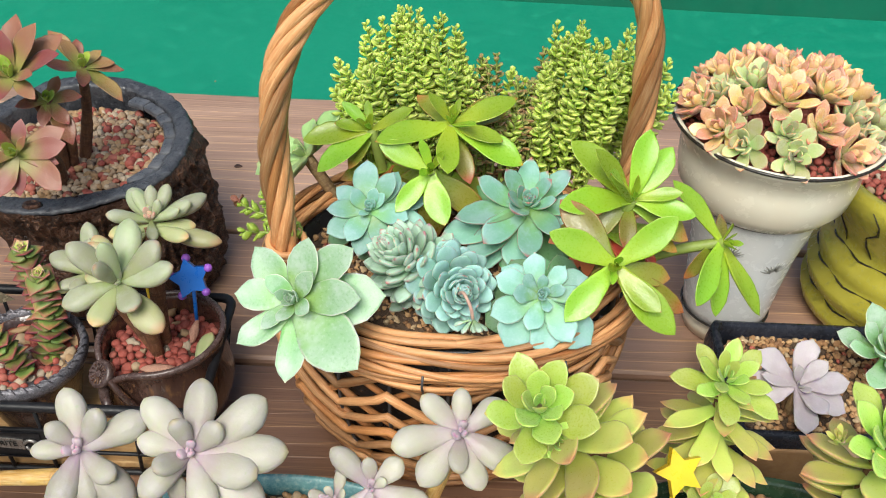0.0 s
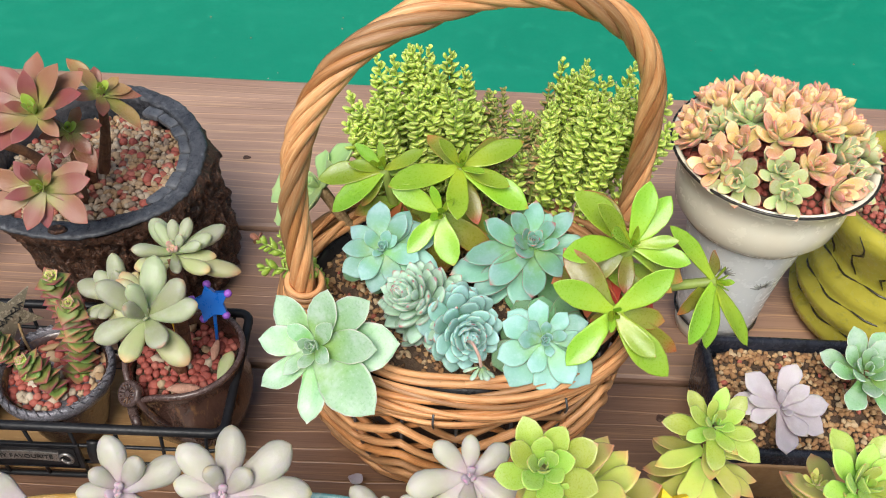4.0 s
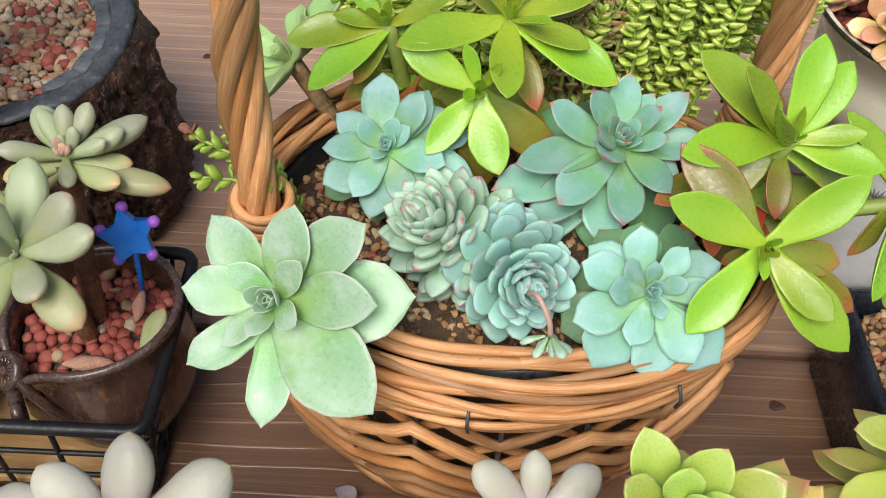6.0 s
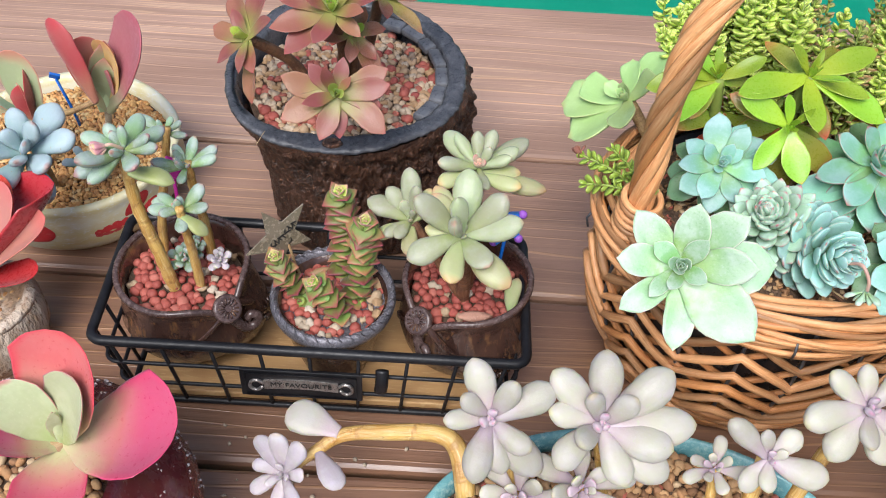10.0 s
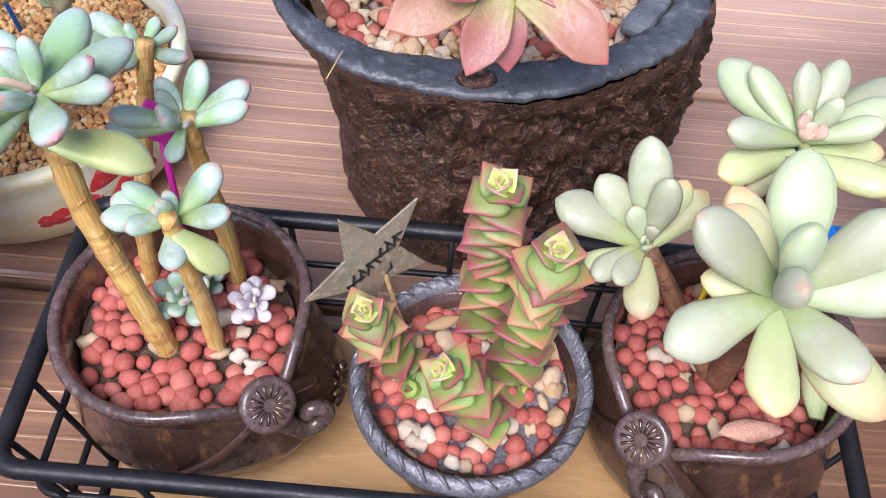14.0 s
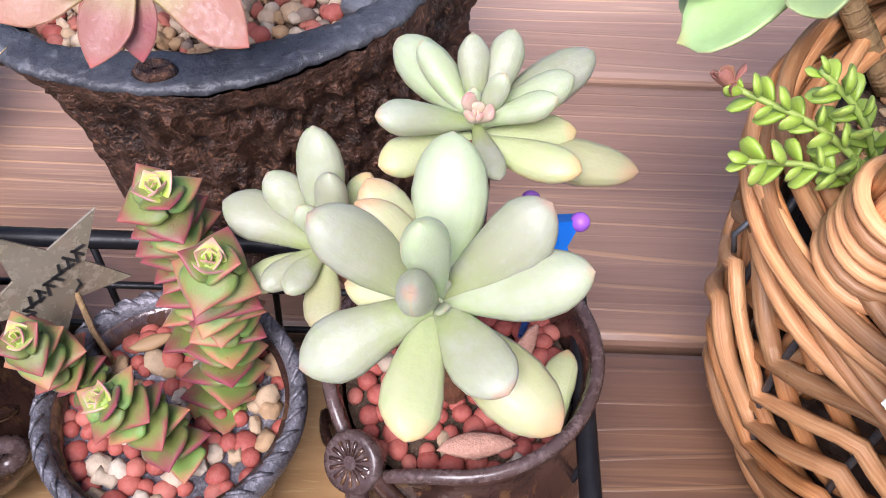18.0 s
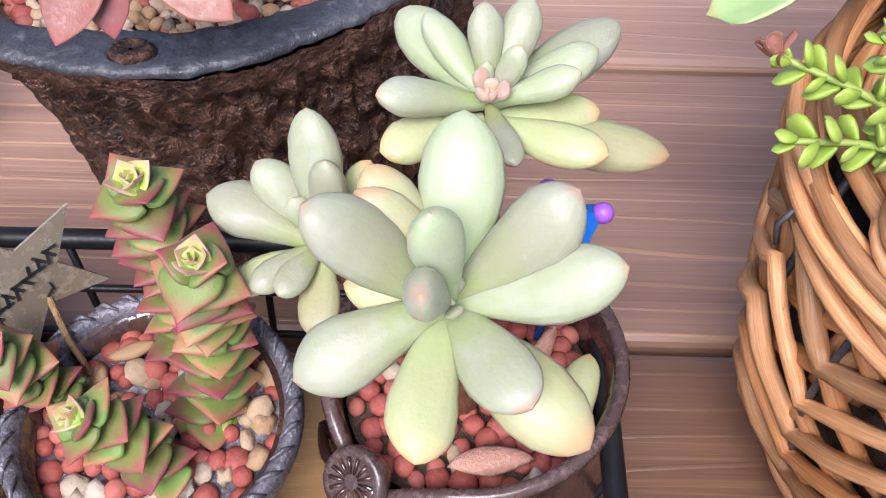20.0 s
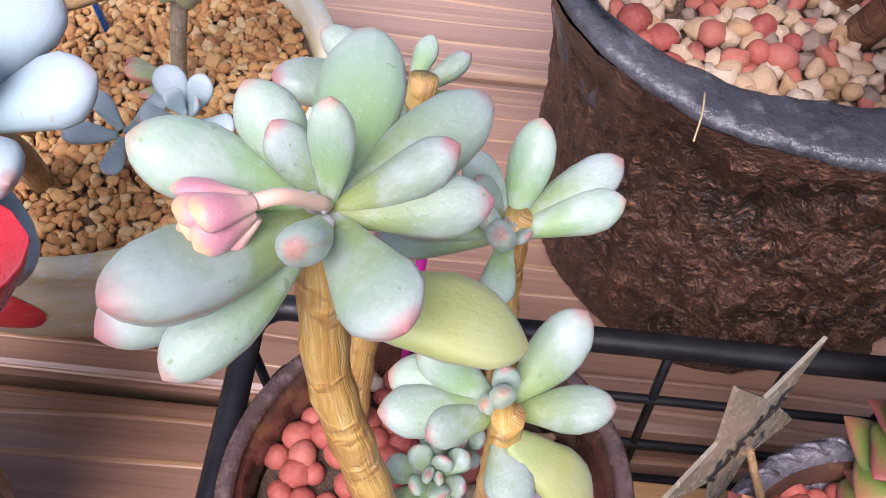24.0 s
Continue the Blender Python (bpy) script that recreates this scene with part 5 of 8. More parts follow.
part("knot_hole", lathe([(0.0005, 0.0006), (0.003, 0.0008), (0.0035, 0.0014), (0.0046, 0.0010), (0.0055, -0.001)][::-1], 20, 1.3, 0.9), BARK, stump, "small dark hole in the rim", m=pose(-0.0085, -0.0900, 0.1412))
ROOT = [(-0.0535, -0.084, 0.1425), (-0.0543, -0.0879, 0.1432), (-0.0551, -0.0917, 0.1432), (-0.057, -0.098, 0.1425)]
FIBRE = rough_mat("dry_root", (0.5, 0.38, 0.2), (0.4, 0.28, 0.14), 200, 0.7, 0.2, 0.0003)
part("root_fibre", tube(spline(ROOT, 5), 0.00022, 5), FIBRE, stump, "pale dry root fibre over the rim")
bed((-0.1605, 0.0335, 0), 0.0685, 0.071, 0.122, 21, MIXED, 0.0028, 0.0050, "mixed pale and red gravel in the stump", dome=0.006, extra=(RED_BALLS, 0.0036, 0.10, "red clay balls among the gravel"), rough=0.19)

# red aeonium heads
AE = (-0.155, 0.02, 0.122)
aeon = thing("aeonium", AE, "red-leaved aeonium with yellow-green hearts in the stump", "succulent")


def to(o, p):
    return (p[0] - o[0], p[1] - o[1], p[2] - o[2])


AE_FRONT, AE_TOP = (-0.155, -0.0595, 0.190), (-0.1599, -0.0274, 0.228)
planned(aeon, AE, AE_FRONT, (0.05, -0.75, 0.65), [(164, 34.8, 6, 1), (-154, 37.3, 4, 1), (-110, 30.1, 4, 1), (-86, 27.1, -4, 1), (-39, 37.9, 4, 1), (10, 32.7, 6, 1), (-14, 27.1, 0, 1), (79, 21.7, 8, 1), (134, 24, 10, 1), (27, 34.3, 2, 1), (-161, 24.2, 30, 0.8), (48, 15.3, 34, 0.8), (118, 22.8, 45, 0.8)], "blade", AEO, cup=0.3, curl=-0.04, wide=1.14, heart=7, heart_size=0.014, seed=1, heart_mat=AEOHEART)
planned(aeon, AE, AE_TOP, (-0.05, -0.45, 0.89), [(93, 39.4, 22, 0.92), (140, 40.7, 14, 0.82), (56, 38.4, 36, 0.86), (48, 40.8, 10, 0.95), (18, 37.7, 20, 0.84), (177, 36.8, 14, 0.84), (-151, 39.3, 6, 0.84), (-126, 39.7, -2, 0.9), (-104, 27, 10, 0.95), (-14, 24.8, 30, 0.85), (103, 28.5, 46, 0.9), (-37, 24, -4, 0.9), (158, 44.7, 2, 0.9), (-168, 19.5, 44, 0.9)], "blade", AEO, cup=0.3, curl=0.02, wide=1.2, heart=7, heart_size=0.016, seed=2, heart_mat=AEOHEART)
planned(aeon, AE, (-0.1348, 0.0201, 0.210), (0.35, -0.15, 0.92), [(52, 20, 20, 0.9), (-6, 18, 20, 0.8), (-39, 22, 10, 0.85), (-48, 28, 2, 0.72), (-92, 37, -8, 0.7), (82, 33.6, 10, 0.7), (-136, 20, 0, 0.9), (91, 22, 30, 0.9), (150, 24, 10, 0.9)], "blade", AEOG, cup=0.3, curl=0.0, wide=1.36, heart=6, heart_size=0.012, seed=3, heart_mat=AEOHEART)
planned(aeon, AE, (-0.1502, -0.0106, 0.200), (0.3, -0.45, 0.84), [(-11, 22, 4, 0.9), (-70, 22, 0, 0.9), (-80, 33.6, -12, 0.8), (179, 20, 4, 0.8), (134, 20, 10, 0.8), (42, 18, 30, 0.9), (-118, 19, -6, 0.9)], "blade", AEOG, cup=0.3, curl=-0.02, wide=1.36, heart=6, heart_size=0.012, seed=4, heart_mat=AEOHEART)
planned(aeon, AE, (-0.2175, -0.0151, 0.195), (-0.6, -0.3, 0.75), [(-152, 31.3, 10, 0.8), (-100, 27, 0, 0.75), (-46, 24, -4, 0.8), (-25, 25, -14, 0.88), (-50, 41.6, -30, 0.65), (167, 40, 10, 0.72), (121, 38, 6, 0.85), (165, 20.7, 30, 0.85), (60, 26, 10, 0.85)], "blade", AEO, cup=0.3, curl=0.0, wide=1.36, heart=6, heart_size=0.013, seed=5, heart_mat=AEOHEART)
for c in (AE_FRONT, AE_TOP, (-0.1348, 0.0201, 0.210), (-0.1502, -0.0106, 0.200), (-0.2175, -0.0151, 0.195)):
    cc = Vector(to(AE, c))
    part("stem", tube(spline([(-0.006 + cc.x * 0.3, 0.006 + cc.y * 0.3, -0.005), (cc.x * 0.6, 0.008 + cc.y * 0.55, cc.z * 0.5), tuple(cc)], 6), [0.0045] * 6 + [0.0038] * 7, 8), STEMRED, aeon)

# ---- willow basket ----
BC = Vector((0.127, -0.098, 0.0))
basket = thing("willow_basket", BC, "round peeled-willow basket with twisted arched handle, planted with succulents", "basket")
RX, RY, RIMZ = 0.113, 0.091, 0.165


def wall_r(z):
    """Share of the rim's radius at a height."""
    return float(np.interp(z, [0, 0.015, 0.05, 0.09, 0.12, 0.14, 0.165], [0.66, 0.75, 0.91, 1.0, 1.01, 0.99, 0.97]))


def on_wall(w, z, out=0.0):
    k = wall_r(z)
    return Vector(((RX * k + out) * math.cos(w), (RY * k + out) * math.sin(w), z))


part("liner", lathe([(0.6, 0.004), (0.68, 0.006), (0.82, 0.05), (0.925, 0.09), (0.965, 0.13), (0.94, 0.15), (0.91, 0.15), (0.9, 0.13)], 48, RX - 0.003, RY - 0.003), LINER, basket, "black plastic liner")
part("base_plate", lathe([(0.62, 0.002), (0.68, 0.003), (0.7, 0.008), (0.5, 0.009)], 40, RX, RY), WICKERDARK, basket)
rb = random.Random(8)
WAVES = 10


def zig(x):
    """A sharp zigzag between -1 and 1."""
    return math.asin(max(-1.0, min(1.0, math.sin(x)))) / (math.pi / 2)


def weaver(z0, amp, phase, out, r, mat=WICKER, inout=0.0012, seedv=0.0, step=6):
    """One rod round the wall; its kinks fall on points of the path."""
    pts, rad, n = [], [], WAVES * 2 * step
    for i in range(n):
        w = 2 * math.pi * i / n
        x = WAVES * w + math.pi / 2 + phase
        k = 2 * math.pi * (i // step) / (2 * WAVES)
        z = z0 + amp * zig(x) * (1 + 0.12 * math.sin(5 * k + seedv)) + 0.0014 * math.sin(3 * w + seedv) + 0.0008 * math.sin(7 * w + seedv * 2)
        pts.append(on_wall(w, z, out + inout * math.sin(x)))
        rad.append(r * (1 + 0.12 * math.sin(2 * w + seedv * 3) + 0.05 * math.sin(31 * w + seedv)))
    part("weaver", tube(pts, rad, 8, True), mat, basket)


# thin dark wire spokes behind the kinks
for k in range(2 * WAVES):
    w = math.pi * k / WAVES
    part("wire_spoke", tube([on_wall(w, 0.008 + 0.145 * i / 7, -0.0016) for i in range(8)], 0.0012, 6), SPOKE, basket, "dark wire spoke")
# foot band: level rows
for j in range(5):
    weaver(0.005 + j * 0.0062, 0.0007, j * math.pi, 0.0012 + 0.0008 * (j % 2), rb.uniform(0.0024, 0.0030), seedv=j * 1.9, mat=WICKER if j % 2 else WICKERDARK)
# open rows of nested chevrons over a slighter set that leans the other way
for j in range(6):
    weaver(0.036 + j * 0.0175, 0.0125, 0.0, 0.0012, rb.uniform(0.0025, 0.0030), seedv=j * 0.9, mat=WICKERDARK if j == 2 else WICKER)
for j in range(4):
    weaver(0.048 + j * 0.0235, 0.0125, math.pi, -0.0034, rb.uniform(0.0022, 0.0026), seedv=j * 2.1 + 0.5, mat=WICKERDARK)
# rim: a rolled band of long rods, sweeping over one another in slow arcs
for j in range(12):
    f = j / 11
    z0 = 0.1345 + 0.0235 * f
    bulge = 0.0046 * math.sin(f * math.pi * 0.85) + 0.0026
    pts = []
    ph = rb.uniform(0, 6)
    for i in range(120):
        w = 2 * math.pi * i / 120
        z = z0 + 0.0032 * math.sin(2 * w + ph) + 0.0022 * math.sin(3 * w + ph * 2)
        pts.append(on_wall(w, min(z, 0.160), bulge + 0.0020 * math.sin(4 * w + ph * 1.7)))
    part("rim_rod", tube(pts, [0.0021 + 0.0004 * math.sin(4.0 * math.pi * i / 120 + ph) for i in range(120)], 8, True), WICKER if j % 4 else WICKERDARK, basket)
for j in range(3):
    pts = []
    ph = rb.uniform(0, 6)
    for i in range(110):
        w = 2 * math.pi * i / 110
        pts.append(on_wall(w, 0.157 + 0.0022 * math.sin(5 * w + ph), -0.003 - j * 0.0025 + 0.0015 * math.sin(8 * w + ph)))
    part("rim_rod", tube(pts, 0.0024, 8, True), WICKER, basket)
# dark wire ties on the rim
for k in range(9):
    w = 0.4 + 2 * math.pi * k / 9
    part("tie", tube([on_wall(w, 0.147, 0.0095), on_wall(w, 0.140, 0.0120), on_wall(w + 0.005, 0.133, 0.0095)], 0.0008, 6), SPOKE, basket)
# handle: twisted rods along an arch
LF, RF = Vector((0.0275, -0.1235, 0.15)) - BC, Vector((0.240, -0.045, 0.15)) - BC
span = RF - LF
mids = (LF + RF) / 2
hdir = Vector((span.x, span.y, 0)).normalized()
hn = Vector((-hdir.y, hdir.x, 0))
half = Vector((span.x, span.y, 0)).length / 2
arch = []
for s, z in ((-0.985, 0.10), (-1.0, 0.15), (-1.015, 0.205), (-1.01, 0.255), (-0.935, 0.300), (-0.72, 0.337), (-0.38, 0.358), (0, 0.364), (0.38, 0.356), (0.72, 0.333), (0.94, 0.296), (1.0, 0.25), (1.01, 0.2), (1.0, 0.15), (0.985, 0.1)):
    p = mids + hdir * (half * s)
    arch.append(Vector((p.x, p.y, z)))
arch = spline(arch, 12)
NA = len(arch)
for j in range(6):
    pts = []
    for i, p in enumerate(arch):
        d = (arch[min(NA - 1, i + 1)] - arch[max(0, i - 1)]).normalized()
        side = hn
        up = d.cross(side).normalized()
        a = 2 * math.pi * j / 6 + i * 0.20
        rr = 0.0053 * (1 + 0.1 * math.sin(i * 0.15 + j * 2))
        pts.append(p + (side * math.cos(a) + up * math.sin(a)) * rr)
    part("handle_rod", tube(pts, 0.0029 + 0.0004 * (j % 3), 8), WICKER if j != 3 else WICKERDARK, basket)
for foot, sgn in ((0, 1), (1, -1)):
    c = mids + hdir * (half * (-1 if foot == 0 else 1))
    for t in range(6):
        pts = []
        for i in range(22):
            a = 2 * math.pi * i / 22
            pts.append(Vector((c.x, c.y, 0.158 + t * 0.0042 + 0.002 * math.sin(a))) + (hdir * math.cos(a) + hn * math.sin(a)) * (0.0128 - 0.0004 * t))
        part("binding", tube(pts, 0.0021, 6, True), WICKER, basket)
bed((BC.x, BC.y, 0), RX * 0.88, RY * 0.88, 0.139, 31, TAN_GRIT, 0.0014, 0.0036, "fine brown grit on the soil in the basket", dome=0.014, rough=0.3, keep=0.5)
rl = random.Random(55)
litter = thing("root_litter", (BC.x, BC.y, 0.152), "dry brown root fibres and bark shreds on the basket soil", "plant litter")
for k in range(70):
    w, rr = rl.uniform(0, 2 * math.pi), 0.9 * math.sqrt(rl.random())
    x, y = 0.080 * rr * math.cos(w), 0.064 * rr * math.sin(w)
    a, L = rl.uniform(0, 6.28), rl.uniform(0.008, 0.022)
    z = 0.001 - 0.012 * rr * rr
    pts = [(x, y, z), (x + 0.5 * L * math.cos(a), y + 0.5 * L * math.sin(a), z + rl.uniform(0.001, 0.005)), (x + L * math.cos(a + rl.uniform(-0.7, 0.7)), y + L * math.sin(a + rl.uniform(-0.7, 0.7)), z + rl.uniform(-0.001, 0.003))]
    part("fibre", tube(spline(pts, 4), rl.uniform(0.0003, 0.0009), 5), FIBRE if k % 3 else STEMRED, litter)


# ---- plants in the basket ----
def stalk(p, foot, centre, axis, r=0.004, mat=STEM):
    a = Vector(axis).normalized()
    c = Vector(to(foot, centre))
    part("stem", tube(spline([(0, 0, -0.006), c * 0.5 + Vector((0, 0, -0.003)), c - a * 0.002], 5), r, 8), mat, p)


def planted(label, foot, centre, axis, rows, shape, mat, name="echeveria", skirt=None, **kw):
    """A rosette in the basket. skirt: count, length in mm and first turn of the older leaves under it."""
    p = thing(name, foot, label, "succulent", "succulents in the basket")
    planned(p, foot, centre, axis, rows, shape, mat, **kw)
    if skirt:
        n, L, turn = skirt
        rng = random.Random(n + turn)
        old = [(turn + 360 * k / n + rng.uniform(-12, 12), L * rng.uniform(0.82, 1.1), rng.uniform(-32, -12), rng.uniform(0.95, 1.2)) for k in range(n)]
        planned(p, foot, Vector(centre) - Vector(axis).normalized() * 0.007, axis, old, shape, AQUAOLD, cup=0.3, curl=0.05, wide=1.05, name="old_leaves", seed=n)
    stalk(p, foot, centre, axis)
    return p


planted("large pale mint rosette with cream leaf margins", (0.070, -0.135, 0.152), (0.041, -0.178, 0.183), (-0.25, -0.6, 0.76), [(-125, 39.3, 4, 0.84), (-167, 33.9, 10, 1.1), (147, 38, 8, 1), (93, 34.8, 14, 1.1), (56, 43.8, 8, 1), (22, 49.4, -8, 1.2), (17, 40, 10, 1), (-26, 53, 2, 1.2), (-76, 44.4, 0, 0.8), (158, 20.5, 30, 1.1), (62, 22.4, 34, 1), (-15, 19.8, 40, 1), (-96, 16.8, 36, 1), (-115, 23.9, 18, 0.8)], "point", MINT, cup=0.32, curl=0.1, wide=1.0, thick=0.8, heart=10, heart_size=0.0145, seed=1)
planted("blue-green open rosette with pointed leaves", (0.080, -0.085, 0.155), (0.0751, -0.099, 0.187), (-0.08, -0.5, 0.85), [(102, 30, 14, 1.1), (63, 26.2, 18, 0.95), (156, 24.8, 8, 1.05), (-167, 25.9, 10, 0.95), (-139, 29.7, 4, 1.1), (-112, 24.8, 6, 1.05), (-12, 26.2, 14, 1.05), (-11, 38.4, -8, 1), (25, 36.1, -8, 1.1), (-57, 25.1, -4, 1), (-95, 29.5, -10, 1), (67, 30.5, -6, 1), (147, 15.9, 30, 1.2), (37, 15.4, 45, 0.95), (69, 15.1, 52, 1), (-114, 11.4, 45, 1), (46, 30.5, -12, 1)], "point", AQUA, cup=0.25, curl=0.14, wide=1.05, heart=9, heart_size=0.010, seed=2, skirt=(9, 33, 20))
planted("blue-green upright rosette with red leaf tips", (0.172, -0.075, 0.155), (0.171, -0.0918, 0.190), (-0.02, -0.42, 0.9), [(165, 34.4, 24, 0.9), (136, 25.5, 38, 0.95), (91, 27.8, 34, 1.05), (36, 32.6, 22, 0.9), (33, 22.5, 48, 0.9), (-12, 20.8, 40, 0.95), (-163, 24, 58, 0.9), (-34, 14, 60, 0.9), (143, 16.8, 66, 0.9), (5, 34.9, 2, 0.9), (-24, 27.8, -10, 0.95), (-157, 46.4, 12, 0.76), (-156, 54.6, -6, 0.8), (-128, 41, 12, 0.9), (-50, 30.1, 14, 0.9), (-121, 24, 46, 1.15), (-90, 36.3, 6, 0.95), (-97, 42.1, -8, 0.95), (-135, 50, -8, 0.78), (-129, 52, -20, 0.8), (56, 22.8, 30, 0.9)], "point", TIPPED, cup=0.5, curl=0.42, wide=0.96, heart=9, heart_size=0.015, seed=3, skirt=(10, 40, 5))
planted("flat aqua rosette with blunt leaves", (0.172, -0.135, 0.152), (0.1765, -0.162, 0.179), (0.03, -0.62, 0.78), [(98, 24.2, 8, 1.04), (51, 21.2, 12, 0.94), (21, 28.6, 2, 1.04), (3, 24.1, 6, 0.85), (132, 15.9, 24, 0.94), (158, 27.6, 8, 1.04), (-158, 30.3, 2, 1.04), (142, 27.3, -10, 1.04), (-112, 21.3, 10, 1.04), (-126, 34.7, -8, 1.13), (-58, 30.6, 4, 1.04), (-42, 39.8, -12, 1.13), (-89, 32.1, -4, 1.04), (-179, 18.1, 26, 1.13), (14, 14.9, 30, 0.94), (88, 13.2, 38, 0.94), (-73, 12.3, 34, 0.94)], "spoon", AQUA, cup=0.25, curl=0.12, wide=1.0, heart=9, heart_size=0.010, seed=4, skirt=(9, 34, 10))
planted("pale green cupped rosette leaning over the rim", (0.056, -0.05, 0.15), (0.0265, -0.0384, 0.183), (-0.65, -0.2, 0.75), [(-150, 36.5, 10, 1), (-129, 47.6, 5, 1), (-98, 45.3, 0, 1), (-22, 32.7, 25, 1), (66, 28.1, 25, 1), (141, 26.7, 10, 1), (-159, 18, 40, 1), (111, 37.6, 0, 1), (-129, 47.6, -8, 1)], "spoon", leaf_mat("celery_leaf", (0.3, 0.44, 0.16), (0.34, 0.46, 0.16), (0.44, 0.42, 0.16), 0.9, edge=(0.48, 0.54, 0.24), edge_from=0.88, rough=0.42, powder=0.3), cup=0.45, curl=0.2, wide=1.1, heart=7, heart_size=0.013, seed=5)
sp = thing("echeveria", (0.118, -0.115, 0.15), "long grey-blue head of packed small leaves with a pink bud", "succulent", "succulents in the basket")
spire(sp, to((0.118, -0.115, 0.15), (0.1205, -0.126, 0.154)), to((0.118, -0.115, 0.15), (0.1325, -0.1715, 0.189)), 92, 0.0270, "short", GREYB, e0=84, e1=20, cup=0.12, curl=0.18, wide=0.84, thick=0.9, seed=11, tipfull=0.7, taper=1.0)
part("bud_stalk", tube(spline([(0.012, -0.058, 0.038), (0.0145, -0.066, 0.046), (0.0185, -0.0715, 0.041), (0.020, -0.073, 0.034)], 6), 0.0010, 7), PETAL, sp, "pink drooping bud stalk")
rosette(sp, (0.0202, -0.0735, 0.031), (0.1, -0.5, -0.85), 13, 0.0100, "bean", FROST, e0=70, e1=15, seed=12, name="bud")
sp2 = thing("echeveria", (0.105, -0.118, 0.15), "frosted long head of packed small leaves", "succulent", "succulents in the basket")
spire(sp2, to((0.105, -0.118, 0.15), (0.112, -0.122, 0.154)), to((0.105, -0.118, 0.15), (0.0895, -0.145, 0.198)), 92, 0.0280, "scale", FROST, e0=84, e1=20, cup=0.10, curl=0.2, wide=0.92, thick=1.15, seed=13, tipfull=0.75, taper=1.0)


def lime_plant(label, foot, heads):
    """Heads: centre, axis, rows of fresh leaves, rows of old leaves."""
    p = thing("aeonium", foot, label, "succulent", "succulents in the basket")
    for c, ax, fresh, old in heads:
        planned(p, foot, c, ax, fresh, "lime", LIME, cup=0.5, curl=0.06, wide=1.04, heart=5, heart_size=0.014, seed=len(fresh))
        planned(p, foot, Vector(c) - Vector(ax).normalized() * 0.006, ax, old, "lime", LIMEOLD, cup=0.5, curl=-0.1, wide=1.05, name="old_leaves", seed=len(old))
        cc = Vector(to(foot, c))
        part("stem", tube(spline([(0, 0, -0.008), cc * 0.5, cc], 5), 0.0034, 8), STEMGREEN, p)
    loose_leaves(p, [((0, 0, 0.02), (0.022, -0.012, 0.012), 20), ((0, 0, 0.018), (-0.02, -0.018, 0.01), -20), ((0, 0, 0.016), (0.004, 0.022, 0.01), 0), ((0, 0, 0.03), (-0.012, -0.034, 0.022), 30), ((0, 0, 0.028), (0.02, -0.03, 0.018), -30)], "lime", REDOLD, 0.5, -0.1, 0.9)
    loose_leaves(p, [((0, 0, 0.03), (0.03, -0.02, 0.028), 10), ((0, 0, 0.03), (-0.032, -0.014, 0.03), -10), ((0, 0, 0.028), (-0.004, -0.036, 0.014), 0)], "lime", LIMEOLD, 0.5, -0.1, 1.15)
    return p


lime_plant("bright lime-green rosettes of glossy long leaves", (0.12, -0.055, 0.155), [
    ((0.1229, -0.0611, 0.2265), (0.1, -0.3, 0.95), [(7, 43.7, 14, 1), (-45, 34.5, 12, 1), (-47, 50.4, 0, 1), (-110, 40, 4, 1), (134, 23.7, 40, 1), (-174, 49.3, 0, 1), (56, 16.5, 55, 0.7), (-66, 25.9, 45, 0.7)], [(113, 33.5, 0, 1), (-84, 36, -16, 1), (25, 48.9, -10, 1)]),
    ((0.111, -0.0869, 0.2085), (-0.05, -0.75, 0.6), [(156, 35.5, 10, 1), (-125, 32.5, 10, 1), (56, 20.3, 50, 0.6), (111, 21.3, 30, 0.8), (-70, 34, 6, 1.25)], [(156, 37, -8, 1), (-35, 44, -18, 1), (-85, 43.9, -18, 1)])])
lime_plant("lime-green rosette of long leaves beside the handle", (0.085, -0.05, 0.155), [
    ((0.0727, -0.0559, 0.2165), (-0.2, -0.4, 0.9), [(-147, 43.3, 6, 1), (-112, 43.1, 4, 1), (117, 18.2, 42, 0.8), (44, 28.9, 12, 1), (166, 24.7, 36, 0.8), (-160, 22.9, 20, 1)], [(-104, 26, -12, 1), (32, 20.4, -14, 1)])])
lime_plant("tall lime-green rosettes of glossy leaves hanging over the rim", (0.215, -0.105, 0.155), [
    ((0.2296, -0.1102, 0.211), (0.1, -0.45, 0.88), [(134, 49.2, 16, 1), (143, 43.3, 42, 0.8), (70, 41.2, 34, 1), (43, 39, 18, 1), (-176, 46.5, 8, 1), (-27, 37.2, 8, 1), (-6, 28.5, 20, 0.8), (-169, 56, 60, 0.6), (86, 16.9, 66, 0.6)], [(113, 47.1, -8, 1), (-106, 28.4, -6, 1), (-32, 42.6, -14, 1), (-147, 31.3, -22, 1)]),
    ((0.2174, -0.1512, 0.1945), (-0.02, -0.72, 0.65), [(158, 42.7, 14, 1), (42, 43.2, 14, 1), (-129, 42.7, 8, 1), (-44, 35.5, 10, 1), (-46, 51, -2, 1), (-104, 14.8, 42, 0.8)], [(132, 47.5, -4, 1), (-29, 52.8, -18, 0.7), (-8, 35.2, -14, 1), (-146, 15.4, -20, 1)])])
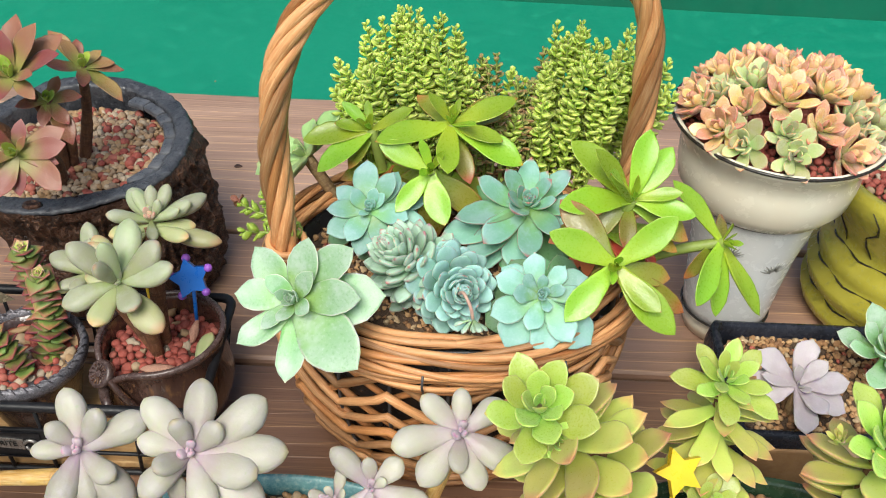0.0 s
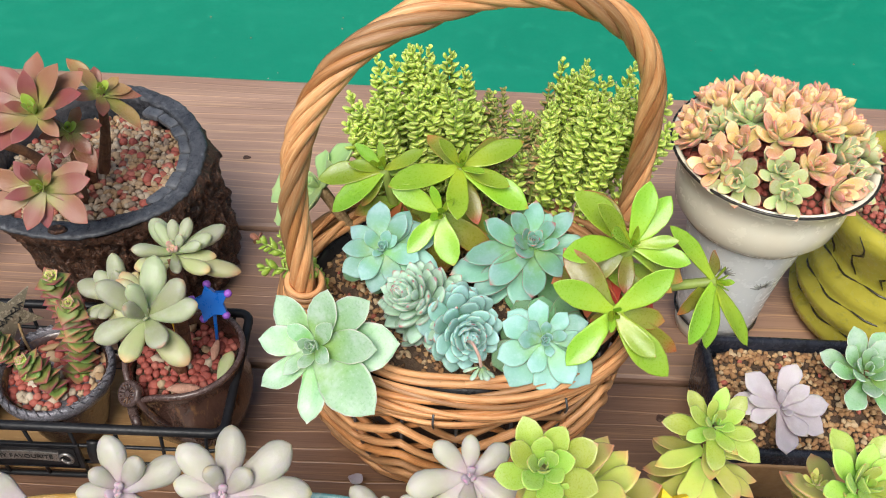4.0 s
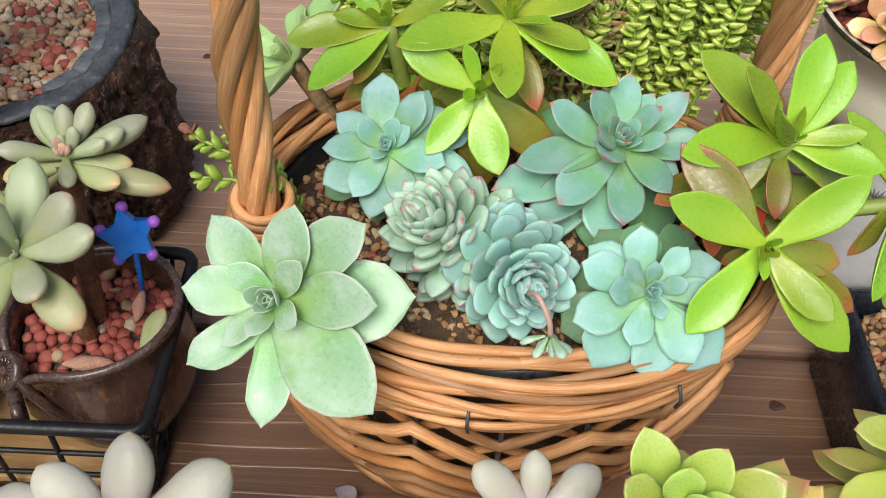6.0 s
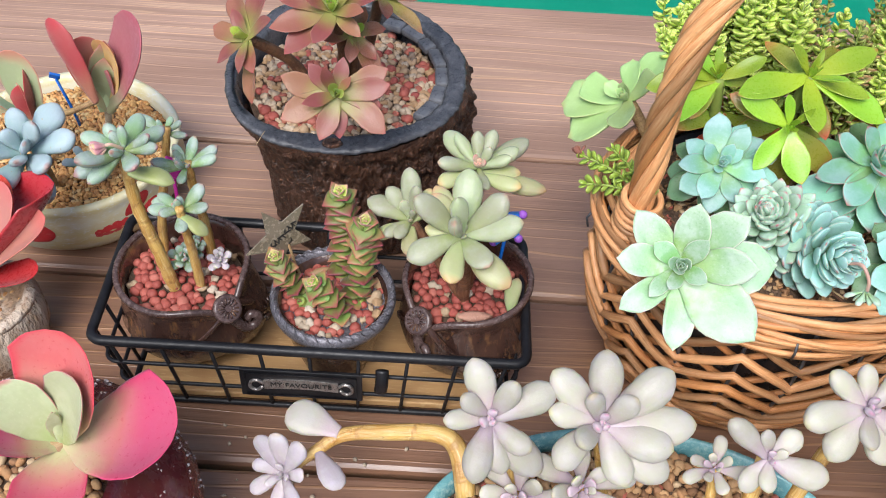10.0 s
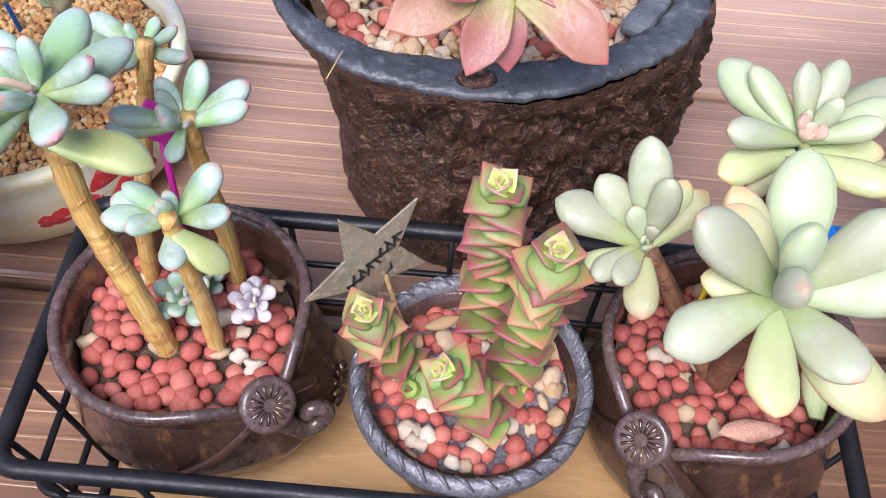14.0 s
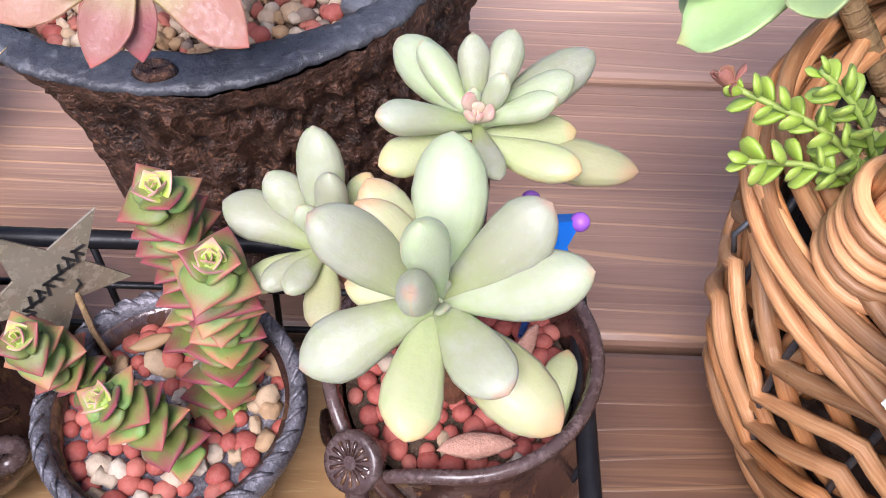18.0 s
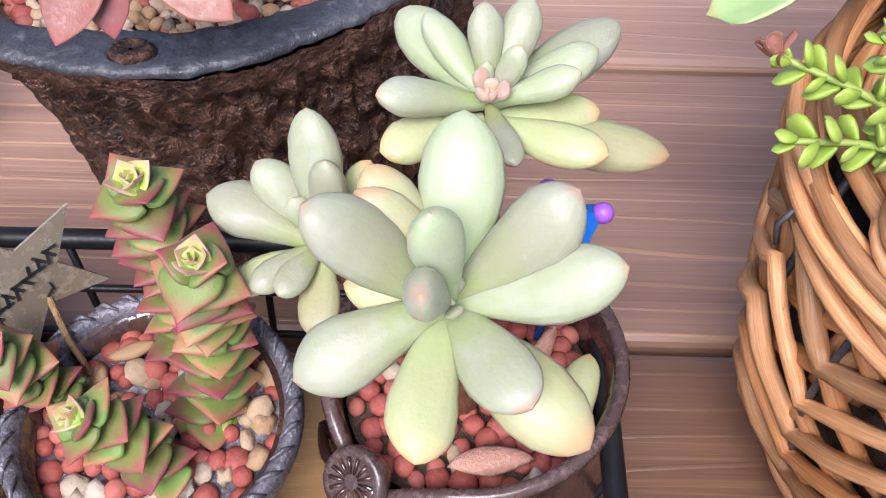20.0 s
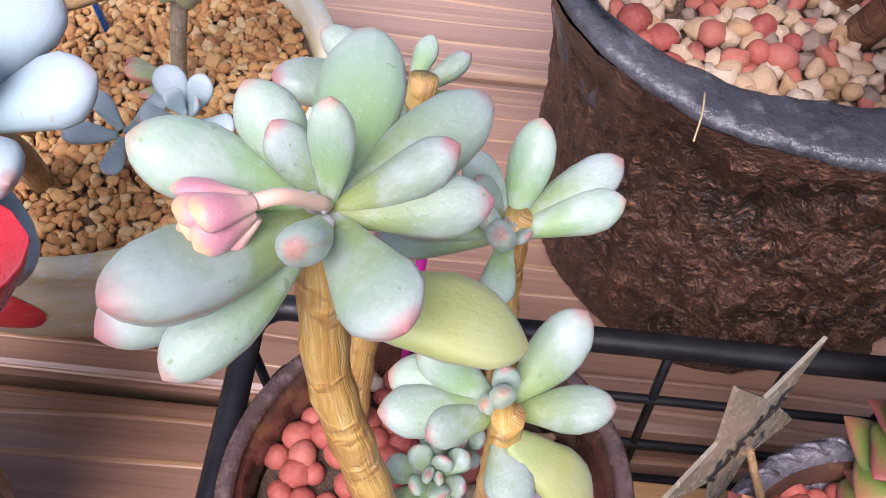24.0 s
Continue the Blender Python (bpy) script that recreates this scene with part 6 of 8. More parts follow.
lime_plant("lime-green side shoot leaning out of the basket", (0.23, -0.1, 0.155), [
    ((0.2904, -0.107, 0.1785), (0.55, -0.55, 0.6), [(-154, 48.1, 4, 1), (-79, 56, -2, 0.6), (-32, 13, 28, 0.8), (97, 17.8, 50, 0.7), (108, 51.3, -4, 0.6), (-112, 45.7, -14, 1)], [(200, 30, -15, 1), (20, 28, -18, 1)])])
# short sprigs hanging out on the left
TIP_A, TIP_B = (-0.0064, -0.0917, 0.1815), (-0.004, -0.1035, 0.1689)
SG = (0.036, -0.108, 0.160)
sprigs = thing("sedum", SG, "short green sedum sprigs poking through the handle", "succulent", "succulents in the basket")
store = leaf_store(SPRIG)
for i, e in enumerate((TIP_A, TIP_B, (TIP_A[0] + 0.016, TIP_A[1] - 0.004, TIP_A[2] + 0.010), (0.028, -0.128, 0.19))):
    e = Vector(to(SG, e))
    b = Vector((0.004 - 0.002 * i, 0.002 * i, -0.004))
    mdl = (b + e) / 2 + Vector((0, 0, 0.006))
    sprig(sprigs, [b, mdl, e], 0.0011, 0.0008, 0.0070, 0.0042, i + 90, STEMGREEN, store, fat=1.2, open_el=32, wild=0.15, wide=1.2)
foliage(sprigs, store, "fleshy green leaves in pairs")
dryf = thing("dry_flower", TIP_A, "shrivelled brown flower at the tip of a sprig", "flower")
DRYMAT = leaf_mat("dry_petal", (0.3, 0.13, 0.08), (0.4, 0.2, 0.1), (0.24, 0.1, 0.07), 0.7, rough=0.7, powder=0.3, powder_col=(0.45, 0.24, 0.16), sheen=0.0)
loose_leaves(dryf, [((0, 0, 0), (-0.0065, -0.001, 0.0015), 30), ((0, 0, 0), (-0.005, 0.003, 0.004), -40), ((0, 0, 0), (-0.003, -0.003, 0.005), 80), ((0, 0, 0), (-0.006, 0.002, -0.001), 10), ((0, 0, 0), (-0.001, 0.003, 0.005), 60), ((0, 0, 0), (-0.0045, -0.003, 0.003), -70)], "short", DRYMAT, 0.9, 0.5, 1.0, 0.6, name="petal")
# the tall sedum at the back
TS = (0.145, -0.02, 0.155)
tall = thing("sedum", TS, "tall dense yellow-green sedum spires at the back of the basket", "succulent", "succulents in the basket")
rs = random.Random(77)
green_store, tan_store = leaf_store(SEDUM), leaf_store(SEDUMRED)
for i in range(118):
    f = (i * 0.618) % 1.0
    x = 0.056 + 0.194 * f + rs.uniform(-0.005, 0.005)
    left = x < 0.135
    y = rs.uniform(-0.034, 0.018) + (0.004 if left else -0.004)
    env = float(np.interp(x, [0.05, 0.07, 0.085, 0.105, 0.125, 0.14, 0.155, 0.175, 0.195, 0.205, 0.225, 0.24, 0.255], [0.225, 0.242, 0.26, 0.268, 0.266, 0.236, 0.238, 0.242, 0.262, 0.268, 0.26, 0.25, 0.235]))
    back = (y + 0.034) / 0.052
    ztop = env - (1 - back) * 0.018 + rs.uniform(-0.010, 0.005)
    tx, ty = x + (x - 0.15) * 0.14 + rs.uniform(-0.006, 0.006), y + rs.uniform(0.0, 0.010)
    tan = 0.138 < x < 0.18 and rs.random() < 0.7
    pts = [to(TS, q) for q in ((x * 0.9 + 0.0145, y, 0.152), (x, y, 0.19), ((x + tx) / 2 + rs.uniform(-0.003, 0.003), (y + ty) / 2, 0.5 * (0.19 + ztop)), (tx, ty, ztop))]
    sprig(tall, pts, 0.0011, 0.0007, 0.0068 if not tan else 0.0058, 0.0043, i + 200, STEMGREEN, tan_store if tan else green_store, fat=1.5, open_el=24, wild=0.3, wide=1.45)
foliage(tall, green_store, "dense yellow-green fleshy leaves")
foliage(tall, tan_store, "tan and pinkish ageing leaves")

# ---- plants in the caddy ----
F1 = (-0.256, -0.113, 0.066)
pv = thing("pachyveria", F1, "silver-blue plump rosettes on golden bare stems with a pink bud", "succulent")
planned(pv, F1, (-0.2708, -0.1165, 0.1845), (-0.08, -0.4, 0.91), [(99, 31, -20, 0.86), (-128, 30, 40, 0.8), (137, 18, 30, 0.92), (39, 18, 16, 0.78), (59, 28, -18, 0.8), (179, 24.1, 30, 0.92), (-39, 20, 26, 1.1), (-134, 29.7, 6, 0.76), (-116, 26.4, 6, 0.76), (92, 16, 52, 0.77), (135, 13.6, 50, 0.85), (-141, 19.6, -6, 0.8), (-139, 15, -2, 0.8), (-76, 18, 66, 0.7), (20, 20, 4, 0.8)], "pear", SILVER, cup=0.02, curl=0.12, wide=1.0, thick=1.2, heart=3, heart_size=0.007, seed=1, heart_mat=LAV)
planned(pv, F1, (-0.2453, -0.0917, 0.1518), (0.1, -0.3, 0.95), [(63, 19.2, 24, 0.85), (20, 22.3, 14, 0.81), (2, 19.6, 18, 0.81), (169, 21, 16, 0.7), (112, 15.1, 30, 0.89), (128, 13.1, 50, 0.81), (-114, 13, 8, 0.95), (174, 22, 0, 0.81), (-140, 15.5, 68, 0.75), (175, 13, 64, 0.75)], "pear", SILVER, cup=0.02, curl=0.12, wide=1.0, thick=1.2, heart=3, heart_size=0.007, seed=2)
planned(pv, F1, (-0.2433, -0.1188, 0.1412), (0.05, -0.45, 0.88), [(3, 16.7, 18, 0.98), (51, 19.7, 10, 0.98), (-179, 20, 10, 0.89), (-164, 14, 22, 1.0), (100, 10, 52, 0.95), (146, 17, 14, 0.85), (-89, 15.4, 14, 1.08), (162, 19, 0, 0.98), (128, 12, 76, 0.75), (163, 10, 64, 0.75)], "pear", SILVER, cup=0.02, curl=0.12, wide=1.0, thick=1.2, heart=3, heart_size=0.006, seed=3)
planned(pv, F1, (-0.2648, -0.0645, 0.1541), (0.05, -0.2, 0.97), [(142, 18.5, 18, 0.85), (174, 24, 12, 0.89), (60, 11.5, 18, 0.8), (21, 13, 22, 0.72), (-21, 15, 8, 0.8), (120, 9, 48, 0.85), (-117, 11, 24, 0.96), (-160, 15, 6, 0.85)], "pear", SILVER, cup=0.02, curl=0.12, wide=1.0, thick=1.2, heart=3, heart_size=0.006, seed=4)
loose_leaves(pv, [(to(F1, (-0.2685, -0.1215, 0.1735)), to(F1, (-0.2428, -0.1215, 0.168)), 0), (to(F1, (-0.2425, -0.1235, 0.141)), to(F1, (-0.2265, -0.1275, 0.131)), 0)], "plump", OLIVE, 0.05, -0.1, 1.2)

for pts, r in (([(-0.2595, -0.1195, 0.064), (-0.264, -0.119, 0.1), (-0.272, -0.115, 0.14), (-0.272, -0.114, 0.182)], 0.0041), ([(-0.2398, -0.0925, 0.064), (-0.2405, -0.092, 0.1), (-0.2435, -0.091, 0.13), (-0.2445, -0.091, 0.155)], 0.0032),
               ([(-0.2422, -0.1185, 0.064), (-0.242, -0.12, 0.1), (-0.243, -0.122, 0.13), (-0.2435, -0.1225, 0.147)], 0.003), ([(-0.272, -0.094, 0.064), (-0.270, -0.088, 0.1), (-0.265, -0.075, 0.135), (-0.262, -0.066, 0.16)], 0.003)):
    pp = spline([to(F1, q) for q in pts], 8)
    part("stem", tube(pp, [r * (1.1 - 0.25 * i / len(pp) + 0.07 * math.sin(i * 2.2)) for i in range(len(pp))], 9), STEMGOLD, pv, "golden ringed bare stem")
OFF_A, OFF_B = (-0.2525, -0.110, 0.087), (-0.229, -0.111, 0.0885)
for c, sz, sd in ((OFF_B, 0.0088, 5), (OFF_A, 0.0108, 6), ((OFF_A[0] + 0.004, OFF_A[1] + 0.013, OFF_A[2] - 0.004), 0.0095, 7)):
    rosette(pv, to(F1, c), (0.1, -0.3, 0.9), 13, sz, "pear", LAV if sd == 5 else SILVER, e0=76, e1=-6, inner=0.5, cup=0.02, seed=sd, name="offset", wide=1.35, thick=1.6)
part("bud_stalk", tube(spline([to(F1, q) for q in ((-0.2705, -0.117, 0.187), (-0.2745, -0.1215, 0.1935), (-0.2785, -0.1235, 0.1935))], 5), 0.0010, 7), PETAL, pv, "pink flower stalk")
rosette(pv, to(F1, (-0.2785, -0.1236, 0.1930)), (-0.85, -0.4, -0.1), 12, 0.0085, "bean", PETAL, e0=84, e1=52, inner=0.75, seed=8, name="flower_bud", wide=1.5, thick=1.3)

F2 = (-0.153, -0.127, 0.068)
cr = thing("crassula", F2, "red-edged green crassula with square stacked leaf columns", "succulent")


def column(parent, pts, size, seed, fresh=6, bright=4):
    """Crossed pairs of fused, pointed leaves threaded on a bent stem, closing in a small square rosette."""
    rng = random.Random(seed)
    col = new("column")
    col.empty_display_size = 0.004
    col.parent = parent
    path = spline([to(F2, q) for q in pts], 10)
    run = [0.0]
    for a, b in zip(path, path[1:]):
        run.append(run[-1] + (b - a).length)
    total = run[-1]
    body_n = max(2, int((total - 0.004) / 0.0043))
    marks = [(total - 0.004) * k / body_n for k in range(body_n)] + [total - 0.0042 + 0.0042 * k / (fresh - 1) for k in range(fresh)]
    old = [leaf("wedge", STACK, 0.0, 0.02, 1.0, 1.0, s) for s in (1, 2, 4)]
    young = [leaf("wedge", STACKTOP, 0.14, 0.22, 1.0, 0.8, s) for s in (3, 5)]
    for k, d in enumerate(marks):
        i = min(len(path) - 2, max(j for j in range(len(run)) if run[j] <= d + 1e-9))
        p = path[i].lerp(path[i + 1], (d - run[i]) / max(1e-9, run[i + 1] - run[i]))
        fr = Matrix.Translation(p) @ frame_of(path[i + 1] - path[i], 0.6)
        up = max(0.0, (k - body_n) / (fresh - 1)) if k >= body_n else 0.0
        sz = size * (1.12 - 0.84 * up ** 0.75) * rng.uniform(0.95, 1.05) * (1.0 if k >= body_n else rng.uniform(0.90, 1.08))
        for s in (0, 1):
            a = (k % 2) * math.pi / 2 + s * math.pi + 0.025 * k + rng.uniform(-0.09, 0.09)
            el_ = radians(-10 + 30 * min(1.0, up * 6) + 46 * up + rng.uniform(-8, 8) * (1 - up))
            ob = new("leaf", young[(k + s) % 2] if k >= body_n + (fresh - bright) else old[(k + s) % 3])
            ob.parent = col
            ob.matrix_basis = fr @ Matrix.Rotation(a, 4, "Z") @ Matrix.Translation((size * 0.015, 0, 0)) @ Matrix.Rotation(-el_, 4, "Y") @ Matrix.Rotation(rng.uniform(-0.14, 0.14), 4, "X") @ Matrix.Scale(sz, 4)
    part("core", tube(path, 0.0030, 8), STEMGREEN, col)


column(cr, [(-0.150, -0.103, 0.068), (-0.1495, -0.092, 0.100), (-0.151, -0.0955, 0.1415)], 0.0119, 1)
column(cr, [(-0.1405, -0.124, 0.068), (-0.1355, -0.1125, 0.100), (-0.133, -0.1165, 0.1385)], 0.0113, 2)
column(cr, [(-0.174, -0.123, 0.072), (-0.186, -0.1205, 0.090), (-0.189, -0.1255, 0.1115)], 0.0099, 3)
column(cr, [(-0.1475, -0.1425, 0.078), (-0.156, -0.1395, 0.095), (-0.1638, -0.1418, 0.1085)], 0.0103, 4)
column(cr, [(-0.168, -0.128, 0.068), (-0.171, -0.130, 0.073), (-0.174, -0.133, 0.078)], 0.0100, 5, 2, 0)
column(cr, [(-0.146, -0.122, 0.066), (-0.140, -0.1245, 0.069), (-0.134, -0.127, 0.071)], 0.0105, 6, 2, 0)

F3 = (-0.070, -0.113, 0.066)
pa = thing("pachyphytum", F3, "pale mint rosettes of thick plump leaves with peach tips", "succulent")
planned(pa, F3, (-0.0745, -0.134, 0.150), (0.05, -0.5, 0.86), [(82, 39.5, 12, 0.98), (145, 37.7, 26, 0.9), (-157, 35, 2, 0.96), (37, 36.2, 28, 0.94), (7, 37.6, 24, 0.9), (-58, 29.1, 30, 1.12), (106, 33, 64, 0.72), (175, 30, 78, 0.75)], "pear", PALE, cup=0.02, curl=0.14, wide=1.0, thick=1.15, heart=4, heart_size=0.010, seed=1, name="rosette")
planned(pa, F3, (-0.0662, -0.0863, 0.1613), (0.03, -0.35, 0.93), [(123, 34.4, -12, 0.86), (120, 25.4, 4, 0.75), (91, 22, 30, 0.8), (64, 25, 22, 0.8), (31, 38, -2, 0.76), (20, 27.1, 12, 0.82), (4, 22, 30, 0.7), (-175, 27.1, 23, 0.76), (-76, 18.3, 16, 0.9), (46, 16, 55, 0.85), (100, 10, 60, 0.8)], "pear", PALE, cup=0.03, curl=0.16, wide=1.0, thick=1.2, heart=7, heart_size=0.010, seed=2, name="rosette", heart_mat=PEACH)
planned(pa, F3, (-0.1053, -0.1041, 0.1294), (-0.15, -0.45, 0.88), [(108, 33.1, 30, 0.86), (145, 25, 20, 1.0), (175, 30.2, 14, 0.98), (-125, 20.3, 18, 0.85), (-105, 17, 24, 1.05), (85, 26, 52, 0.8), (135, 15, 52, 0.95)], "pear", PALE, cup=0.02, curl=0.14, wide=1.0, thick=1.2, heart=4, heart_size=0.009, seed=3, name="rosette")
planned(pa, F3, (-0.0745, -0.134, 0.148), (0.05, -0.5, 0.86), [(126, 31.4, 20, 1.0), (117, 33.9, 14, 0.85), (163, 22, 0, 0.92), (-107, 34.2, 27, 0.92), (-48, 40.6, 4, 0.94)], "pear", PALEWARM, cup=0.02, curl=0.12, wide=1.0, thick=1.0, heart=0, heart_size=0.005, seed=4, name="old_leaves")
planned(pa, F3, (-0.0662, -0.0875, 0.157), (0.03, -0.35, 0.93), [(-10, 44.6, -8, 0.62), (-27, 28.9, 14, 0.82), (4, 27, -4, 0.82), (-162, 26.1, 8, 0.92), (-142, 19, -10, 1.0)], "pear", PALEWARM, cup=0.03, curl=0.14, wide=1.0, thick=1.0, heart=0, heart_size=0.005, seed=5, name="old_leaves")
planned(pa, F3, (-0.1053, -0.1041, 0.1275), (-0.15, -0.45, 0.88), [(-138, 25.2, 6, 0.78), (-73, 22, 6, 1.08), (61, 25.5, 4, 0.92), (77, 24, 8, 0.85)], "pear", PALEWARM, cup=0.03, curl=0.12, wide=1.0, thick=1.1, heart=0, heart_size=0.005, seed=6, name="old_leaves")
for pts, r in (([(-0.069, -0.116, 0.06), (-0.070, -0.119, 0.1), (-0.0735, -0.132, 0.147)], 0.0048), ([(-0.067, -0.108, 0.06), (-0.067, -0.100, 0.11), (-0.0662, -0.0875, 0.157)], 0.0052), ([(-0.071, -0.115, 0.072), (-0.088, -0.110, 0.102), (-0.1045, -0.104, 0.127)], 0.0034)):
    part("stem", tube(spline([to(F3, q) for q in pts], 8), r, 9), STEMRED, pa, "brown woody stem")


def chip_mesh(L, W, T, seed):
    rng = random.Random(seed)
    v0, f0 = ICO2
    V = [(x * L * (1 + 0.1 * math.sin(7 * y + seed)), y * W * (1 - 0.35 * abs(x)) * (1 + rng.uniform(-0.1, 0.1)), z * T + 0.15 * L * x * x) for x, y, z in v0]
    return mesh_from("chip", V, f0.tolist())


solo("bark_chip", chip_mesh(0.012, 0.0045, 0.002, 3), CHIP, "flat pink bark chip on the clay balls", "bark chip", m=pose(-0.0615, -0.1375, 0.0775, 10, 5, 8))
solo("bark_chip", chip_mesh(0.009, 0.0035, 0.002, 5), CHIP, "pink bark chip standing by the stem", "bark chip", m=pose(-0.046, -0.104, 0.080, 50, -60, 60))
solo("bark_chip", chip_mesh(0.007, 0.0028, 0.0015, 6), STEM, "brown bark chip behind the crassula", "bark chip", m=pose(-0.165, -0.105, 0.0755, 10, 0, 25))
fallen = thing("fallen_leaf", (-0.038, -0.118, 0.074), "pale fallen leaf on the clay balls", "leaf")
loose_leaves(fallen, [((0, -0.012, 0.002), (0.005, 0.012, 0.006), 0)], "plump", PALEWARM, 0.05, 0.1, 1.0)


def star_mesh(R, r, T):
    V, F = [], []
    for z in (-T / 2, T / 2):
        for k in range(10):
            a = math.pi / 2 + k * math.pi / 5
            q = R if k % 2 == 0 else r
            V.append((q * math.cos(a), q * math.sin(a), z + 0.03 * q * math.sin(2 * a)))
    V += [(0, 0, -T / 2), (0, 0, T / 2)]
    for k in range(10):
        l = (k + 1) % 10
        F += [(k, l, 10 + l, 10 + k), (20, l, k), (21, 10 + k, 10 + l)]
    return mesh_from("star", V, F, smooth=False)


tag = thing("plant_tag", (-0.184, -0.104, 0.068), "star-shaped galvanised plant tag on a stick with ink marks", "plant tag")
SN, SU = Vector((0.662, -0.721, 0.204)).normalized(), Vector((-0.375, -0.077, 0.924))
SX = SU.cross(SN).normalized()
SU = SN.cross(SX)
SM = Matrix.Translation(to((-0.184, -0.104, 0.068), (-0.1901, -0.0997, 0.1015))) @ Matrix((SX, SU, SN)).transposed().to_4x4()
plate2 = part("star", star_mesh(0.0262, 0.0112, 0.0009), TAG, tag, "dull silver star", m=SM)
part("stick", tube([(0.012, -0.012, -0.002), (0.003, -0.002, 0.016), (-0.003, 0.0085, 0.027)], 0.0010, 6), STEM, tag)
for i in range(6):
    for q in range(3):
        part("ink_mark", box(0.00085, 0.0046 - 0.0006 * ((q + i) % 2), 0.0003, 0), INK, plate2, m=pose(-0.011 + i * 0.0042 + 0.0012 * q, -0.002 + 0.0010 * q + 0.0004 * i, 0.0008, 0, 0, (20, 75, -30)[(i + q) % 3]))
part("ink_mark", box(0.0034, 0.0006, 0.0003, 0), INK, plate2, m=pose(0.003, -0.0085, 0.0008, 0, 0, 20))
part("ink_mark", box(0.0006, 0.003, 0.0003, 0), INK, plate2, m=pose(0.0045, -0.0075, 0.0008, 0, 0, -15))

deco = thing("plant_pick", (-0.047, -0.096, 0.068), "blue toy star pick with violet knobs behind the plant", "plant pick")
part("star", star_mesh(0.0142, 0.0082, 0.006), BLUE, deco, "blue star", m=Matrix.Translation((0.001, 0.004, 0.050)) @ frame_of((0.15, -0.85, 0.5), 0.2))
for a in (20, 90, 162, 234, 306):
    part("knob", mesh_from("knob", (ICO2[0] * 0.003).tolist(), ICO2[1].tolist()), VIOLET, deco, m=Matrix.Translation((0.001 + 0.0138 * math.cos(radians(a + 12)), 0.004 + 0.0065 * math.sin(radians(a + 12)), 0.050 + 0.012 * math.sin(radians(a + 12)))))
part("stick", tube([(0, 0, -0.002), (0.003, 0.001, 0.045)], 0.0013, 6), BLUE, deco)
pick2 = thing("plant_pick", (-0.076, -0.093, 0.068), "yellow plant pick beside the stems", "plant pick")
part("flag", box(0.014, 0.003, 0.006, 0.001), YELLOW, pick2, m=pose(0, 0, 0.050, -30, -10, 8))
part("stick", tube([(0, 0, -0.002), (0, 0, 0.046)], 0.0012, 6), YELLOW, pick2)
pick3 = thing("plant_pick", (-0.262, -0.079, 0.068), "magenta plant pick behind the blue plant", "plant pick")
part("flag", box(0.012, 0.003, 0.012, 0.001), MAGENTA, pick3, m=pose(0.003, -0.001, 0.071, -30, 30, 8))
part("stick", tube([(0, 0, -0.002), (0.003, -0.001, 0.066)], 0.0012, 6), MAGENTA, pick3)

# ---- painted bowl ----
PB = (-0.378, 0.030, 0)
bowl = thing("painted_bowl", PB, "cream painted clay bowl with a red flower", "planter")
BR = 0.0845
part("body", lathe([(0.6 * BR, 0), (0.72 * BR, 0.001), (0.84 * BR, 0.006), (0.95 * BR, 0.018), (1.0 * BR, 0.032), (0.99 * BR, 0.045), (0.985 * BR, 0.052), (1.0 * BR, 0.056), (0.985 * BR, 0.059), (0.93 * BR, 0.059), (0.905 * BR, 0.055), (0.89 * BR, 0.04)], 72, wob=lambda w, r, z: (r * (1 + 0.008 * math.sin(5 * w)), z)), CREAM, bowl, "cream body with ochre smears")


def painted_petal(w0, zc, a, b, tilt):
    """A brushed petal that follows the bowl's curve."""
    verts, faces, n = [], [], 22
    ct, st_ = math.cos(radians(tilt)), math.sin(radians(tilt))
    for ring in range(5):
        f = ring / 4
        for k in range(n):
            t = 2 * math.pi * k / n
            u, v = a * f * math.cos(t) * (1 + 0.10 * math.sin(3 * t + w0)), b * f * math.sin(t) * (1 + 0.25 * math.cos(t))
            du, z = u * ct - v * st_, zc + u * st_ + v * ct
            r = BR * float(np.interp(z, [0.006, 0.018, 0.032, 0.045, 0.052, 0.056], [0.84, 0.95, 1.0, 0.99, 0.985, 1.0])) + 0.0007 * (1 - f ** 4) - 0.0002 * f ** 8
            w = radians(w0) + du / BR
            verts.append((r * math.cos(w), r * math.sin(w), z))
    for ring in range(4):
        for k in range(n):
            l = (k + 1) % n
            faces.append((ring * n + k, (ring + 1) * n + k, (ring + 1) * n + l, ring * n + l))
    part("painted_petal", mesh_from("painted_petal", verts, faces), REDPAINT, bowl, "red painted petal")


for spec in ((-55, 0.033, 0.0190, 0.0092, 6), (-41, 0.045, 0.0140, 0.0070, 24), (-34, 0.033, 0.0150, 0.0072, 8), (-90, 0.037, 0.0115, 0.0085, 35)):
    painted_petal(*spec)
bed(PB, BR * 0.87, BR * 0.87, 0.048, 41, BROWN_GRIT, 0.0019, 0.0034, "brown baked clay grit in the painted bowl", dome=0.004, rough=0.22)
KF = (-0.345, 0.026, 0.050)
kal = thing("kalanchoe", KF, "paddle-leaved plant with sage and rose leaves", "succulent")
part("stem", tube(spline([(0, 0, -0.003), (0.003, -0.001, 0.02), (0.008, -0.002, 0.048)], 5), 0.0026, 8), STEMPALE, kal, "grey ringed stem")
b = (0.008, -0.002, 0.044)
loose_leaves(kal, [(b, to(KF, (-0.2886, 0.028, 0.1746)), 35), (b, to(KF, (-0.3528, 0.028, 0.1573)), -30)], "paddle", PADROSE, 0.3, 0.2, 0.62)
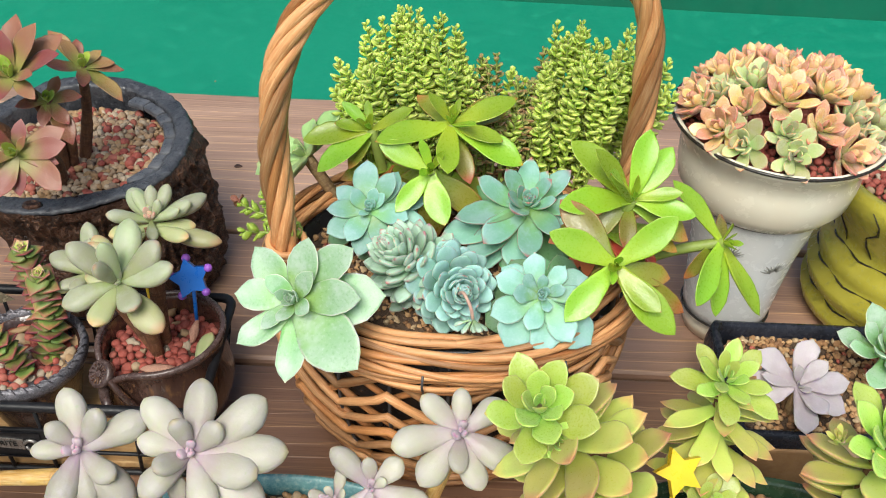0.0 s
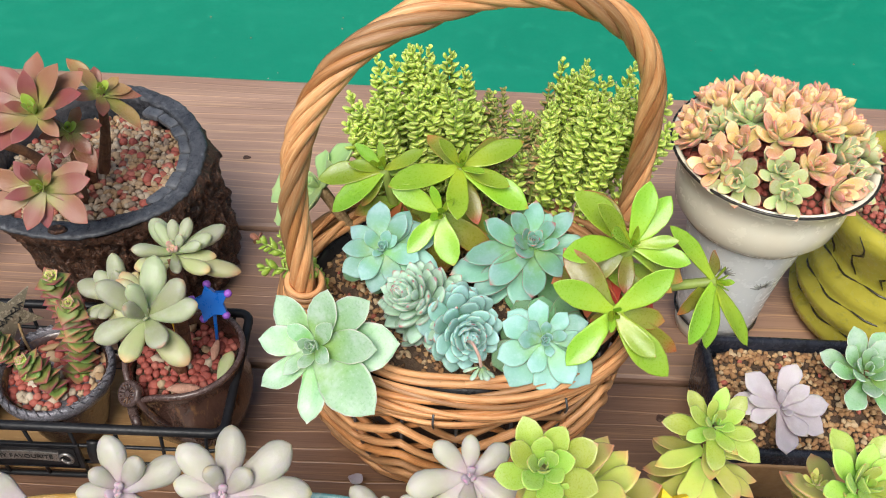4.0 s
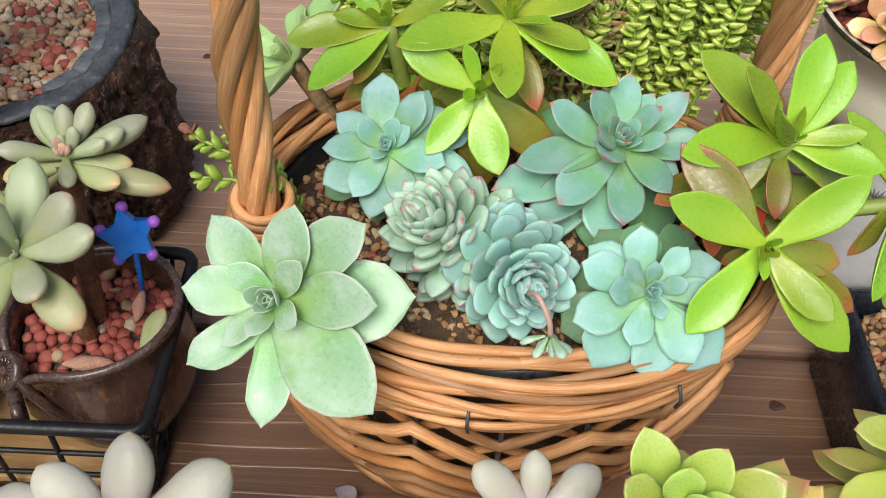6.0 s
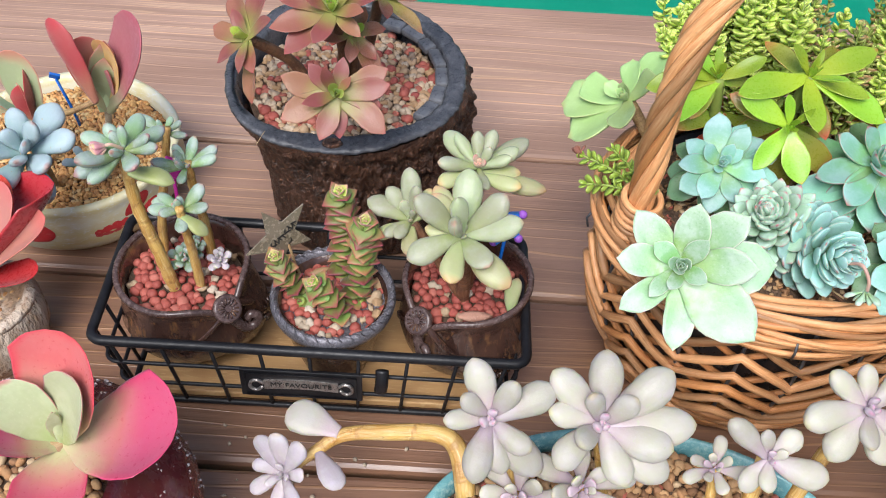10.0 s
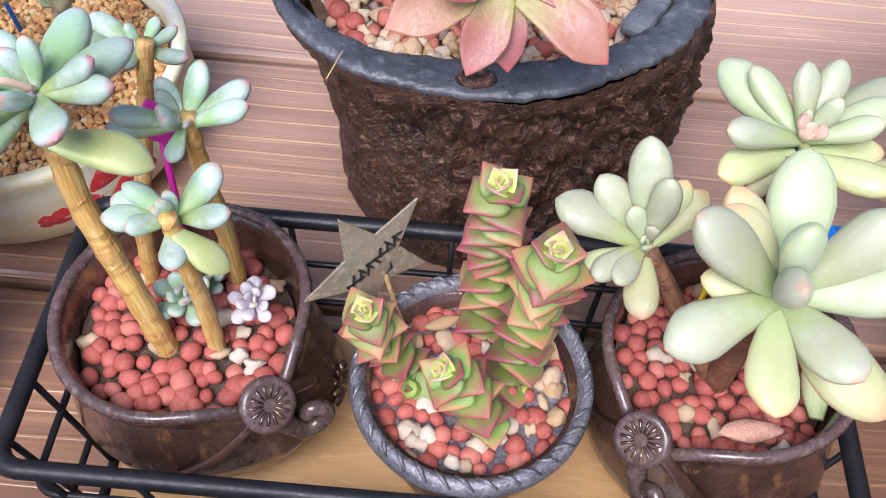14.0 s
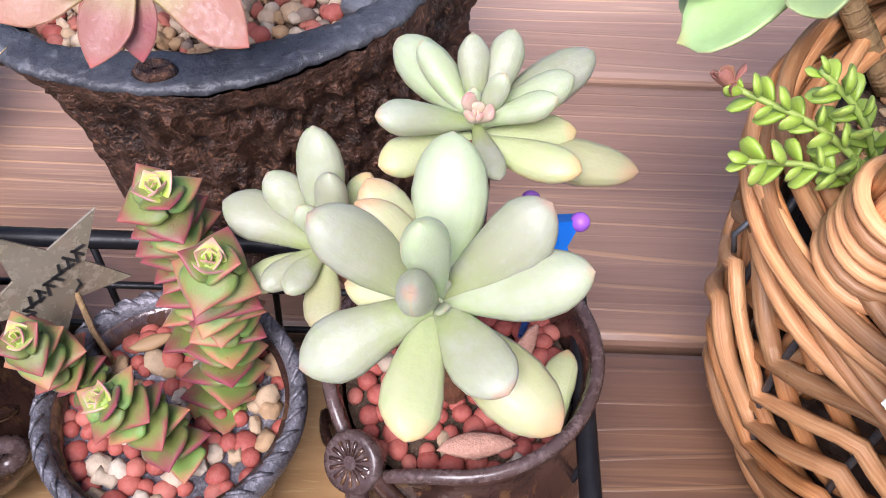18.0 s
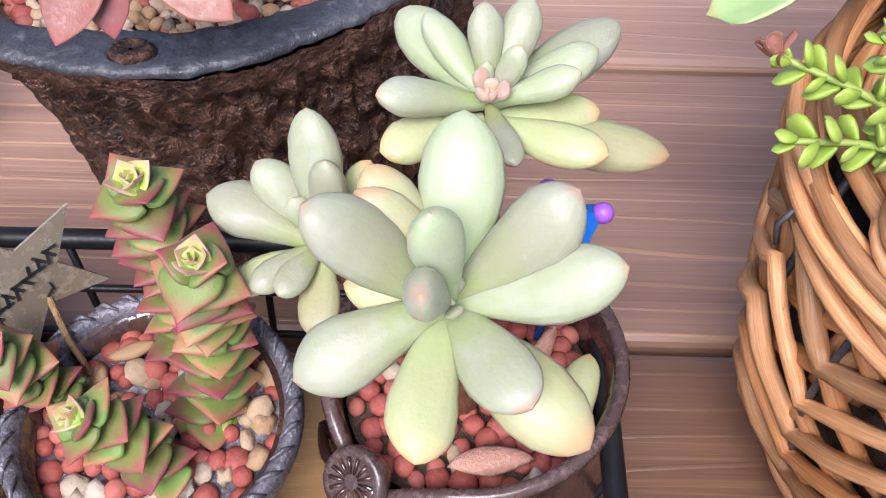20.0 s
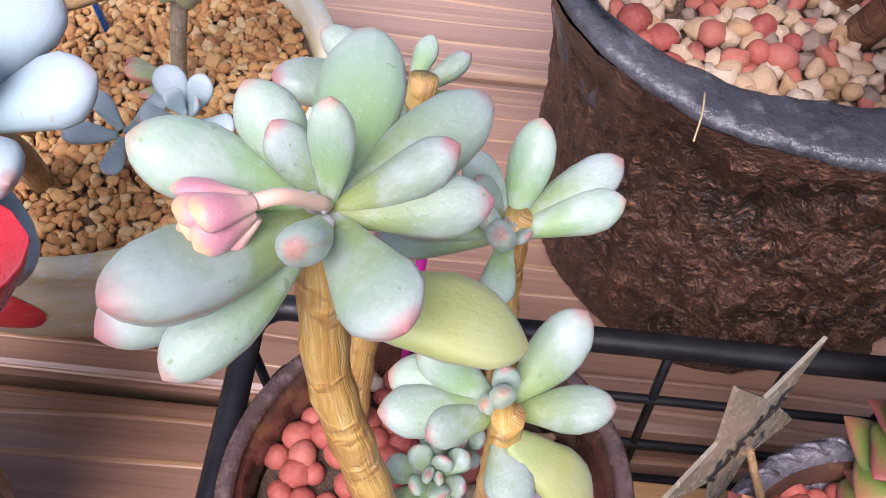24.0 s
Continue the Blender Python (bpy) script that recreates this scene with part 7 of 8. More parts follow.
loose_leaves(kal, [(b, to(KF, (-0.3311, 0.030, 0.1561)), 80), (b, to(KF, (-0.3413, 0.024, 0.1391)), 60), (b, to(KF, (-0.327, 0.022, 0.147)), 100)], "blade", PADSAGE, 0.3, 0.1, 0.9)
loose_leaves(kal, [(b, to(KF, (-0.3182, 0.034, 0.1543)), 30)], "paddle", PADORANGE, 0.3, 0.3, 0.6)
loose_leaves(kal, [(b, to(KF, (-0.3206, 0.022, 0.1368)), 60)], "blade", PADROSE, 0.3, 0.2, 0.8)
loose_leaves(kal, [((0.002, -0.003, 0.012), (-0.012, -0.012, 0.018), 0), ((0.0, -0.003, 0.01), (-0.006, -0.016, 0.012), 0), ((0.0, -0.003, 0.01), (-0.014, -0.004, 0.016), 0)], "bean", PADSAGE, 0.2, 0.2, 0.9)
K2 = (-0.388, 0.004, 0.050)
kal2 = thing("kalanchoe", K2, "red and pale green paddle-leaved plant in the bowl", "succulent")
part("stem", tube([(0, 0, -0.004), (0.004, 0, 0.05)], 0.004, 8), STEM, kal2)
b = (0.004, 0, 0.046)
loose_leaves(kal2, [(to(K2, (-0.3358, 0.006, 0.117)), to(K2, (-0.3624, 0.004, 0.1764)), 60), (b, to(K2, (-0.3661, -0.002, 0.1443)), 30), (b, to(K2, (-0.3819, -0.006, 0.1295)), 20)], "paddle", PADRUST, 0.35, 0.25, 0.55)
loose_leaves(kal2, [(b, to(K2, (-0.3776, 0.006, 0.1621)), 60), (b, to(K2, (-0.3985, 0.006, 0.135)), 40), (b, to(K2, (-0.425, -0.005, 0.125)), 20)], "paddle", PADSAGE, 0.3, 0.15, 0.7)
part("stem", tube(spline([b, (0.03, 0.002, 0.055), to(K2, (-0.3358, 0.006, 0.117))], 5), 0.0022, 7), STEM, kal2)
bp = thing("pachyphytum", (-0.378, -0.012, 0.048), "powder-blue plump rosette hanging over the bowl", "succulent")
o = (-0.378, -0.012, 0.048)
rosette(bp, to(o, (-0.366, -0.055, 0.120)), (0.05, -0.45, 0.88), 12, 0.0365, "pear", SILVERB, e0=68, e1=-4, inner=0.5, cup=0.02, curl=0.1, wide=1.15, thick=1.3, seed=44, height=0.2)
part("stem", tube(spline([(0, 0, -0.004), to(o, (-0.371, -0.030, 0.085)), to(o, (-0.366, -0.054, 0.113))], 5), 0.004, 8), STEM, bp)
rosette(bp, to(o, (-0.3275, -0.0135, 0.085)), (0.1, -0.3, 0.95), 7, 0.0165, "pear", SILVERB, e0=66, e1=14, inner=0.45, wide=1.35, thick=1.2, seed=45, name="offset")
rosette(bp, to(o, (-0.348, -0.012, 0.074)), (0, -0.3, 0.95), 6, 0.015, "bean", SILVERB, e0=30, e1=-5, inner=0.8, wide=1.1, seed=46, name="offset")
part("stem", tube(spline([(0.02, 0.01, -0.002), to(o, (-0.335, -0.012, 0.07)), to(o, (-0.3275, -0.0135, 0.082))], 5), 0.002, 7), STEM, bp)
st = thing("plant_label", (-0.374, 0.050, 0.046), "blue plastic label stick pushed into the grit", "plant label")
part("stick", tube([(0, 0, -0.002), (-0.006, 0.004, 0.025), (-0.014, 0.010, 0.045)], 0.0018, 6, flat=0.5), BLUE, st)
part("head", box(0.008, 0.002, 0.006, 0.0006), BLUE, st, m=pose(-0.015, 0.011, 0.047, 20, 20, 10))

# ---- weathered stone pot with red paddles ----
SP = (-0.393, -0.127, 0)
spot = thing("stone_pot", SP, "small weathered pale brown stone pot with furrowed sides", "flower pot")


def furrow(w, r, z):
    n1 = noise.noise(Vector((math.cos(w) * 5, math.sin(w) * 5, z * 12)))
    n2 = noise.noise(Vector((math.cos(w) * 13, math.sin(w) * 13, z * 30)))
    return r * (1 + 0.045 * n1 + 0.03 * n2), z


part("body", lathe([(0.024, 0), (0.030, 0.001), (0.0345, 0.008), (0.0378, 0.016), (0.0395, 0.025), (0.0400, 0.034), (0.0390, 0.043), (0.0372, 0.049)], 110, wob=furrow), STONEPOT, spot, "rough furrowed stone wall")
part("rim", lathe([(0.0372, 0.049), (0.0366, 0.052), (0.0345, 0.054), (0.0310, 0.054), (0.0285, 0.050), (0.027, 0.036)], 110, wob=furrow), STONEPOT, spot, "worn rounded stone rim")
bed(SP, 0.027, 0.027, 0.046, 51, BROWN_GRIT, 0.0022, 0.004, "brown clay grit in the stone pot", rough=0.2)
RFT = (-0.393, -0.124, 0.046)
red = thing("kalanchoe", RFT, "deep red glossy paddle-leaved plant in the stone pot", "succulent")
hub = (0, 0, 0.016)
loose_leaves(red, [(hub, to(RFT, (-0.3300, -0.0800, 0.110)), -14), (hub, to(RFT, (-0.372, -0.072, 0.118)), 10), (hub, to(RFT, (-0.450, -0.120, 0.105)), 0)], "paddle", PADRED, 0.7, 0.18, 0.78)
loose_leaves(red, [((0, -0.002, 0.026), to(RFT, (-0.3330, -0.1060, 0.110)), 10), ((0, 0.002, 0.026), to(RFT, (-0.360, -0.090, 0.128)), 20)], "paddle", PADROSE, 0.5, 0.12, 0.6)
loose_leaves(red, [(hub, to(RFT, (-0.3400, -0.1300, 0.082)), 0), (hub, to(RFT, (-0.400, -0.170, 0.085)), 0)], "paddle", PADRED, 0.5, 0.12, 0.6)
part("stem", tube([(0, 0, -0.004), (0.0, 0, 0.03)], 0.005, 8), STEM, red)

# ---- maroon jar with a pink paddle plant ----
MJ = (-0.296, -0.292, 0)
jar = thing("speckled_jar", MJ, "maroon glazed jar speckled with white dots", "flower pot")
jprof = [(0.05, 0), (0.058, 0.002), (0.075, 0.02), (0.087, 0.045), (0.09, 0.068), (0.084, 0.092), (0.07, 0.112), (0.06, 0.12), (0.057, 0.127), (0.053, 0.128), (0.05, 0.12), (0.05, 0.1)]
part("body", lathe(jprof, 72), MAROON, jar, "glossy maroon body")
rj = random.Random(9)
jr, jz = [r for r, z in jprof[:9]], [z for r, z in jprof[:9]]
spots = []
for _ in range(420):
    w, z = rj.uniform(-0.9, 2.2), rj.uniform(0.03, 0.12)
    rr = float(np.interp(z, jz, jr))
    spots.append((rr * math.cos(w), rr * math.sin(w), z, rj.uniform(0.4, 1.5)))
part("speckle", pebbles("speckle", spots, 0.0009, 3, 0.2, ICO1), WHITESPOT, jar, "raised white glaze dots")
bed(MJ, 0.047, 0.047, 0.115, 52, TAN_GRIT, 0.0028, 0.005, "tan clay grit in the maroon jar", rough=0.1)
KP = (-0.275, -0.288, 0.115)
pink = thing("kalanchoe", KP, "paddle-leaved plant with large pink and pale green leaves", "succulent")
part("stem", tube(spline([(0, 0, -0.004), (0.006, 0.002, 0.02), (0.0136, 0.0034, 0.037)], 5), 0.006, 8), STEM, pink)
h = to(KP, (-0.2614, -0.2846, 0.150))
loose_leaves(pink, [(h, to(KP, (-0.2513, -0.2541, 0.205)), 0), (h, to(KP, (-0.1979, -0.2864, 0.170)), 10), (h, to(KP, (-0.2985, -0.2985, 0.170)), 0), (h, to(KP, (-0.2533, -0.330, 0.152)), 0)], "paddle", PADPINK, 0.35, 0.2, 1.0)
loose_leaves(pink, [(h, to(KP, (-0.2432, -0.2752, 0.197)), 25), (h, to(KP, (-0.2847, -0.2757, 0.190)), -45)], "paddle", PADGREEN, 0.4, 0.15, 0.78)
loose_leaves(pink, [(h, to(KP, (-0.2605, -0.283, 0.180)), 60), (h, to(KP, (-0.2585, -0.2845, 0.175)), -60)], "blade", PADGREEN, 0.4, 0.1, 0.6)

# ---- enamel pot ----
EN = (0.351, 0.012, 0)
en = thing("enamel_pot", EN, "cream and white enamel pot with thin black rim lines", "flower pot")
part("foot", lathe([(0.026, 0), (0.030, 0.001), (0.0315, 0.01), (0.030, 0.018), (0.024, 0.02)], 56), ENAMEL, en, "cream foot ring")
part("body", lathe([(0.030, 0.018), (0.0335, 0.02), (0.0345, 0.03), (0.037, 0.06), (0.0405, 0.09), (0.046, 0.12), (0.0485, 0.132)], 64), ENAMELW, en, "grey-white lower body")
part("neck", lathe([(0.0485, 0.132), (0.055, 0.136), (0.0615, 0.146), (0.0635, 0.158), (0.064, 0.168), (0.0635, 0.174), (0.067, 0.183), (0.0725, 0.191), (0.0745, 0.195), (0.0725, 0.197), (0.069, 0.194), (0.066, 0.186), (0.064, 0.175)], 64), ENAMEL, en, "cream flared neck")
for r, z, t in ((0.0744, 0.1955, 0.0011), (0.0502, 0.133, 0.0008), (0.0345, 0.0215, 0.0009)):
    part("line", tube([(r * math.cos(2 * math.pi * k / 64), r * math.sin(2 * math.pi * k / 64), z) for k in range(64)], t, 6, True), BLACKLINE, en, "thin black enamel line")
re_ = random.Random(5)
for w0, z0 in ((-70, 0.085), (-120, 0.1), (-30, 0.1)):
    for k in range(11):
        a = radians(20 + 14 * k)
        L = 0.010 + 0.004 * re_.random()
        pts = []
        for t in (0.25, 0.6, 1.0):
            w = radians(w0) + L * t * math.cos(a) / 0.046
            z = z0 + L * t * math.sin(a) * 0.9
            r = float(np.interp(z, [0.03, 0.06, 0.09, 0.12, 0.132], [0.0345, 0.037, 0.0405, 0.046, 0.0485])) + 0.0001
            pts.append((r * math.cos(w), r * math.sin(w), z))
        part("ink_petal", tube(pts, [0.0003, 0.0007, 0.0003], 5), GREYINK, en, "grey printed flower stroke")
bed(EN, 0.062, 0.062, 0.186, 61, RED_BALLS, 0.0030, 0.006, "red clay balls in the enamel pot", dome=0.012, rough=0.06)
CF = (0.351, 0.012, 0.19)
cor = thing("echeveria", CF, "packed mound of coral and peach rosettes in the enamel pot", "succulent")
rc = random.Random(12)
k = 0
for ring, cnt, rad, zz, tilt in ((0, 1, 0.0, 0.036, 0.0), (1, 5, 0.024, 0.033, 0.3), (2, 10, 0.045, 0.024, 0.62), (3, 13, 0.061, 0.012, 0.95)):
    for j in range(cnt):
        w = 2 * math.pi * (j + 0.5 * (ring % 2)) / cnt + rc.uniform(-0.12, 0.12)
        if ring == 3 and 1.2 < (w % (2 * math.pi)) < 2.0:
            continue
        c = (rad * math.cos(w), rad * math.sin(w), zz + rc.uniform(-0.004, 0.005))
        ax = (math.sin(tilt) * math.cos(w), math.sin(tilt) * math.sin(w), math.cos(tilt))
        mt = CORALG if (rc.random() < 0.3 or (ring == 3 and -2.4 < math.atan2(math.sin(w), math.cos(w)) < -0.7 and rc.random() < 0.7)) else CORAL
        rosette(cor, c, ax, rc.randint(13, 17), rc.uniform(0.0195, 0.0240), "point", mt, e0=82, e1=14, inner=0.4, cup=0.3, curl=0.2, wide=1.05, thick=1.3, seed=300 + k, height=0.3)
        k += 1
for j in range(12):
    w = 2 * math.pi * j / 12
    part("stem", tube([(0.02 * math.cos(w), 0.02 * math.sin(w), -0.004), (0.045 * math.cos(w), 0.045 * math.sin(w), 0.018)], 0.002, 6), STEMRED, cor)

# ---- olive ringed pot ----
OL = (0.505, 0.035, 0)
ol = thing("ringed_pot", OL, "olive-yellow glazed ringed pot with cracked dark lines", "flower pot")
part("body", lathe([(0.06, 0), (0.07, 0.002), (0.08, 0.010), (0.082, 0.020), (0.076, 0.027), (0.081, 0.034), (0.083, 0.045), (0.076, 0.053), (0.078, 0.06), (0.077, 0.07), (0.07, 0.078), (0.072, 0.09), (0.08, 0.108), (0.088, 0.124), (0.09, 0.135), (0.086, 0.141), (0.078, 0.14), (0.072, 0.132), (0.07, 0.11)], 72, wob=lambda w, r, z: (r, z + 0.006 * math.sin(w + 2.4) * (z / 0.14))), MOSSGLAZE, ol, "glossy olive ringed body")
ro = random.Random(3)
for z in (0.027, 0.053, 0.078):
    r = float(np.interp(z, [0.027, 0.053, 0.078], [0.0765, 0.0765, 0.0705]))
    part("crack", tube([((r + 0.0012 * math.sin(k * 1.3)) * math.cos(2 * math.pi * k / 70), (r + 0.0012 * math.sin(k * 1.3)) * math.sin(2 * math.pi * k / 70), z + 0.006 * math.sin(2 * math.pi * k / 70 + 2.4) * (z / 0.14) + 0.0012 * math.sin(k * 0.9)) for k in range(70)], 0.0009, 5, True), BLACKLINE, ol, "dark cracked line")
for j in range(5):
    w0 = radians(165 + 22 * j)
    pts = []
    for i in range(6):
        z = 0.085 + 0.01 * i
        w = w0 + 0.07 * math.sin(i * 1.7 + j) + 0.02 * i
        r = float(np.interp(z, [0.078, 0.09, 0.108, 0.124, 0.135], [0.07, 0.072, 0.08, 0.088, 0.09])) + 0.0002
        pts.append((r * math.cos(w), r * math.sin(w), z + 0.006 * math.sin(w + 2.4) * (z / 0.14)))
    part("crack", tube(pts, [0.0004, 0.0011, 0.0006, 0.0012, 0.0007, 0.0003], 5), BLACKLINE, ol)
bed(OL, 0.068, 0.068, 0.125, 62, RED_BALLS, 0.0030, 0.006, "red clay balls in the olive pot", rough=0.06, extra=(BUFF, 0.003, 0.12, "pale grit among the clay balls"))
OF = (0.495, 0.03, 0.123)
op = thing("aeonium", OF, "green rosette on a thick brown trunk in the olive pot", "succulent")
part("stem", tube(spline([(0, 0, -0.004), (0.002, 0.002, 0.025), (0.0, 0.004, 0.05)], 6), [0.008 - 0.0002 * i for i in range(13)], 10), STEMRED, op, "thick brown trunk")
rosette(op, (0, 0.005, 0.062), (-0.25, -0.3, 0.9), 16, 0.042, "lime", LIME, e0=70, e1=0, inner=0.35, cup=0.45, wide=1.1, seed=71)

# ---- black glazed trough ----
TX0, TX1, TY0, TY1, TH = 0.3155, 0.475, -0.163, -0.056, 0.066
TC = ((TX0 + TX1) / 2, (TY0 + TY1) / 2, 0)
tr = thing("trough", TC, "black-blue glazed rectangular trough with an ochre clay front", "planter")


def trough_ring(rows, n=10):
    """Rounded rectangles stacked: rows of half length, half width, corner and height."""
    V, F = [], []
    for hx_, hy2, c, z in rows:
        for sx, sy, a0 in ((1, 1, 0), (-1, 1, 90), (-1, -1, 180), (1, -1, 270)):
            for k in range(n):
                a = radians(a0 + 90 * k / (n - 1))
                V.append((sx * (hx_ - c) + c * math.cos(a), sy * (hy2 - c) + c * math.sin(a), z + 0.0008 * math.sin(a * 3 + hx_ * 90)))
    m = 4 * n
    for i in range(len(rows) - 1):
        for k in range(m):
            l = (k + 1) % m
            F.append((i * m + k, i * m + l, (i + 1) * m + l, (i + 1) * m + k))
    F.append(tuple(range(m))[::-1])
    return mesh_from("trough", V, F)


ax_, ay_ = (TX1 - TX0) / 2, (TY1 - TY0) / 2
part("body", trough_ring([(ax_ - 0.006, ay_ - 0.006, 0.006, 0.0), (ax_ - 0.003, ay_ - 0.003, 0.007, 0.004), (ax_ + 0.001, ay_ + 0.001, 0.008, 0.05), (ax_, ay_, 0.008, 0.062), (ax_ - 0.001, ay_ - 0.001, 0.007, TH), (ax_ - 0.0035, ay_ - 0.0035, 0.006, TH + 0.001), (ax_ - 0.006, ay_ - 0.006, 0.005, TH - 0.001), (ax_ - 0.007, ay_ - 0.007, 0.004, 0.045)]), NAVY, tr, "black-blue glazed wall")
part("front_panel", box(2 * ax_ - 0.012, 0.004, 0.042, 0.0015), CLAYSIDE, tr, "unglazed ochre front panel", m=pose(0, -ay_ - 0.0005, 0.034))
bed(TC, ax_ - 0.008, ay_ - 0.008, 0.057, 63, TAN_GRIT, 0.0021, 0.0039, "brown and pinkish clay grit in the trough", power=6.0, rough=0.14, keep=0.72)
lv = thing("graptoveria", (0.354, -0.136, 0.056), "dusty lavender rosette of broad leaves", "succulent")
planned(lv, (0.354, -0.136, 0.056), (0.3525, -0.138, 0.088), (-0.05, -0.4, 0.92), [(75, 31.7, 14, 0.94), (146, 33, 14, 0.94), (174, 24.3, 12, 0.8), (11, 32.4, 4, 0.94), (-83, 32.2, 2, 0.94), (-150, 22.8, -6, 0.94), (-22, 34, -10, 0.94), (110, 16, 55, 0.8), (-60, 13, 50, 0.9), (-52, 26, 18, 0.94), (42, 24, 28, 0.9), (-178, 34, -8, 0.94)], "spoon", LAV, cup=0.3, curl=0.14, wide=1.0, thick=1.3, heart=3, heart_size=0.008, seed=81)
part("stem", tube([(0, 0, -0.003), (0, -0.001, 0.026)], 0.003, 8), STEM, lv)
loose_leaves(lv, [((-0.012, 0.02, 0.005), (-0.011, 0.026, 0.028), 0)], "blade", LAV, 0.2, 0.1, 0.7, name="old_leaf")
mi = thing("echeveria", (0.420, -0.105, 0.056), "pale mint rosette at the end of the trough", "succulent")
rosette(mi, (0, -0.003, 0.036), (-0.15, -0.3, 0.93), 20, 0.0345, "spoon", MINT, e0=78, e1=4, inner=0.3, cup=0.4, curl=0.1, wide=0.95, seed=82)
part("stem", tube([(0, 0, -0.003), (0, -0.002, 0.03)], 0.0035, 8), STEM, mi)

# ---- teal oval planter with ghost plants ----
TP = (0.032, -0.287, 0)
tp = thing("oval_planter", TP, "teal glazed oval planter with trailing ghost plants", "planter")
part("body", lathe([(0.6, 0), (0.7, 0.002), (0.84, 0.02), (0.94, 0.042), (0.99, 0.057), (1.0, 0.061), (0.985, 0.064), (0.955, 0.063), (0.935, 0.056), (0.92, 0.04)], 80, 0.128, 0.083), TEAL, tp, "teal glazed body")
bed(TP, 0.116, 0.073, 0.054, 64, TAN_GRIT, 0.0030, 0.0054, "tan clay grit in the teal planter", dome=0.004, rough=0.16)
GF = (0.02, -0.285, 0.055)
gp = thing("graptopetalum", GF, "ghostly pinkish-white plump rosettes on bare trailing stems", "succulent")
HEADS = []
HEADS.append(((-0.0577, -0.2576, 0.1495), (0, -0.5, 0.85), 0.036, 0, 1))
planned(gp, GF, HEADS[-1][0], HEADS[-1][1], [(110, 31.6, 14, 1.06), (58, 25.3, 34, 1.05), (28, 36.4, 8, 0.94), (-36, 25, 8, 1.06), (-103, 32.2, 4, 1.02), (-175, 23.5, 8, 0.98), (147, 21, 32, 1.02), (-74, 27.5, -8, 1.02), (-43, 38, -14, 1.02)], "pear", GHOST, cup=0.0, curl=0.1, wide=1.0, thick=1.45, heart=5, heart_size=0.012, seed=1, heart_mat=GHOSTPINK)
HEADS.append(((-0.0018, -0.2562, 0.1485), (0.05, -0.45, 0.88), 0.036, 0, 2))
planned(gp, GF, HEADS[-1][0], HEADS[-1][1], [(82, 37.2, 12, 1.02), (131, 36.3, 12, 1.02), (165, 27.7, 10, 1.02), (33, 45, 12, 0.94), (-3, 48, 4, 0.94), (-25, 37, 12, 1.12), (-73, 32.1, 6, 1.02), (-140, 31.7, 0, 1.08), (-39, 45, -12, 1.02), (-145, 24, 40, 1.1), (34, 24, 40, 1.1), (118, 22, 48, 1.05)], "pear", GHOST, cup=0.0, curl=0.1, wide=1.0, thick=1.45, heart=5, heart_size=0.012, seed=2, heart_mat=GHOSTPINK)
HEADS.append(((0.1335, -0.2435, 0.157), (0.1, -0.45, 0.88), 0.036, 0, 3))
planned(gp, GF, HEADS[-1][0], HEADS[-1][1], [(82, 22.3, 14, 1.02), (131, 27.2, 12, 1.02), (29, 27.1, 10, 1.02), (-176, 36.2, 4, 0.95), (-104, 21.2, 12, 1.12), (-38, 33.9, 0, 1.02), (-137, 33, -8, 1.02), (-77, 30, -12, 1.02)], "pear", GHOST, cup=0.0, curl=0.1, wide=1.0, thick=1.45, heart=5, heart_size=0.012, seed=3, heart_mat=GHOSTPINK)
HEADS.append(((0.0885, -0.2591, 0.129), (0, -0.5, 0.85), 0.036, 0, 4))
planned(gp, GF, HEADS[-1][0], HEADS[-1][1], [(139, 28.7, 12, 0.94), (99, 15.8, 24, 1.15), (43, 21.4, 16, 1.2), (-16, 31.6, 4, 1.1), (-93, 17.1, 10, 1.2), (-128, 21.5, -8, 1.15), (27, 11, 44, 1.1)], "pear", GHOST, cup=0.0, curl=0.1, wide=1.0, thick=1.25, heart=4, heart_size=0.008, seed=4, heart_mat=GHOSTPINK)
HEADS += [((-0.008, -0.277, 0.120), (0.0, -0.6, 0.8), 0.028, 11, 5), ((-0.040, -0.278, 0.108), (-0.2, -0.6, 0.7), 0.026, 10, 6), ((0.067, -0.254, 0.108), (-0.3, -0.4, 0.85), 0.018, 9, 7)]
for c, ax, sz, n, sd in HEADS:
    if n:
        rosette(gp, to(GF, c), ax, n, sz, "bean", GHOST, e0=66, e1=2, inner=0.34, cup=0.03, curl=0.06, wide=1.12, thick=0.9, seed=sd + 400, height=0.25, power=0.75)
        rosette(gp, to(GF, Vector(c) + Vector(ax).normalized() * 0.003), ax, 5, sz * 0.36, "bean", GHOSTPINK, e0=78, e1=40, inner=0.6, wide=1.25, seed=sd + 430, height=0.3, name="heart")
    root = Vector((max(-0.075, min(0.085, c[0] - GF[0])) * 0.8, -0.012, -0.003))
    cc = Vector(to(GF, c)) - Vector(ax).normalized() * sz * 0.15
    part("stem", tube(spline([root, (root + cc) / 2 + Vector((0.006, 0.012, 0.004)), cc], 7), 0.0042 if sz > 0.03 else 0.003, 9), STEMGOLD, gp, "scarred tan bare stem")
arm = spline([to(GF, q) for q in ((-0.064, -0.258, 0.068), (-0.070, -0.238, 0.083), (-0.082, -0.230, 0.086), (-0.109, -0.2300, 0.085), (-0.135, -0.2320, 0.083), (-0.150, -0.242, 0.081), (-0.163, -0.252, 0.076))], 7)
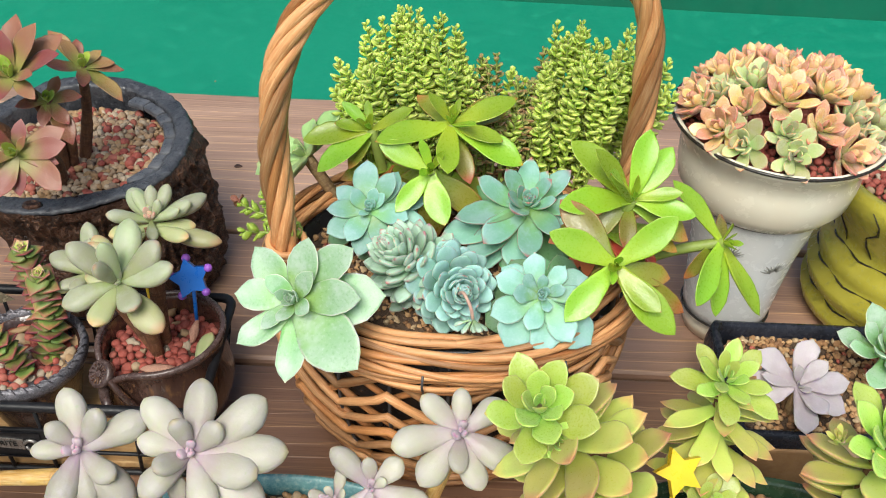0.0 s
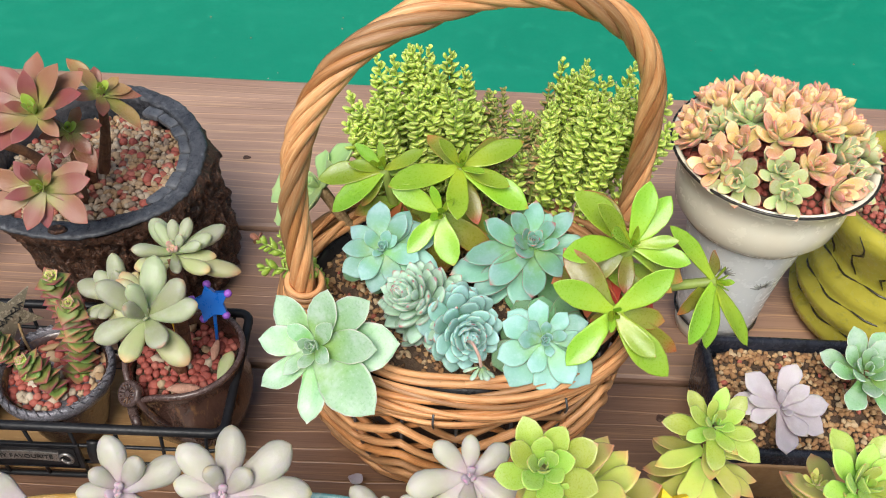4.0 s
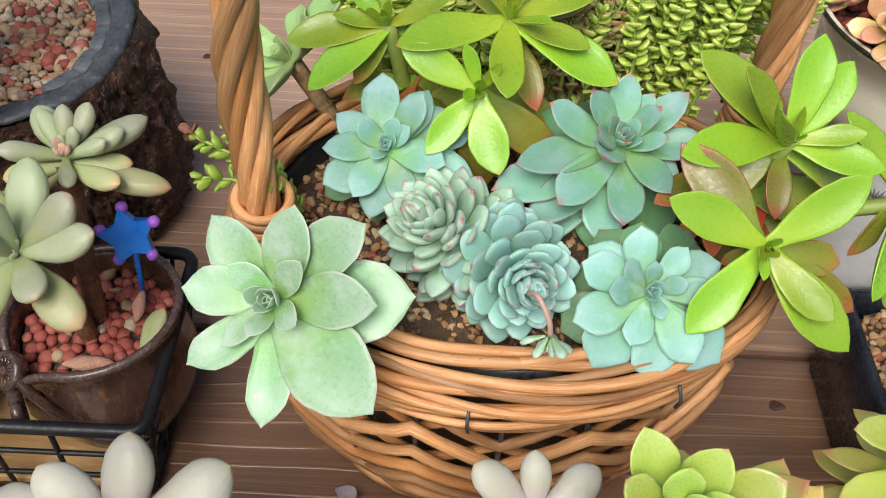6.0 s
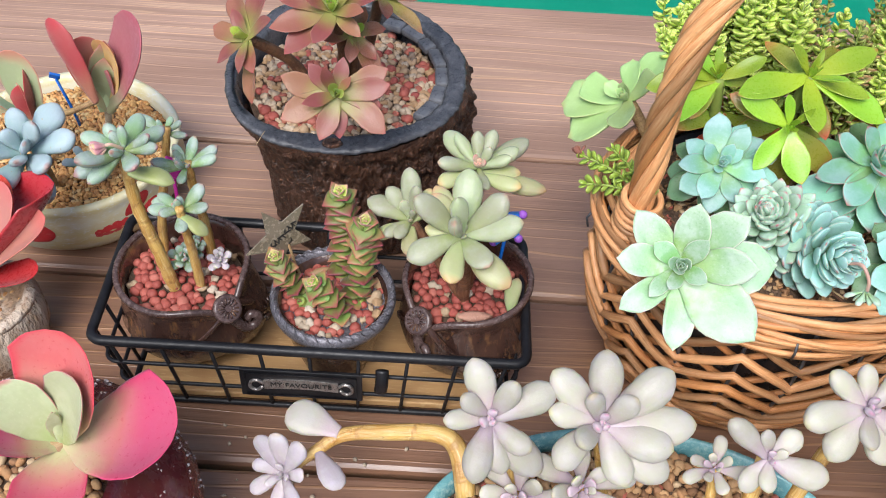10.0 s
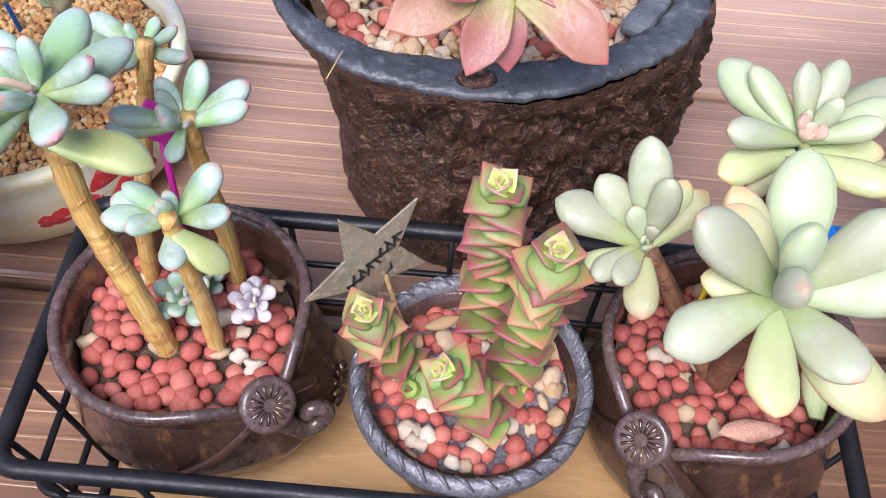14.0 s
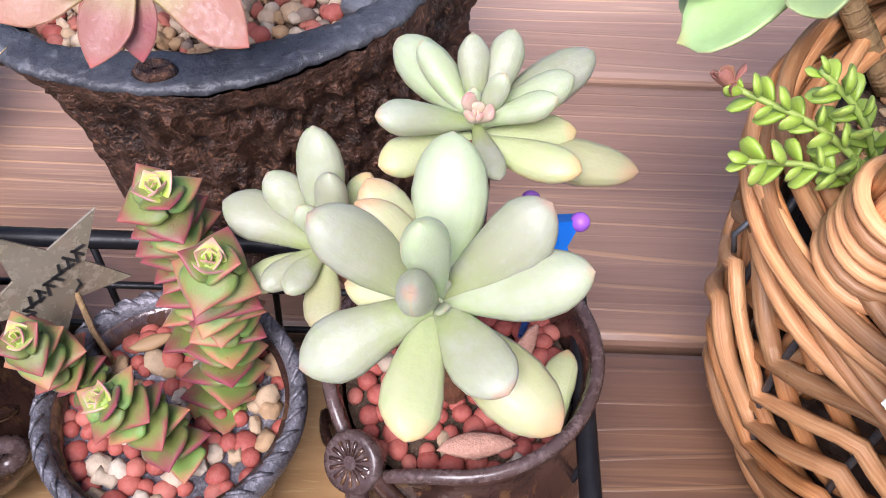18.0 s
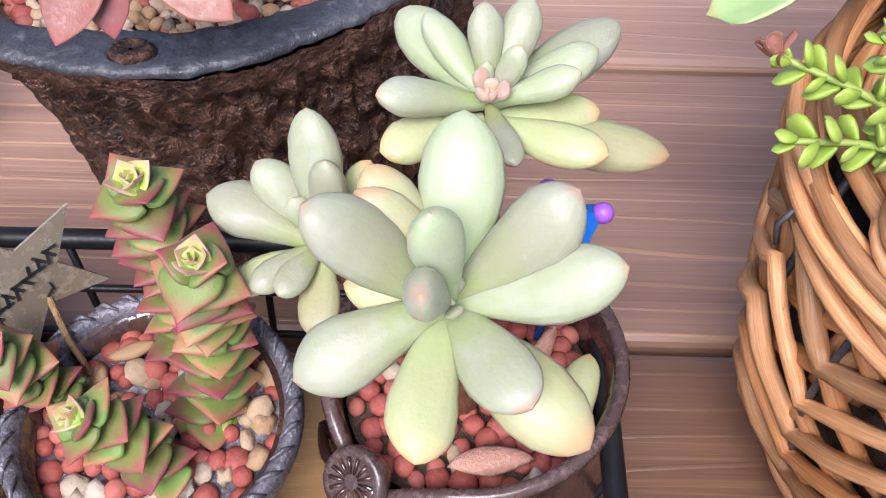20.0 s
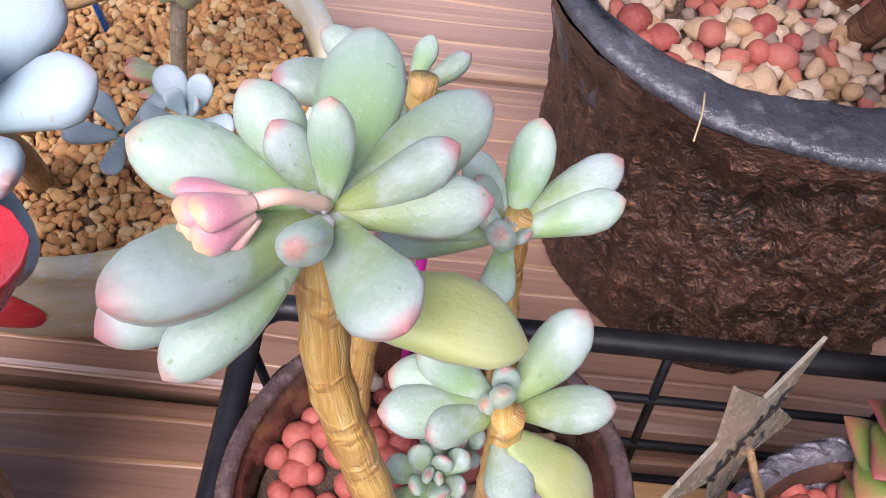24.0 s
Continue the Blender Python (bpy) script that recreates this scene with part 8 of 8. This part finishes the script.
part("stem", tube(arm, [0.0060 - 0.0035 * (i / len(arm)) ** 1.5 for i in range(len(arm))], 10), STEMGOLD, gp, "thick golden trailing stem")
planned(gp, GF, (-0.167, -0.255, 0.076), (-0.3, -0.5, 0.8), [(150, 26, 25, 1), (115, 27, 35, 1), (75, 26, 30, 1), (190, 18, 20, 1), (235, 22, 0, 1), (285, 20, 0, 1), (330, 20, 15, 1), (30, 18, 30, 1), (250, 12, 45, 0.9), (120, 10, 60, 0.9), (10, 10, 55, 0.9)], "bean", LAV, cup=0.03, curl=0.1, wide=1.0, thick=0.95, heart=3, heart_size=0.007, seed=9)
loose_leaves(gp, [(to(GF, (-0.138, -0.2325, 0.086)), to(GF, (-0.169, -0.2225, 0.088)), 0)], "bean", GHOST, 0.03, 0.06, 1.55)
loose_leaves(gp, [(to(GF, (-0.149, -0.243, 0.082)), to(GF, (-0.134, -0.2645, 0.079)), 0)], "bean", LAV, 0.03, 0.06, 1.2)

# ---- yellow-green stonecrops in front ----
YB = (0.300, -0.262, 0)
yb = thing("glazed_bowl", YB, "bottle-green glazed bowl with yellow flowers painted on", "planter")
part("body", lathe([(0.05, 0), (0.058, 0.002), (0.072, 0.02), (0.084, 0.05), (0.090, 0.076), (0.091, 0.082), (0.087, 0.085), (0.083, 0.08), (0.08, 0.06)], 72, 1.0, 0.62), DEEPGREEN, yb, "dark bottle-green glazed body")
bed(YB, 0.078, 0.048, 0.074, 65, TAN_GRIT, 0.003, 0.0054, "tan grit in the green bowl", rough=0.16)
for w0, z in ((100, 0.055), (78, 0.062), (58, 0.056), (122, 0.06)):
    w = radians(w0)
    part("yellow_flower", pebbles("yellow_flower", [(0.091 * math.cos(w), 0.056 * math.sin(w), z, 1.0)], 0.011, int(w0), 0.1, ICO2, 0.8), YELLOW, yb, "yellow glazed flower knob")
YF = (0.225, -0.262, 0.076)
y1 = thing("stonecrop", YF, "large yellow-green rosette with peach lower leaves on a woody stem", "succulent")
rosette(y1, to(YF, (0.168, -0.265, 0.204)), (-0.1, -0.4, 0.9), 17, 0.031, "point", YELG, e0=80, e1=16, inner=0.25, cup=0.4, curl=0.15, wide=1.15, seed=91)
spire(y1, to(YF, (0.208, -0.268, 0.150)), to(YF, (0.172, -0.266, 0.196)), 34, 0.036, "point", YELW, e0=40, e1=2, cup=0.3, curl=0.08, wide=1.0, seed=92, tipfull=0.2, taper=0.9)
rosette(y1, to(YF, (0.1755, -0.279, 0.196)), (0.0, -0.7, 0.7), 13, 0.0115, "point", YELG, e0=80, e1=30, inner=0.5, seed=93, name="offset")
part("stem", tube(spline([(0.012, 0.006, -0.006), (-0.004, -0.002, 0.03), (-0.015, -0.006, 0.072), (-0.03, -0.004, 0.1), (-0.052, 0, 0.124)], 6), [0.0085 - 0.00018 * i for i in range(25)], 10), STEMRED, y1, "brown woody stem")
Y2F = (0.272, -0.243, 0.076)
y2 = thing("stonecrop", Y2F, "upright yellow-green rosette with drooping orange-tipped leaves", "succulent")
spire(y2, to(Y2F, (0.272, -0.221, 0.108)), to(Y2F, (0.2725, -0.2125, 0.166)), 40, 0.031, "blade", YELW, e0=30, e1=-16, cup=0.3, curl=0.05, wide=1.05, thick=1.6, seed=94, tipfull=0.3, taper=0.85)
rosette(y2, to(Y2F, (0.2725, -0.212, 0.171)), (0, -0.3, 0.95), 19, 0.0265, "point", YELG, e0=80, e1=0, inner=0.28, cup=0.4, curl=0.1, wide=0.95, seed=95)
part("stem", tube(spline([(0, 0, -0.005), (0, 0.014, 0.02), (0, 0.022, 0.034), (0.0005, 0.031, 0.09)], 6), 0.0038, 9), STEMRED, y2)
Y3F = (0.348, -0.264, 0.076)
y3 = thing("stonecrop", Y3F, "yellow-green rosettes with peach tips and a bud stalk", "succulent")
rosette(y3, to(Y3F, (0.352, -0.243, 0.163)), (0.1, -0.35, 0.92), 20, 0.032, "point", YELG, e0=80, e1=4, inner=0.25, cup=0.4, curl=0.12, wide=1.1, seed=96)
spire(y3, to(Y3F, (0.345, -0.254, 0.118)), to(Y3F, (0.350, -0.245, 0.153)), 26, 0.035, "point", YELW, e0=30, e1=0, cup=0.3, curl=0.08, wide=0.95, seed=97, tipfull=0.2)
part("stem", tube(spline([(0, 0, -0.005), (-0.006, 0.008, 0.03), (0.002, 0.022, 0.085)], 6), 0.005, 9), STEMRED, y3)
part("bud_stalk", tube(spline([to(Y3F, q) for q in ((0.340, -0.243, 0.146), (0.334, -0.241, 0.153), (0.3285, -0.240, 0.158))], 5), 0.0016, 7), PETAL, y3, "pale pink bud stalk")
rosette(y3, to(Y3F, (0.327, -0.240, 0.159)), (-0.4, 0.0, 0.95), 12, 0.010, "blade", YELW, e0=80, e1=35, inner=0.5, seed=98, name="bud")
y4 = thing("stonecrop", (0.268, -0.256, 0.076), "small green rosette low in the bowl", "succulent")
rosette(y4, (0.0, 0.003, 0.04), (0, -0.3, 0.95), 17, 0.022, "spoon", YELG, e0=78, e1=6, inner=0.3, seed=99)
part("stem", tube([(0, 0, -0.005), (0, 0.002, 0.034)], 0.003, 8), STEMRED, y4)
pk = thing("plant_pick", (0.2485, -0.252, 0.074), "yellow star-shaped plant pick", "plant pick")
part("star", star_mesh(0.0135, 0.0068, 0.005), YELLOW, pk, "yellow star", m=Matrix.Translation((-0.001, 0.004, 0.064)) @ frame_of((0.1, -0.7, 0.65), 0.25))
part("stick", tube([(0, 0, -0.003), (-0.001, 0.004, 0.056)], 0.0014, 6), YELLOW, pk)

# ---- crumbs on the boards ----
rk = random.Random(21)
for i in range(16):
    x, y = rk.uniform(-0.24, -0.10), rk.uniform(-0.235, -0.178)
    solo("crumb", pebbles("crumb", [(0, 0, 0, 1.0)], rk.uniform(0.0008, 0.0018), i, 0.2, ICO1), BUFF, "pale clay crumb lying on the boards", "crumb", "crumbs on the table", m=pose(x, y, 0.0018))
dry = thing("dry_petal", (0.0584, -0.1603, 0.001), "dry pinkish shrivelled leaf on the boards", "leaf")
loose_leaves(dry, [((-0.006, 0.003, 0.003), (0.007, -0.004, 0.007), 20)], "paddle", LAV, 0.6, 0.3, 0.8)
